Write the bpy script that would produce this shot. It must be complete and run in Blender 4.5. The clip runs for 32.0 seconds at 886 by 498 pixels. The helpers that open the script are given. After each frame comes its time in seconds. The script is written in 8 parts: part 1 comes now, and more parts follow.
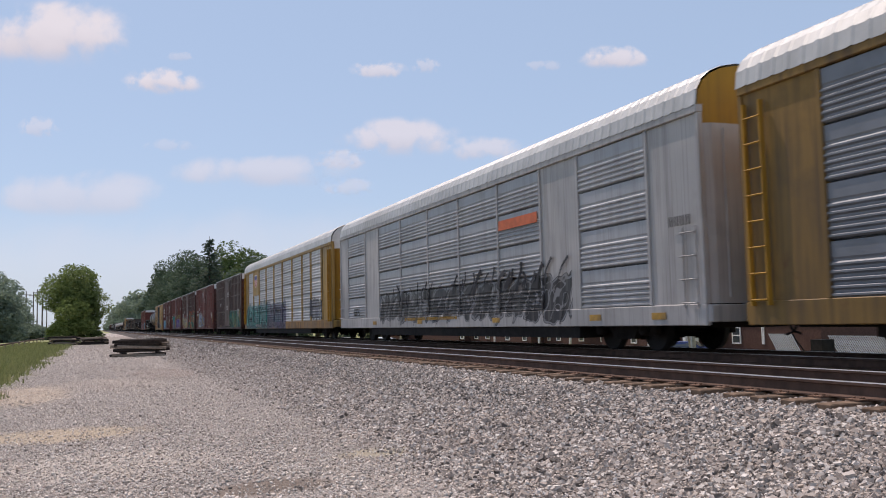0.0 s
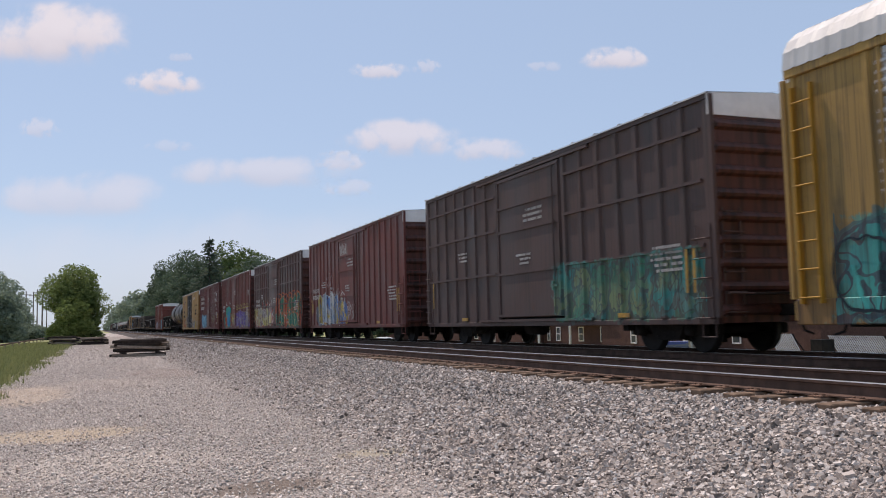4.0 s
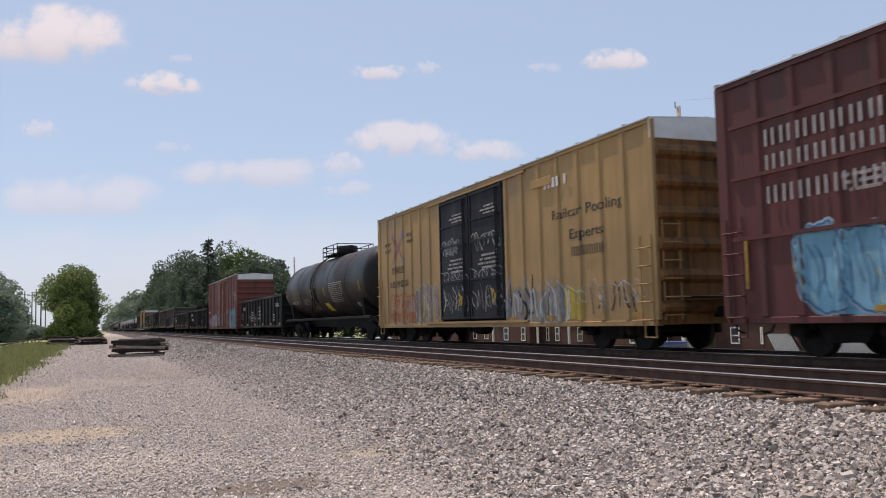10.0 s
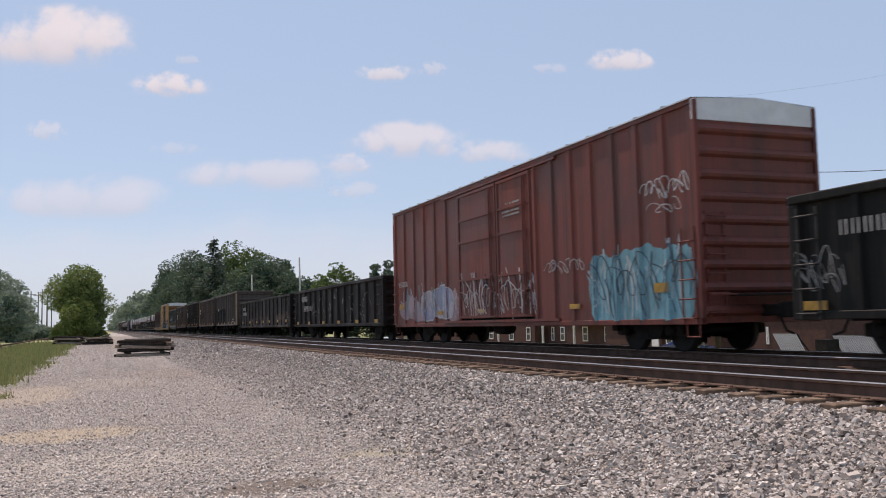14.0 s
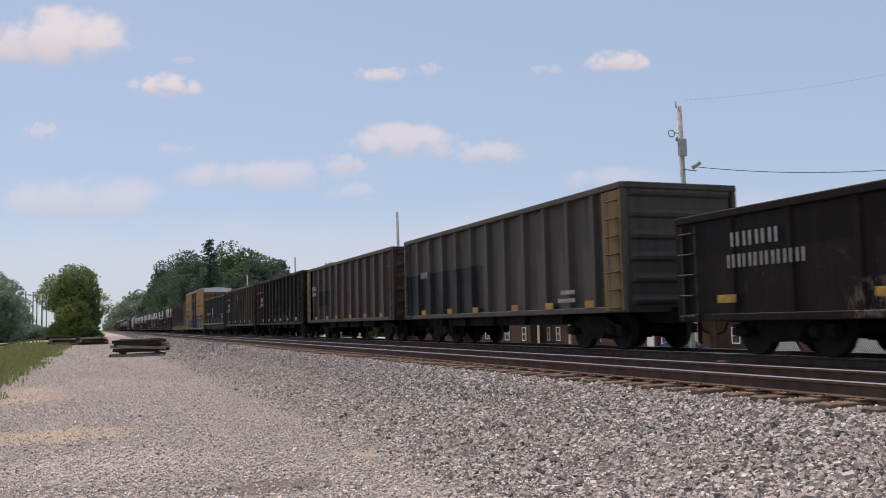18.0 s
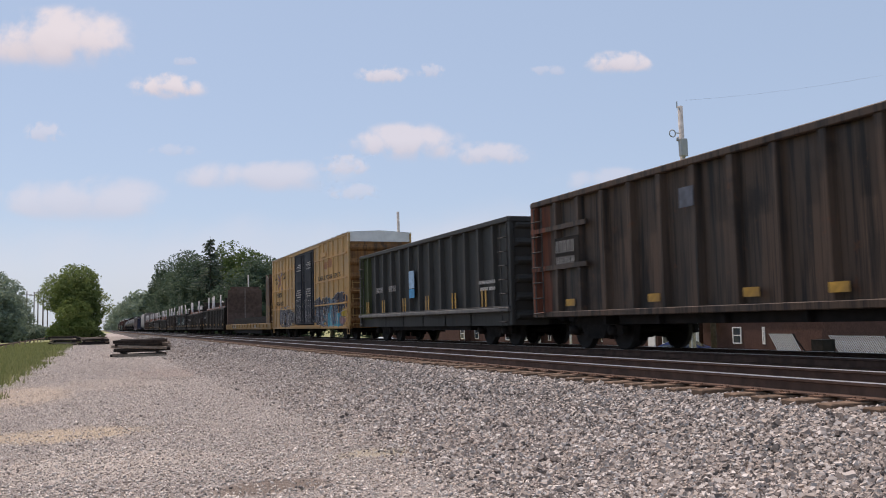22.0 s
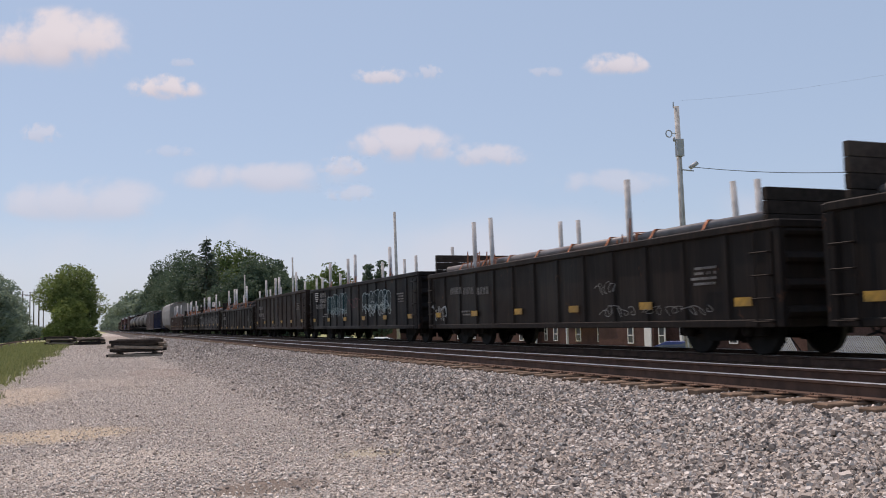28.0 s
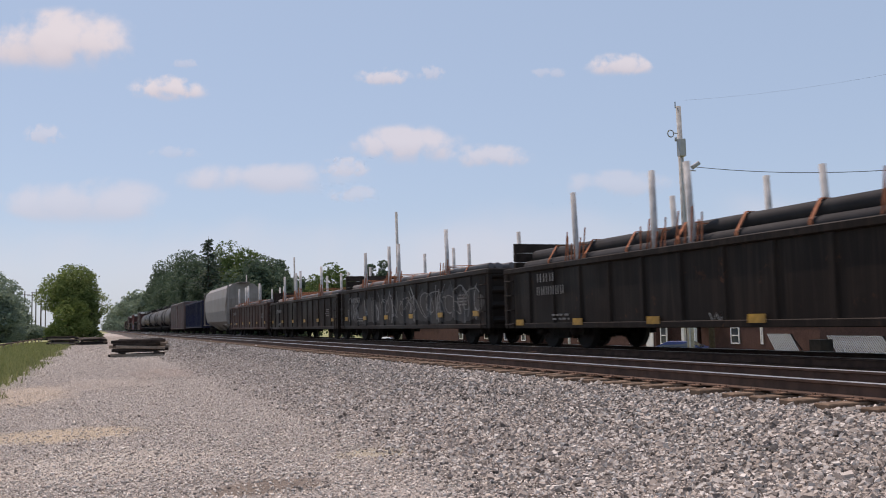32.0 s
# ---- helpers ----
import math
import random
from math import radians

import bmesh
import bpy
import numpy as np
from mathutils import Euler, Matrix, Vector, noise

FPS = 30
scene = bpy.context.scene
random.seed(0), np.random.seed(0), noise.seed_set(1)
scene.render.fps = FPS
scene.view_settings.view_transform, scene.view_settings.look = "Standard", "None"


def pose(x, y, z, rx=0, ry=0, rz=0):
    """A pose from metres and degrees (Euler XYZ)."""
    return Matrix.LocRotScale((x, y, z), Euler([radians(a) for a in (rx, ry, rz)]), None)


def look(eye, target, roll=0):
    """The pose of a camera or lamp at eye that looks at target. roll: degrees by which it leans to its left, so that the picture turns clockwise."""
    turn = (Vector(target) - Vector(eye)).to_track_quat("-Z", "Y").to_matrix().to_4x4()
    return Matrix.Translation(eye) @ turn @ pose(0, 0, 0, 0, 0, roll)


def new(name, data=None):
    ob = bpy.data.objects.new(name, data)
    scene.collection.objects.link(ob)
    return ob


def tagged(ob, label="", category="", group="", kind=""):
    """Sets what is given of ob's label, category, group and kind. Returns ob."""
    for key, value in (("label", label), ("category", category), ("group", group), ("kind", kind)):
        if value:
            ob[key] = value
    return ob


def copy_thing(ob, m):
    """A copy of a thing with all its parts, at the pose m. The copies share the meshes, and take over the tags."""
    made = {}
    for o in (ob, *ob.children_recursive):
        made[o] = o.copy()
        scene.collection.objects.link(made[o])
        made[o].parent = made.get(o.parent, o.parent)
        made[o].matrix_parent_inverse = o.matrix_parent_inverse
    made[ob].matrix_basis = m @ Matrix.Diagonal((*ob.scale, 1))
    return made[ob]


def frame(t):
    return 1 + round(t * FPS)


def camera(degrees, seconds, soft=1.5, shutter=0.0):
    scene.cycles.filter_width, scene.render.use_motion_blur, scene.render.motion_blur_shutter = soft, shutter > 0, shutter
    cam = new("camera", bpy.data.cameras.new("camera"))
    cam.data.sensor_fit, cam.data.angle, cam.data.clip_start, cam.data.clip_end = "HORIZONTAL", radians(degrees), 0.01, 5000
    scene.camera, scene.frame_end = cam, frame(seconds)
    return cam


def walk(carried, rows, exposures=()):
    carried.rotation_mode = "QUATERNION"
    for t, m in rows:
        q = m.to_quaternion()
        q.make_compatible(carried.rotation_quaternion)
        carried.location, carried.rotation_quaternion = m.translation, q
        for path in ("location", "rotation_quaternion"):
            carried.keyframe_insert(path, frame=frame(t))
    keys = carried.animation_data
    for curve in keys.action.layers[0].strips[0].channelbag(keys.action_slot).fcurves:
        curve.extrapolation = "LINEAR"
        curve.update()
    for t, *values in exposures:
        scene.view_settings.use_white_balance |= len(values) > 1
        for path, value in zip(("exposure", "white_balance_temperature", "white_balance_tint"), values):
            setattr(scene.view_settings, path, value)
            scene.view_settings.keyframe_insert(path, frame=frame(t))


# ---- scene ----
# Rail head is z = 0, the tracks run along y, the train comes towards -y.
EYE = (0.0, 0.0, 0.748)
FOCAL = 1560.0
YAW, PITCH, ROLL = 21.6, 4.72, -1.344
cam = camera(53.36, 32.0, 1.0, 0.16)


def aim(dx):
    """The camera's pose when it has panned so far that the picture slid by dx units of the focal length's scale."""
    a, p = radians(YAW) - dx / FOCAL, radians(PITCH)
    way = Vector((math.sin(a) * math.cos(p), math.cos(a) * math.cos(p), math.sin(p)))
    return look(EYE, Vector(EYE) + way * 50, ROLL)


PAN = ((0, 2), (0.5, 3), (1, 6.5), (2, 6.5), (2.5, 5), (3, 3), (3.5, 2.5), (5.5, 0), (9, 0), (12, 0), (12.5, 2), (13, 3.2), (13.5, 6.5),
       (14, 9), (14.5, 10.5), (16.5, 6.5), (17, 4.5), (17.5, 2.2), (18, 1.5), (19, 0), (21, 0), (21.5, 1.5), (22, 3), (22.5, 4.8), (23, 5.2),
       (23.5, 6.5), (24.5, 6.3), (25, 3.2), (25.5, 3), (27.5, -1), (28, -3), (29, -4.4), (29.5, -5.5), (30, -5.5), (31, -4), (31.5, -1.5), (32, 0))
walk(cam, [(t, aim(dx)) for t, dx in PAN], ((0, -0.2, 7020, 21.0), (3.5, -0.2, 7020, 21.0), (6.5, -0.17, 7320, 21.7), (8.5, -0.16, 7320, 21.7), (14, -0.18, 7250, 21.7), (17, -0.27, 7250, 21.7), (22, -0.21, 7250, 21.7), (25, -0.22, 7250, 21.7), (28, -0.27, 7250, 21.7), (32, -0.27, 7250, 21.7)))

# ---- light ----
SUN_EL, SUN_AZ = 63.0, -15.0          # degrees above the horizon, and from +y towards +x
world = bpy.data.worlds.new("sky")
scene.world = world
world.use_nodes = True
wn = world.node_tree
sky = wn.nodes.new("ShaderNodeTexSky")
sky.sky_type = "NISHITA"
sky.sun_disc = False
sky.sun_elevation, sky.sun_rotation = radians(SUN_EL), radians(SUN_AZ)
sky.air_density, sky.dust_density, sky.ozone_density = 0.9, 0.6, 2.4
haze = wn.nodes.new("ShaderNodeMix")       # thin summer haze over the clear sky
haze.data_type = "RGBA"
haze.inputs[0].default_value = 0.65
haze.inputs[7].default_value = (3.25, 4.76, 6.5, 1)
wn.links.new(sky.outputs[0], haze.inputs[6])
wn.links.new(haze.outputs[2], wn.nodes["Background"].inputs[0])
wn.nodes["Background"].inputs[1].default_value = 0.146
sun = new("sun", bpy.data.lights.new("sun", "SUN"))
sun.data.energy, sun.data.angle, sun.data.color = 4.2, radians(0.6), (1.0, 0.93, 0.85)
se, sa = radians(SUN_EL), radians(SUN_AZ)
sun.matrix_world = look((math.sin(sa) * math.cos(se) * 80, math.cos(sa) * math.cos(se) * 80, math.sin(se) * 80), (0, 0, 0))

# ---- materials ----
class Nodes:
    """Short hand for a node material."""

    def __init__(self, name, rough=0.7, metal=0.0):
        self.m = bpy.data.materials.new(name)
        self.m.use_nodes = True
        self.t = self.m.node_tree
        self.b = self.t.nodes["Principled BSDF"]
        self.b.inputs["Roughness"].default_value = rough
        self.b.inputs["Metallic"].default_value = metal
        self.co = self.t.nodes.new("ShaderNodeTexCoord").outputs["Object"]

    def put(self, socket, v):
        if isinstance(v, bpy.types.NodeSocket):
            self.t.links.new(v, socket)
        elif isinstance(v, (tuple, list)) and socket.type == "RGBA":
            socket.default_value = (*v[:3], 1)
        else:
            socket.default_value = v

    def scaled(self, s, at=(0, 0, 0), co=None):
        n = self.t.nodes.new("ShaderNodeMapping")
        self.put(n.inputs[0], co or self.co)
        n.inputs["Location"].default_value = at
        n.inputs["Scale"].default_value = s if isinstance(s, (tuple, list)) else (s, s, s)
        return n.outputs[0]

    def noise(self, s, detail=4.0, at=(0, 0, 0), co=None, rough=0.55):
        n = self.t.nodes.new("ShaderNodeTexNoise")
        self.put(n.inputs["Vector"], self.scaled(s, at, co))
        n.inputs["Scale"].default_value = 1.0
        n.inputs["Detail"].default_value = detail
        n.inputs["Roughness"].default_value = rough
        return n.outputs[0]

    def math(self, op, a, b=0.0, c=0.0):
        n = self.t.nodes.new("ShaderNodeMath")
        n.operation = op
        for i, v in enumerate((a, b, c)):
            self.put(n.inputs[i], v)
        return n.outputs[0]

    def ramp(self, v, lo, hi, a=0.0, b=1.0):
        n = self.t.nodes.new("ShaderNodeMapRange")
        n.interpolation_type = "SMOOTHSTEP"
        for i, x in enumerate((v, lo, hi, a, b)):
            self.put(n.inputs[i], x)
        return n.outputs[0]

    def mix(self, f, a, b, mode="MIX"):
        n = self.t.nodes.new("ShaderNodeMix")
        n.data_type, n.blend_type = "RGBA", mode
        self.put(n.inputs[0], f)
        self.put(n.inputs[6], a)
        self.put(n.inputs[7], b)
        return n.outputs[2]

    def palette(self, f, colours):
        n = self.t.nodes.new("ShaderNodeValToRGB")
        r = n.color_ramp
        r.interpolation = "CONSTANT"
        while len(r.elements) < len(colours):
            r.elements.new(1.0)
        for i, c in enumerate(colours):
            r.elements[i].position = i / len(colours)
            r.elements[i].color = (*c, 1)
        self.put(n.inputs[0], f)
        return n.outputs[0]

    def split(self, co=None):
        n = self.t.nodes.new("ShaderNodeSeparateXYZ")
        self.put(n.inputs[0], co or self.co)
        return n.outputs[0], n.outputs[1], n.outputs[2]

    def join(self, x, y, z):
        n = self.t.nodes.new("ShaderNodeCombineXYZ")
        for i, v in enumerate((x, y, z)):
            self.put(n.inputs[i], v)
        return n.outputs[0]

    def voronoi(self, co, scale, feature="F1", rnd=1.0):
        n = self.t.nodes.new("ShaderNodeTexVoronoi")
        n.feature = feature
        self.put(n.inputs["Vector"], co)
        n.inputs["Scale"].default_value = scale
        n.inputs["Randomness"].default_value = rnd
        return n

    def random(self):
        return self.t.nodes.new("ShaderNodeObjectInfo").outputs["Random"]

    def island(self):
        return self.t.nodes.new("ShaderNodeNewGeometry").outputs["Random Per Island"]

    def bump(self, h, strength=0.3, dist=0.02):
        n = self.t.nodes.new("ShaderNodeBump")
        n.inputs["Strength"].default_value = strength
        n.inputs["Distance"].default_value = dist
        self.put(n.inputs["Height"], h)
        self.put(self.b.inputs["Normal"], n.outputs[0])

    def colour(self, c):
        self.put(self.b.inputs["Base Color"], c)
        return self.m


def shade(c, k):
    return tuple(min(1.0, x * k) for x in c)


def spray(n, col, g, seed):
    """Sprayed lettering on the near side in the box y0..y1, z0..z1: a row of swollen letters with fill, outline, halo and inner strokes,
    or with g['tag'] thin handwriting, or with g['scuff'] rough worn patches."""
    x, y, z = n.split()
    (y0, y1), (z0, z1) = g["y"], g["z"]
    zc, hz = (z0 + z1) / 2, (z1 - z0) / 2
    near = n.math("LESS_THAN", x, -1.3)
    a = g.get("a", 0.95)
    box_y = n.math("DIVIDE", n.math("ABSOLUTE", n.math("SUBTRACT", y, (y0 + y1) / 2)), (y1 - y0) / 2)
    box_z = n.math("DIVIDE", n.math("ABSOLUTE", n.math("SUBTRACT", z, zc)), hz)
    if g.get("scuff"):
        d = n.math("ADD", n.math("MAXIMUM", box_y, box_z), n.math("MULTIPLY", n.math("SUBTRACT", n.noise((1, 1.1, 0.9), 4.0, (seed, 0, 0)), 0.5), 1.6))
        f = n.math("MULTIPLY", n.ramp(n.noise((4, 4, 2.2), 6.0, (0, seed, 0), rough=0.72), 0.47, 0.60), n.ramp(d, 1.0, 0.7))
        return n.mix(n.math("MULTIPLY", n.math("MULTIPLY", f, near), a), col, n.mix(n.noise(3.0, 4.0, (seed, 1, 0)), g["c"][0], g["c"][-1]))
    if g.get("tag"):
        s = g.get("s", 1.0)
        d = n.math("ADD", n.math("MAXIMUM", box_y, box_z), n.math("MULTIPLY", n.math("SUBTRACT", n.noise(0.9 * s, 2.0, (seed, 4, 0)), 0.5), 1.5))
        h = n.noise((0.0, 1.5 * s, 1.1 * s), 1.2, (seed, seed * 2, 0))
        line = n.math("ABSOLUTE", n.math("SUBTRACT", n.math("FRACT", n.math("MULTIPLY", h, 6.0)), 0.5))
        some = n.ramp(n.noise((0, 1.3 * s, 1.8 * s), 2.0, (seed, 6, 2)), 0.50, 0.54)
        f = n.math("MULTIPLY", n.math("MULTIPLY", n.ramp(line, 0.07, 0.04), some), n.ramp(d, 0.95, 0.85))
        return n.mix(n.math("MULTIPLY", n.math("MULTIPLY", f, near), a), col, g["o"])
    count = g.get("n", max(2, round((y1 - y0) / (1.15 * hz))))
    lean = n.math("MULTIPLY", n.math("SUBTRACT", z, zc), g.get("lean", 0.18))
    u = n.math("MULTIPLY", n.math("DIVIDE", n.math("SUBTRACT", n.math("ADD", y, lean), y0), y1 - y0), count)
    cell = n.math("FLOOR", u)
    lx = n.math("MULTIPLY", n.math("SUBTRACT", n.math("FRACT", u), 0.5), 2.0)
    lz = n.math("DIVIDE", n.math("SUBTRACT", z, zc), hz)
    wn_ = n.t.nodes.new("ShaderNodeTexWhiteNoise")
    wn_.noise_dimensions = "1D"
    n.put(wn_.inputs["W"], n.math("ADD", cell, seed * 13.7))
    r1, r2, r3 = n.split(wn_.outputs["Color"])
    co = n.join(n.math("ADD", n.math("MULTIPLY", cell, 7.31), n.math("MULTIPLY", lx, 0.8)), n.math("MULTIPLY", lz, 1.1), seed * 3.1)
    calm = n.math("SUBTRACT", 1.0, n.math("MULTIPLY", n.math("POWER", lx, 2.0), 0.55))
    wx = n.math("MULTIPLY", n.math("SUBTRACT", n.noise(1.5, 1.0, (0, 0, 0), co), 0.5), 2.0 * g.get("warp", 1.0))
    wz = n.math("MULTIPLY", n.math("SUBTRACT", n.noise(1.5, 1.0, (9, 4, 2), co), 0.5), 1.3 * g.get("warp", 1.0))
    xx = n.math("MULTIPLY", n.math("ADD", lx, n.math("MULTIPLY", wx, calm)), 0.9)
    zz = n.math("ADD", n.math("ADD", lz, n.math("MULTIPLY", wz, calm)), n.math("MULTIPLY", n.math("SUBTRACT", r3, 0.5), 0.25))
    d = n.math("POWER", n.math("ADD", n.math("POWER", n.math("ABSOLUTE", xx), 5.0), n.math("POWER", n.math("ABSOLUTE", zz), 5.0)), 0.2)
    hole = n.math("SQRT", n.math("ADD", n.math("POWER", n.math("ADD", xx, n.math("MULTIPLY", n.math("SUBTRACT", r1, 0.5), 0.5)), 2.0), n.math("MULTIPLY", n.math("POWER", n.math("ADD", zz, n.math("MULTIPLY", n.math("SUBTRACT", r2, 0.5), 0.9)), 2.0), 0.55)))
    fill = n.mix(n.ramp(n.math("ADD", lz, n.math("MULTIPLY", wx, 0.6)), -0.5, 0.5), n.palette(r2, g["c"]), n.palette(r1, g["c"][::-1]))
    fill = n.mix(n.ramp(n.noise((0, 5.0, 2.2), 3.0, (seed, 2, 5)), 0.50, 0.62, 0, 0.75), fill, n.palette(r3, g["c"][1:] + g["c"][:1]))
    strokes = n.math("ABSOLUTE", n.math("SUBTRACT", n.math("FRACT", n.math("MULTIPLY", n.noise(1.1, 1.5, (3, 7, 1), co), g.get("k", 6.0))), 0.5))
    t = g.get("t", 1.0)
    body = n.mix(n.ramp(strokes, 0.09 * t, 0.05 * t), fill, g["o"])
    body = n.mix(n.ramp(hole, 0.22, 0.17), body, g["o"])
    body = n.mix(n.ramp(n.math("ABSOLUTE", n.math("SUBTRACT", d, 0.84)), 0.085 * t, 0.055 * t), body, g["o"])
    if not g.get("bare"):
        ragged = n.math("ADD", n.math("MAXIMUM", box_y, n.math("MULTIPLY", box_z, 0.95)), n.math("MULTIPLY", n.math("SUBTRACT", n.noise((0, 1.4, 1.4), 5.0, (4, 4, seed), rough=0.7), 0.5), 0.7))
        wash = n.mix(n.ramp(n.noise((0, 2.6, 0.8), 4.0, (seed, 8, 0)), 0.4, 0.6), n.palette(n.noise((0, 0.9, 0.5), 2.0, (2, seed, 0)), g["c"]), g["c"][0])
        thin = n.math("ABSOLUTE", n.math("SUBTRACT", n.math("FRACT", n.math("MULTIPLY", n.noise((0, 1.6, 1.0), 2.0, (seed, 0, 6)), 9.0)), 0.5))
        wash = n.mix(n.ramp(thin, 0.10, 0.05), wash, g.get("h") or g["o"])
        cover = n.math("MULTIPLY", n.math("MULTIPLY", n.ramp(ragged, 0.98, 0.9), near), a * 0.85)
        col = n.mix(cover, col, wash)
    halo = g.get("h")
    if halo:
        body = n.mix(n.ramp(d, 0.90, 0.94), body, halo)
    edge = n.ramp(d, 1.06, 1.02) if halo else n.ramp(d, 0.93, 0.90)
    span = n.math("MULTIPLY", n.math("LESS_THAN", box_y, 1.0), near)
    gap = n.math("LESS_THAN", n.noise((0, 2.5, 2.5), 4.0, (1, seed, 3)), 0.5 + 0.22 * g.get("wear", 1.0))
    return n.mix(n.math("MULTIPLY", n.math("MULTIPLY", n.math("MULTIPLY", edge, span), gap), a), col, body)


def paint(name, base, dirt=(0.05, 0.04, 0.035), dirty=0.5, rust=0.25, rough=0.55, metal=0.0, seed=0, art=(), blocks=()):
    """Weathered car paint: faded in patches, streaked downwards with dirt, rusty in spots. blocks: (y0, y1, z0, z1, colour) repainted fields."""
    n = Nodes(name, rough, metal)
    n.b.inputs["Specular IOR Level"].default_value = 0.25 if max(base) > 0.07 else 0.1
    fade = n.noise(0.45, 3.0, (seed, 0, 0))
    col = n.mix(n.ramp(fade, 0.3, 0.7), shade(base, 0.82), shade(base, 1.12))
    x, y, z = n.split()
    for y0, y1, z0, z1, c in blocks:
        f = n.math("MULTIPLY", n.math("COMPARE", y, (y0 + y1) / 2, (y1 - y0) / 2), n.math("COMPARE", z, (z0 + z1) / 2, (z1 - z0) / 2))
        col = n.mix(n.math("MULTIPLY", f, 0.93), col, c)
    for i, g in enumerate(art):
        col = spray(n, col, g, seed + 2.7 * i + 1)
    streak = n.noise((5.0, 5.0, 0.35), 5.0, (0, seed, 0))
    col = n.mix(n.ramp(streak, 0.44, 0.68, 0.0, dirty), col, dirt)
    fine = n.noise((14.0, 14.0, 0.22), 4.0, (3, 1, seed))
    col = n.mix(n.ramp(fine, 0.5, 0.72, 0.0, dirty * 0.6), col, shade(dirt, 0.7))
    splash = n.ramp(n.noise(0.9, 5.0, (seed, 9, 2)), 0.52, 0.72, 0.0, dirty * 0.7)
    col = n.mix(splash, col, dirt)
    if rust:
        spots = n.ramp(n.noise(2.4, 8.0, (7, 0, seed), rough=0.68), 0.6, 0.72, 0.0, rust)
        col = n.mix(spots, col, (0.12, 0.05, 0.025))
    n.put(n.b.inputs["Roughness"], n.ramp(fade, 0.3, 0.7, rough - 0.1, rough + 0.15))
    n.bump(n.noise(9.0, 6.0), 0.12, 0.02)
    return n.colour(col)


def plain(name, base, rough=0.7, metal=0.0, var=0.2, scale=6.0, bump=0.15, dist=0.01, other=None, each=0.0):
    """A plain surface with two scales of variation; each: how much one piece differs from the next."""
    n = Nodes(name, rough, metal)
    if rough > 0.7:                            # rough dull surfaces hardly glint
        n.b.inputs["Specular IOR Level"].default_value = 0.2
    a = n.mix(n.ramp(n.noise(scale, 5.0), 0.3, 0.7), shade(base, 1 - var), shade(base, 1 + var))
    a = n.mix(n.ramp(n.noise(scale * 0.13, 3.0), 0.45, 0.7, 0, 0.6), a, other or shade(base, 1 - 1.4 * var))
    if each:
        a = n.mix(n.math("MULTIPLY", n.random(), each), a, shade(base, 0.45))
    n.bump(n.noise(scale * 4, 6.0), bump, dist)
    return n.colour(a)


def stone_mat(name, tones, rough=0.85):
    n = Nodes(name, rough)
    col = n.palette(n.island(), tones)
    col = n.mix(n.ramp(n.noise(14.0, 4.0), 0.35, 0.65, 0, 0.35), col, (0.34, 0.30, 0.27))
    n.bump(n.noise(60.0, 3.0), 0.3, 0.005)
    return n.colour(col)


def leaf_mat(name, a, b):
    n = Nodes(name, 0.6)
    col = n.mix(n.island(), a, b)
    n.b.inputs["Specular IOR Level"].default_value = 0.12
    mixer = n.t.nodes.new("ShaderNodeMixShader")
    tr = n.t.nodes.new("ShaderNodeBsdfTranslucent")
    n.put(tr.inputs[0], col)
    n.put(n.b.inputs["Base Color"], col)
    mixer.inputs[0].default_value = 0.35
    n.t.links.new(n.b.outputs[0], mixer.inputs[1])
    n.t.links.new(tr.outputs[0], mixer.inputs[2])
    n.t.links.new(mixer.outputs[0], n.t.nodes["Material Output"].inputs[0])
    return n.m


DUST = ((-0.45, 13.9, 1.3, 1.0, (0.55, 0.43, 0.30)), (-1.6, 23.0, 1.3, 4.0, (0.52, 0.41, 0.31)), (3.1, 9.8, 0.7, 0.5, (0.47, 0.40, 0.29)), (1.5, 8.3, 0.6, 0.5, (0.20, 0.15, 0.115)),
        (0.2, 26.0, 1.6, 3.0, (0.40, 0.33, 0.28)), (2.2, 31.0, 1.5, 4.0, (0.33, 0.26, 0.22)), (0.0, 10.6, 1.4, 1.2, (0.60, 0.52, 0.45)), (2.0, 130.0, 5.5, 85.0, (0.28, 0.235, 0.20)))


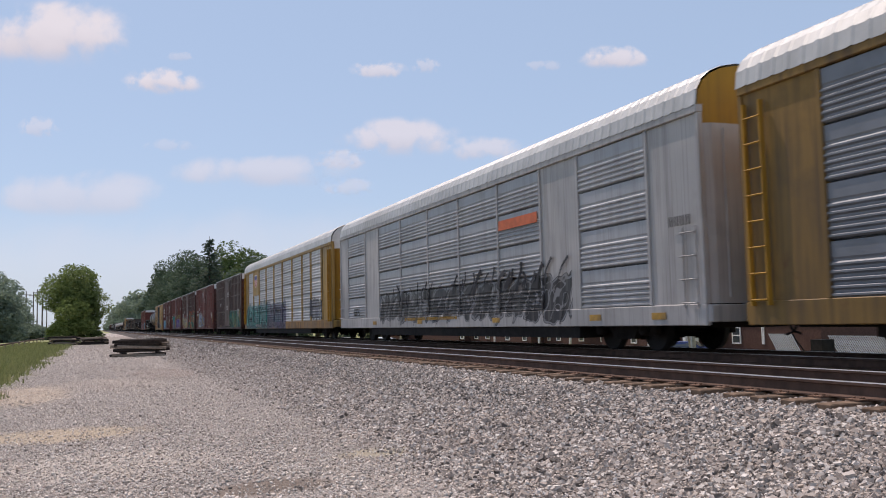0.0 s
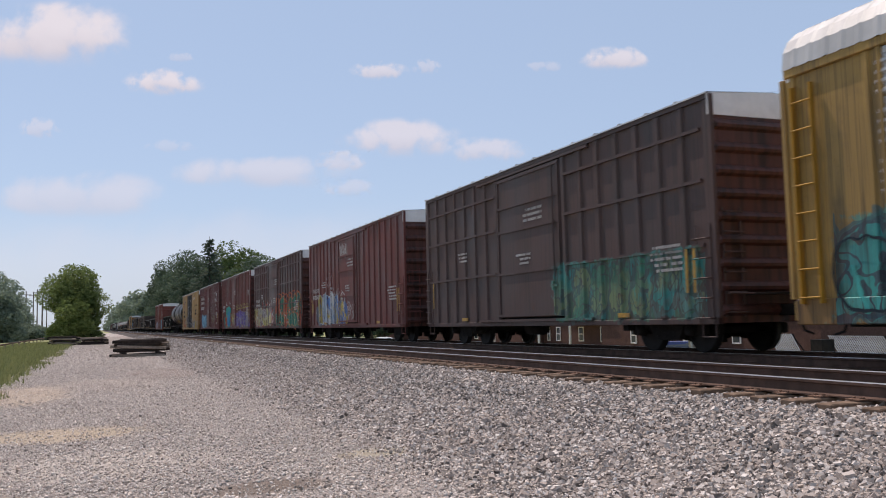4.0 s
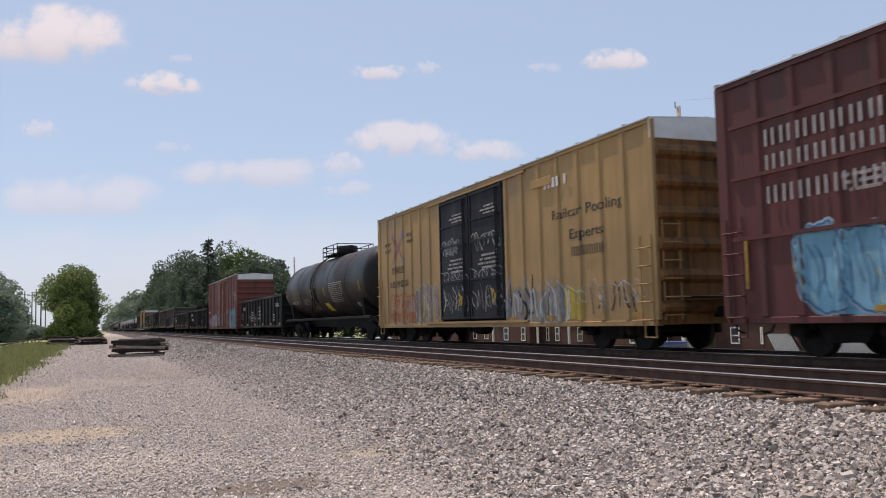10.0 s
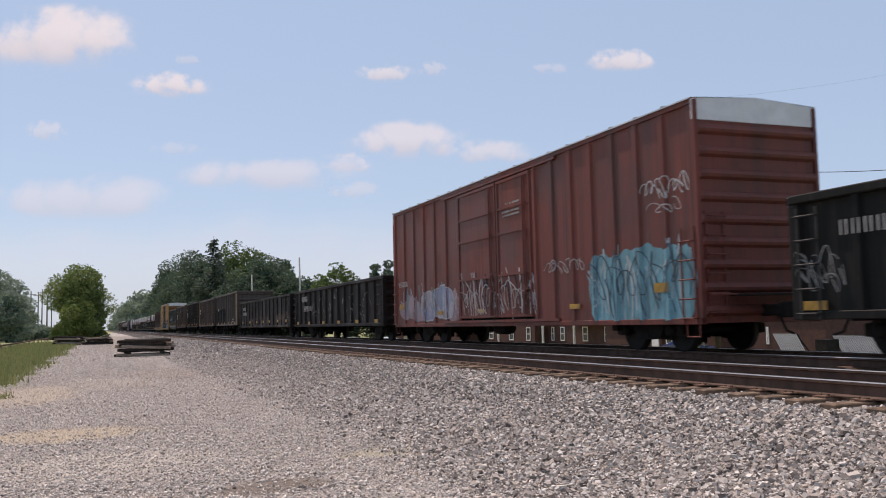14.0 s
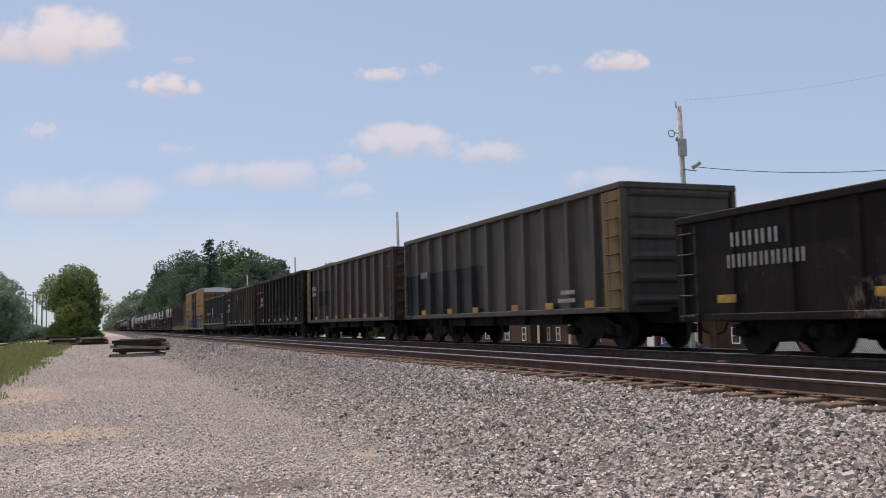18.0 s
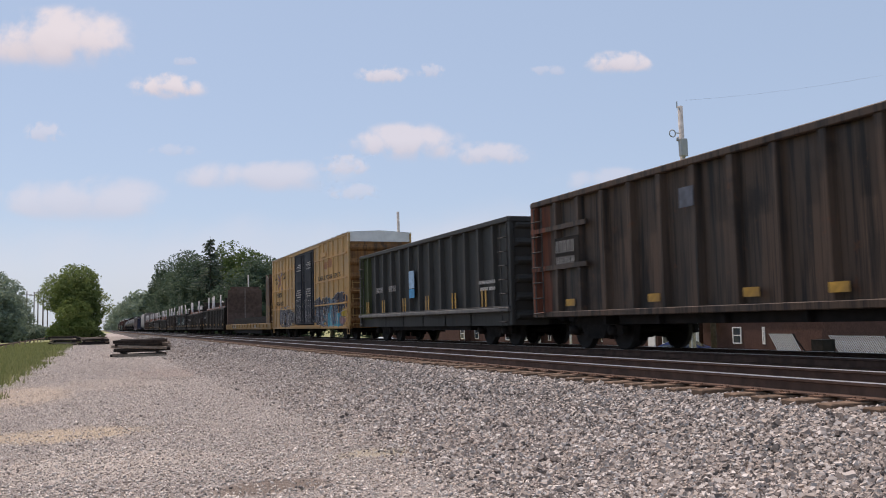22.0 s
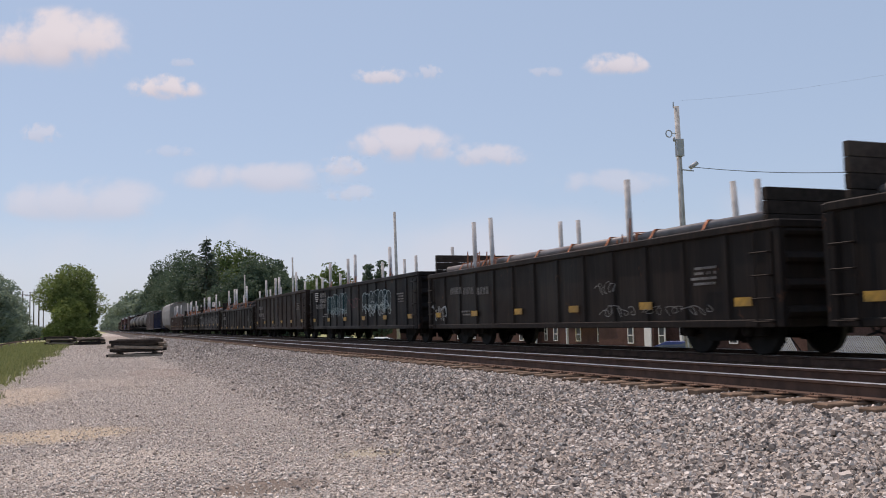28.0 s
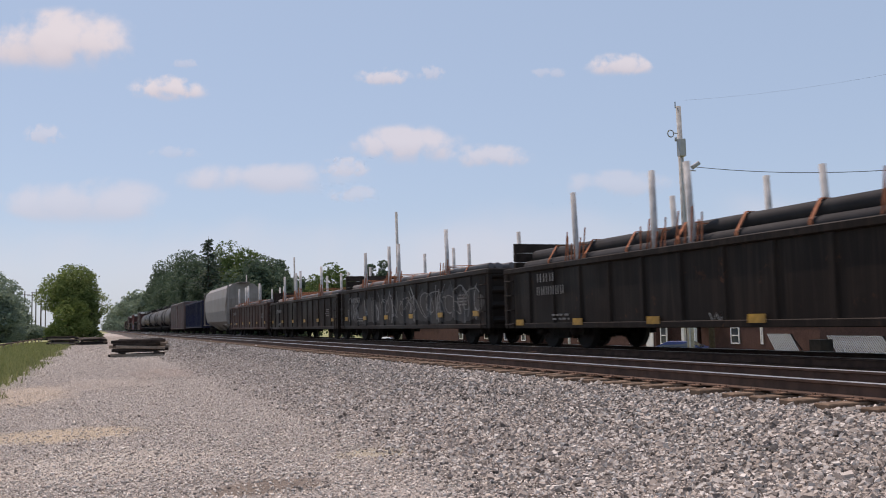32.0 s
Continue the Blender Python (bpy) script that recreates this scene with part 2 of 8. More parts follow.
def gravel_mat(name, stone, tone, dusty, grass=None):
    """Small broken stone: cells of differing grey, pale dusty patches, and grass where x < -2.6 for the lot."""
    n = Nodes(name, 0.95)
    fine = n.voronoi(n.scaled(1.0), stone)
    r, g, b = n.split(fine.outputs["Color"])
    col = n.mix(r, shade(tone, 0.5), shade(tone, 1.7))
    tiny = n.voronoi(n.scaled(1.0), stone * 2.6)
    col = n.mix(0.35, col, n.mix(n.split(tiny.outputs["Color"])[0], shade(tone, 0.6), shade(tone, 1.3)))
    patch = n.noise((0.5, 0.3, 1), 6.0, (3, 1, 0))
    col = n.mix(n.ramp(patch, 0.45, 0.75, 0, 0.4), col, dusty)
    for px, py, rx, ry, c in (DUST if grass else ()):
        x, y, z = n.split()
        d = n.math("ADD", n.math("POWER", n.math("DIVIDE", n.math("SUBTRACT", x, px), rx), 2.0), n.math("POWER", n.math("DIVIDE", n.math("SUBTRACT", y, py), ry), 2.0))
        d = n.math("ADD", n.math("SQRT", d), n.math("MULTIPLY", n.math("SUBTRACT", n.noise(2.2, 5.0, (px, 0, 0)), 0.5), 1.1))
        col = n.mix(n.ramp(d, 1.15, 0.6, 0, 0.85), col, n.mix(r, shade(c, 0.75), shade(c, 1.15)))
    if grass:
        x, y, z = n.split()
        wob = n.math("MULTIPLY", n.math("SUBTRACT", n.noise(0.35, 6.0, (0, 8, 0), rough=0.7), 0.5), 4.0)
        e = n.math("ADD", x, wob)
        left = n.ramp(e, -1.9, -3.3)
        right = n.ramp(e, 18.0, 20.0)
        far = n.ramp(n.math("ADD", y, n.math("MULTIPLY", wob, 20)), 330.0, 420.0)
        f = n.math("MAXIMUM", n.math("MAXIMUM", left, right), far)
        gcol = n.mix(n.ramp(n.noise(1.1, 6.0, (2, 2, 0)), 0.35, 0.65), grass, shade(grass, 1.7))
        gcol = n.mix(n.ramp(n.noise(0.2, 3.0, (5, 2, 0)), 0.5, 0.7, 0, 0.7), gcol, (0.17, 0.16, 0.06))
        col = n.mix(f, col, gcol)
    n.bump(n.math("ADD", fine.outputs["Distance"], n.math("MULTIPLY", tiny.outputs["Distance"], 0.5)), 0.9, 0.03)
    return n.colour(col)


M_LOT = gravel_mat("lot gravel", 36.0, (0.375, 0.325, 0.29), (0.50, 0.425, 0.36), (0.20, 0.205, 0.085))
# Base colour darkened to hold the shade in gaps between loose stones.
M_BALLAST = gravel_mat("shaded ballast bed", 34.0, (0.060, 0.049, 0.043), (0.08, 0.066, 0.057))
M_STONE = stone_mat("ballast stone", ((0.49, 0.43, 0.385), (0.32, 0.27, 0.235), (0.68, 0.615, 0.56), (0.37, 0.305, 0.26), (0.11, 0.09, 0.078), (0.45, 0.375, 0.315)))
M_PEBBLE = stone_mat("lot pebble", ((0.72, 0.64, 0.575), (0.53, 0.46, 0.405), (0.82, 0.74, 0.675), (0.62, 0.515, 0.435), (0.27, 0.225, 0.195), (0.76, 0.665, 0.585)))
M_RAIL = plain("rail rust", (0.095, 0.056, 0.042), 0.75, 0.0, 0.25, 5.0)
M_HEAD = plain("rail head steel", (0.60, 0.57, 0.54), 0.36, 1.0, 0.1, 3.0, 0.03)
M_TIE = plain("creosoted oak", (0.20, 0.135, 0.095), 0.9, 0.0, 0.35, 9.0, 0.5, 0.01, (0.30, 0.21, 0.15), 0.5)
M_PLATE = plain("rusty tie plate", (0.22, 0.13, 0.09), 0.85, 0.0, 0.3, 12.0)
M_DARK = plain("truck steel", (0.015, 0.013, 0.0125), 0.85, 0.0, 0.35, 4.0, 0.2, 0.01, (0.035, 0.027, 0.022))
M_WHEEL = plain("wheel steel", (0.022, 0.019, 0.018), 0.75, 0.0, 0.3, 5.0)
M_LADDER = plain("ladder steel", (0.20, 0.17, 0.15), 0.6, 0.0, 0.2, 6.0)
M_SOOT = plain("sooty steel plate", (0.014, 0.013, 0.012), 0.9, 0.0, 0.4, 3.0, 0.3, 0.01, (0.03, 0.024, 0.02))
M_LADDERDARK = plain("dark ladder steel", (0.03, 0.027, 0.025), 0.7, 0.0, 0.2, 6.0)
M_GALV = plain("galvanised sheet", (0.18, 0.19, 0.21), 0.5, 0.3, 0.12, 1.2, 0.05, 0.01, (0.42, 0.42, 0.43))
M_ROOF = plain("galvanised roof", (0.45, 0.45, 0.44), 0.5, 0.2, 0.12, 1.5, 0.05, 0.01, (0.33, 0.32, 0.30))
M_BOXROOF = plain("box car roof", (0.50, 0.50, 0.50), 0.5, 0.3, 0.2, 1.5, 0.05, 0.01, (0.24, 0.20, 0.18))
M_WHITE = plain("white paint", (0.72, 0.71, 0.70), 0.6, 0.0, 0.08, 3.0, 0.1, 0.01, (0.5, 0.48, 0.45))
M_MARK = plain("white stencil", (0.44, 0.42, 0.40), 0.7, 0.0, 0.15, 8.0)
M_CHALK = plain("worn white stencil", (0.24, 0.23, 0.22), 0.75, 0.0, 0.25, 6.0, other=(0.12, 0.11, 0.11))
M_MARKDARK = plain("black stencil", (0.03, 0.028, 0.025), 0.7, 0.0, 0.15, 8.0)
M_REFLECT = plain("yellow reflector", (0.46, 0.25, 0.03), 0.5, 0.0, 0.3, 7.0, 0.1, 0.005, (0.16, 0.09, 0.03), 0.55)
M_PATCH = plain("bright yellow square", (0.70, 0.50, 0.05), 0.5, 0.0, 0.15, 6.0)
M_RED = plain("orange red stripe", (0.55, 0.12, 0.04), 0.6, 0.0, 0.15, 4.0)
M_WOODSTAKE = plain("weathered pale stake", (0.46, 0.44, 0.43), 0.85, 0.0, 0.2, 5.0, 0.3)
M_BAND = plain("rusty orange strap", (0.36, 0.14, 0.075), 0.8, 0.0, 0.3, 8.0)
M_PIPE = plain("weathered steel pipe", (0.20, 0.18, 0.18), 0.5, 0.0, 0.2, 3.0, 0.1, 0.01, (0.17, 0.10, 0.08), 0.4)
M_PIPEDARK = plain("coated black pipe", (0.032, 0.030, 0.032), 0.75, 0.0, 0.2, 3.0, 0.1)
M_TIMBER = plain("dark stacked timber", (0.038, 0.028, 0.023), 0.9, 0.0, 0.4, 7.0, 0.5, 0.01, (0.075, 0.06, 0.05), 0.5)
# Tan brightened so that sunlit plank tops are in the stacks' colour.
M_TIMBERCUT = plain("sun-bright weathered tie", (0.38, 0.30, 0.235), 0.9, 0.0, 0.35, 7.0, 0.5, 0.01, None, 0.5)
M_BARK = plain("bark", (0.07, 0.055, 0.04), 0.95, 0.0, 0.3, 6.0, 0.6, 0.02)
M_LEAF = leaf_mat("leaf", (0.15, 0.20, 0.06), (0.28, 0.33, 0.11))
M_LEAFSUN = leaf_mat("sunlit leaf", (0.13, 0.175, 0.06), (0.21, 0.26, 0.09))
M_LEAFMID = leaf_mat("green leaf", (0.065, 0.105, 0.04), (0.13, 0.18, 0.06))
# Distance haze is mixed into this leaf colour.
M_LEAFHAZE = leaf_mat("haze-paled blue green leaf", (0.19, 0.24, 0.185), (0.24, 0.30, 0.22))
# Lightened a little, so that the leaf colour holds some distance haze.
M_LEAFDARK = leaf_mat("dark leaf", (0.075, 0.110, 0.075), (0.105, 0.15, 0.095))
M_NEEDLE = leaf_mat("spruce needle", (0.045, 0.07, 0.05), (0.075, 0.11, 0.075))
M_GRASS = leaf_mat("grass blade", (0.165, 0.19, 0.072), (0.31, 0.31, 0.14))
M_POLE = plain("weathered pole wood", (0.42, 0.40, 0.38), 0.9, 0.0, 0.25, 4.0, 0.4)
M_GREYBOX = plain("grey enamel", (0.36, 0.37, 0.38), 0.5, 0.0, 0.1, 4.0)
M_WIRE = plain("wire", (0.02, 0.02, 0.02), 0.6)
M_SHINGLE = plain("grey asphalt shingle", (0.085, 0.082, 0.080), 0.95, 0.0, 0.15, 8.0, 0.4, 0.01, (0.064, 0.062, 0.061))
M_SIDING = plain("white siding", (0.80, 0.76, 0.75), 0.7, 0.0, 0.05, 4.0)
M_SLAT = plain("grey painted slat", (0.46, 0.46, 0.47), 0.7, 0.0, 0.15, 4.0)
M_BRICK = plain("red brown brick", (0.10, 0.052, 0.044), 0.9, 0.0, 0.2, 9.0, 0.4, 0.01, None, 0.0)
M_GLASS = plain("dark window glass", (0.05, 0.06, 0.07), 0.08, 0.0, 0.1, 2.0, 0.0)
M_CARBLUE = plain("dark blue car paint", (0.025, 0.04, 0.12), 0.25, 0.3, 0.05, 2.0, 0.0)
M_CARWHITE = plain("white car paint", (0.78, 0.78, 0.78), 0.25, 0.0, 0.03, 2.0, 0.0)
M_TYRE = plain("tyre", (0.02, 0.02, 0.02), 0.85)

# ---- mesh helpers ----
def box(bm, x0, x1, y0, y1, z0, z1):
    v = [bm.verts.new((x, y, z)) for x in (x0, x1) for y in (y0, y1) for z in (z0, z1)]
    for f in ((0, 1, 3, 2), (4, 6, 7, 5), (0, 4, 5, 1), (2, 3, 7, 6), (0, 2, 6, 4), (1, 5, 7, 3)):
        bm.faces.new([v[i] for i in f])
    return v


def sweep(bm, profile, y0, y1, closed=True):
    """A profile of (x, z) pairs drawn along y."""
    a = [bm.verts.new((x, y0, z)) for x, z in profile]
    b = [bm.verts.new((x, y1, z)) for x, z in profile]
    k = len(profile)
    for i in range(k if closed else k - 1):
        j = (i + 1) % k
        bm.faces.new((a[i], a[j], b[j], b[i]))
    if closed:
        bm.faces.new(a[::-1])
        bm.faces.new(b)


def rod(bm, p, q, r, n=6, r2=None):
    """A round bar from p to q, tapering to r2."""
    p, q = Vector(p), Vector(q)
    d = (q - p).normalized()
    u = d.orthogonal().normalized()
    w = d.cross(u)
    rings = []
    for c, rr in ((p, r), (q, r if r2 is None else r2)):
        rings.append([bm.verts.new(c + (u * math.cos(2 * math.pi * i / n) + w * math.sin(2 * math.pi * i / n)) * rr) for i in range(n)])
    for i in range(n):
        j = (i + 1) % n
        f = bm.faces.new((rings[0][i], rings[0][j], rings[1][j], rings[1][i]))
        f.smooth = n > 6
    bm.faces.new(rings[0][::-1])
    bm.faces.new(rings[1])


def lathe(bm, profile, n, axis, c=(0, 0, 0)):
    """Turns (radius, along) pairs about an axis (0, 1 or 2) through c."""
    rings = []
    for r, a in profile:
        ring = []
        for i in range(n):
            t = 2 * math.pi * i / n
            p = [0, 0, 0]
            p[axis], p[(axis + 1) % 3], p[(axis + 2) % 3] = a, r * math.cos(t), r * math.sin(t)
            ring.append(bm.verts.new((p[0] + c[0], p[1] + c[1], p[2] + c[2])))
        rings.append(ring)
    for a, b in zip(rings, rings[1:]):
        for i in range(n):
            j = (i + 1) % n
            bm.faces.new((a[i], a[j], b[j], b[i])).smooth = True
    bm.faces.new(rings[0][::-1])
    bm.faces.new(rings[-1])


def mesh_of(name, bm, material, soften=0.0):
    if soften:
        bmesh.ops.bevel(bm, geom=bm.edges[:], offset=soften, segments=1, affect="EDGES", clamp_overlap=True)
    bmesh.ops.recalc_face_normals(bm, faces=bm.faces)
    me = bpy.data.meshes.new(name)
    bm.to_mesh(me)
    bm.free()
    me.materials.append(material)
    return me


def part(name, bm, material, parent, label="", soften=0.0):
    ob = new(name, mesh_of(name, bm, material, soften))
    ob.parent = parent
    if label:
        ob["label"] = label
    return ob


def piece(name, me, parent, m=None, label=""):
    """A part on a mesh that it shares with its like."""
    ob = new(name, me)
    ob.parent = parent
    if m is not None:
        ob.matrix_basis = m
    if label:
        ob["label"] = label
    return ob


def boxes(name, spans, material, parent, label="", soften=0.0):
    bm = bmesh.new()
    for s in spans:
        box(bm, *s)
    return part(name, bm, material, parent, label, soften)


def each(name, spans, material, parent, label="", soften=0.0):
    """One part for every span."""
    return [boxes(name, [s], material, parent, label, soften) for s in spans]


def bind(material, car):
    """Lets a paint lie on the whole car, piece by piece, in the car's own space."""
    for n in material.node_tree.nodes:
        if n.type == "TEX_COORD":
            n.object = car


SHARED = {}


def shared(key, build, material, soften=0.0):
    if key not in SHARED:
        bm = bmesh.new()
        build(bm)
        SHARED[key] = mesh_of(key[0], bm, material, soften)
    return SHARED[key]


# ---- train ----
RELIEF = {}        # posts, their half width and depth, and the doors of each car's near side
TRACK_X = 12.38
SPEED = ((0, 14.62), (4, 14.77), (8, 14.80), (12, 14.97), (16, 14.90), (20, 14.83), (24, 14.93), (28, 14.92))
CARS = []
rng = random.Random(5)


def travelled(t):
    return sum(v * min(max(t - t0, 0.0), 4.0) for t0, v in SPEED)


def car_base(name, front, rear, label, category, group):
    """The Empty of a car whose ends pass the origin after so many metres; y runs from its leading end (-) to its trailing end (+)."""
    ob = new(name)
    tagged(ob, label, category, group)
    mid = (front + rear) / 2
    ob.location = (TRACK_X, mid, 0)
    CARS.append((ob, mid))
    return ob, rear - front


def wheel_mesh():
    def build(bm):
        lathe(bm, ((0.10, -0.07), (0.20, -0.06), (0.38, -0.04), (0.44, -0.065), (0.465, -0.065), (0.46, 0.05), (0.48, 0.06), (0.48, 0.085),
                   (0.40, 0.08), (0.36, 0.02), (0.18, 0.0), (0.10, 0.03)), 20, 0, (0, 0, 0))
    return shared(("wheel",), build, M_WHEEL)


def frame_mesh():
    def build(bm):
        prof = ((-1.25, 0.36), (-1.25, 0.56), (-1.0, 0.60), (-0.55, 0.80), (0.55, 0.80), (1.0, 0.60), (1.25, 0.56), (1.25, 0.36), (1.0, 0.34),
                (0.62, 0.56), (0.42, 0.26), (-0.42, 0.26), (-0.62, 0.56), (-1.0, 0.34))
        a = [bm.verts.new((-0.07, y, z)) for y, z in prof]
        b = [bm.verts.new((0.07, y, z)) for y, z in prof]
        k = len(prof)
        for i in range(k):
            bm.faces.new((a[i], a[(i + 1) % k], b[(i + 1) % k], b[i]))
        bm.faces.new(a)
        bm.faces.new(b[::-1])
    return shared(("side_frame",), build, M_DARK)


def cap_mesh():
    def build(bm):
        lathe(bm, ((0.03, -0.10), (0.12, -0.09), (0.13, 0.10)), 10, 0)
    return shared(("bearing_cap",), build, M_DARK)


def springs_mesh():
    def build(bm):
        for y in (-0.27, 0.0, 0.27):
            lathe(bm, [(0.09 if i % 2 else 0.075, 0.30 + 0.04 * i) for i in range(8)], 8, 2, (0, y, 0))
    return shared(("springs",), build, M_DARK)


def axle_mesh():
    def build(bm):
        rod(bm, (-0.95, 0, 0), (0.95, 0, 0), 0.085, 10)
    return shared(("axle",), build, M_DARK)


def beam_mesh():
    """A truss brake beam with shoes at its ends."""
    def build(bm):
        box(bm, -0.9, 0.9, -0.09, 0.09, 0.34, 0.46)
        for x in (-0.75, 0.75):
            box(bm, x - 0.06, x + 0.06, -0.16, 0.16, 0.24, 0.62)
        box(bm, -0.08, 0.08, -0.12, 0.12, 0.18, 0.72)
    return shared(("brake_beam",), build, M_DARK)


def bogies(car, L, inset):
    """Two four-wheeled trucks with side frames, springs and wheels."""
    for y in (-L / 2 + inset, L / 2 - inset):
        bolster = shared(("bogie",), lambda bm: (box(bm, -1.05, 1.05, -0.2, 0.2, 0.42, 0.72), box(bm, -0.3, 0.3, -0.3, 0.3, 0.7, 0.86)), M_DARK, 0.02)
        b = piece("bogie", bolster, car, pose(0, y, 0))
        for x in (-1.0, 1.0):
            piece("side_frame", frame_mesh(), b, pose(x, 0, 0))
            piece("springs", springs_mesh(), b, pose(x, 0, 0))
        for dy in (-0.42, 0.42):
            piece("brake_beam", beam_mesh(), b, pose(0, dy, 0))
        for dy in (-0.89, 0.89):
            piece("axle", axle_mesh(), b, pose(0, dy, 0.46))
            for x, turn in ((-0.75, 0), (0.75, 180)):
                piece("wheel", wheel_mesh(), b, pose(x, dy, 0.46, 0, 0, turn))
            for x in (-1.1, 1.1):
                piece("bearing_cap", cap_mesh(), b, pose(x, dy, 0.46))


def couplers(car, L, reach=0.62):
    def build(bm):
        box(bm, -0.11, 0.11, -reach, 0.4, 0.72, 0.94)
        box(bm, -0.19, 0.19, -reach - 0.06, -reach + 0.22, 0.68, 0.98)
    me = shared(("coupler", round(reach, 2)), build, M_DARK, 0.02)
    hose = shared(("air_hose",), lambda bm: [rod(bm, a, b, 0.025) for a, b in (((0.35, 0, 0.75), (0.33, -0.2, 0.42)), ((0.33, -0.2, 0.42), (0.3, -0.45, 0.36)))], M_DARK)
    for y, turn in ((-L / 2, 0), (L / 2, 180)):
        piece("coupler", me, car, pose(0, y, 0, 0, 0, turn))
        piece("air_hose", hose, car, pose(0, y, 0, 0, 0, turn))


def ladder(car, x, y, z0, z1, w=0.42, step=0.38, material=None, along="y", rails=False):
    """A ladder of single rungs on brackets, on the side (along y) or the end (along x)."""
    s = -1 if x < 0 else 1
    material = material or M_LADDER

    def rung(bm):
        if along == "y":
            rod(bm, (s * 0.09, -w / 2, 0), (s * 0.09, w / 2, 0), 0.016)
            for e in (-1, 1):
                rod(bm, (0, e * w / 2, 0), (s * 0.09, e * w / 2, 0), 0.016)
        else:
            rod(bm, (-w / 2, -0.09, 0), (w / 2, -0.09, 0), 0.016)
            for e in (-1, 1):
                rod(bm, (e * w / 2, 0, 0), (e * w / 2, -0.09, 0), 0.016)
    lad = part("ladder", _bracket(w, s, along, z0, z1, rails), material, car)
    lad.location = (x, y, 0)
    me = shared(("rung", s, round(w, 2), along, material.name), rung, material)
    z = z0
    while z <= z1:
        piece("rung", me, lad, pose(0, 0, z))
        z += step


def _bracket(w, s, along, z0, z1, rails):
    bm = bmesh.new()
    for e in (-1, 1):
        if along == "y":
            box(bm, s * 0.0, s * (0.09 if rails else 0.02), e * w / 2 - 0.02, e * w / 2 + 0.02, z0 - 0.1, z1 + 0.1)
        else:
            box(bm, e * w / 2 - 0.02, e * w / 2 + 0.02, -0.02, 0.0, z0 - 0.1, z1 + 0.1)
    return bm


def marks(car, x, y, z, w, h, rows, material, seed=0, name="stencil", gap=0.5):
    """Lettering too small to read: short plain bars in rows, starting at y, z (upper corner) on the side at x."""
    r = random.Random(seed)
    bm = bmesh.new()
    rh = h / rows
    for i in range(rows):
        yy, top = y, z - i * rh
        end = y + w * r.uniform(0.65, 1.0)
        while yy < end:
            c = rh * r.uniform(0.16, 0.3)
            if r.random() > 0.15:
                box(bm, x - 0.006, x + 0.004, yy, yy + c, top - rh * (1 - gap), top)
            yy += c + rh * 0.2
    return tagged(part(name, bm, material, car), kind="stuff")


def signs(car, x, y, z, w, h, n, material, name="car_number"):
    """Large lettering as plain upright bars, two thin ones for each character."""
    bm = bmesh.new()
    cw = w / n
    for i in range(n):
        a = y + i * cw
        box(bm, x - 0.006, x + 0.004, a, a + cw * 0.12, z - h, z)
        box(bm, x - 0.006, x + 0.004, a + cw * 0.46, a + cw * 0.58, z - h, z)
    return tagged(part(name, bm, material, car), kind="stuff")


def lettering(car, words, y, z, height, width, material, name="slogan"):
    """Readable words on the near side, from y towards the leading end, resting on z."""
    data = bpy.data.curves.new(name, "FONT")
    data.body, data.size, data.resolution_u, data.extrude = words, height / 0.7, 2, 0.003
    ob = bpy.data.objects.new(name, data)
    scene.collection.objects.link(ob)
    me = bpy.data.meshes.new_from_object(ob.evaluated_get(bpy.context.evaluated_depsgraph_get()))
    bpy.data.objects.remove(ob)
    k = width / max(v.co.x for v in me.vertices)
    y_of = [y - v.co.x * k for v in me.vertices]
    x_of = Sprayed(car, "", 0).x(np.array(y_of), np.array(y_of))
    for v, x, yy in zip(me.vertices, x_of, y_of):
        v.co = (x - 0.006 - v.co.z, yy, z + v.co.y)
    me.materials.clear()
    me.materials.append(material)
    return tagged(piece(name, me, car), kind="stuff")


def reflectors(car, x, ys, z, w=0.45, h=0.12):
    me = shared(("reflector", w, h), lambda bm: box(bm, -0.008, 0.0, -w / 2, w / 2, -h / 2, h / 2), M_REFLECT)
    for y in ys:
        piece("reflector", me, car, pose(x, y, z), "yellow reflective strip")


def corrugated_end(bm, W, z0, z1, ribs, depth=0.07):
    """An end wall pressed into rounded horizontal ribs; it faces -y at y = 0."""
    pts = [(0.0, z0)]
    pitch = (z1 - z0) / ribs
    for i in range(ribs):
        a = z0 + i * pitch
        pts += [(0.0, a + pitch * 0.30), (-depth * 0.8, a + pitch * 0.42), (-depth, a + pitch * 0.55), (-depth * 0.5, a + pitch * 0.72), (0.0, a + pitch * 0.8)]
    pts.append((0.0, z1))
    cols = (-W / 2, -W / 2 + 0.10, W / 2 - 0.10, W / 2)
    grid = [[bm.verts.new((x, y if 0 < i < 3 else 0.0, z)) for i, x in enumerate(cols)] for y, z in pts]
    for i in range(1, len(grid)):
        for j in range(3):
            bm.faces.new((grid[i - 1][j], grid[i - 1][j + 1], grid[i][j + 1], grid[i][j]))
    back = [bm.verts.new((x, 0.08, z)) for x, z in ((-W / 2, z0), (W / 2, z0), (W / 2, z1), (-W / 2, z1))]
    bm.faces.new(back)


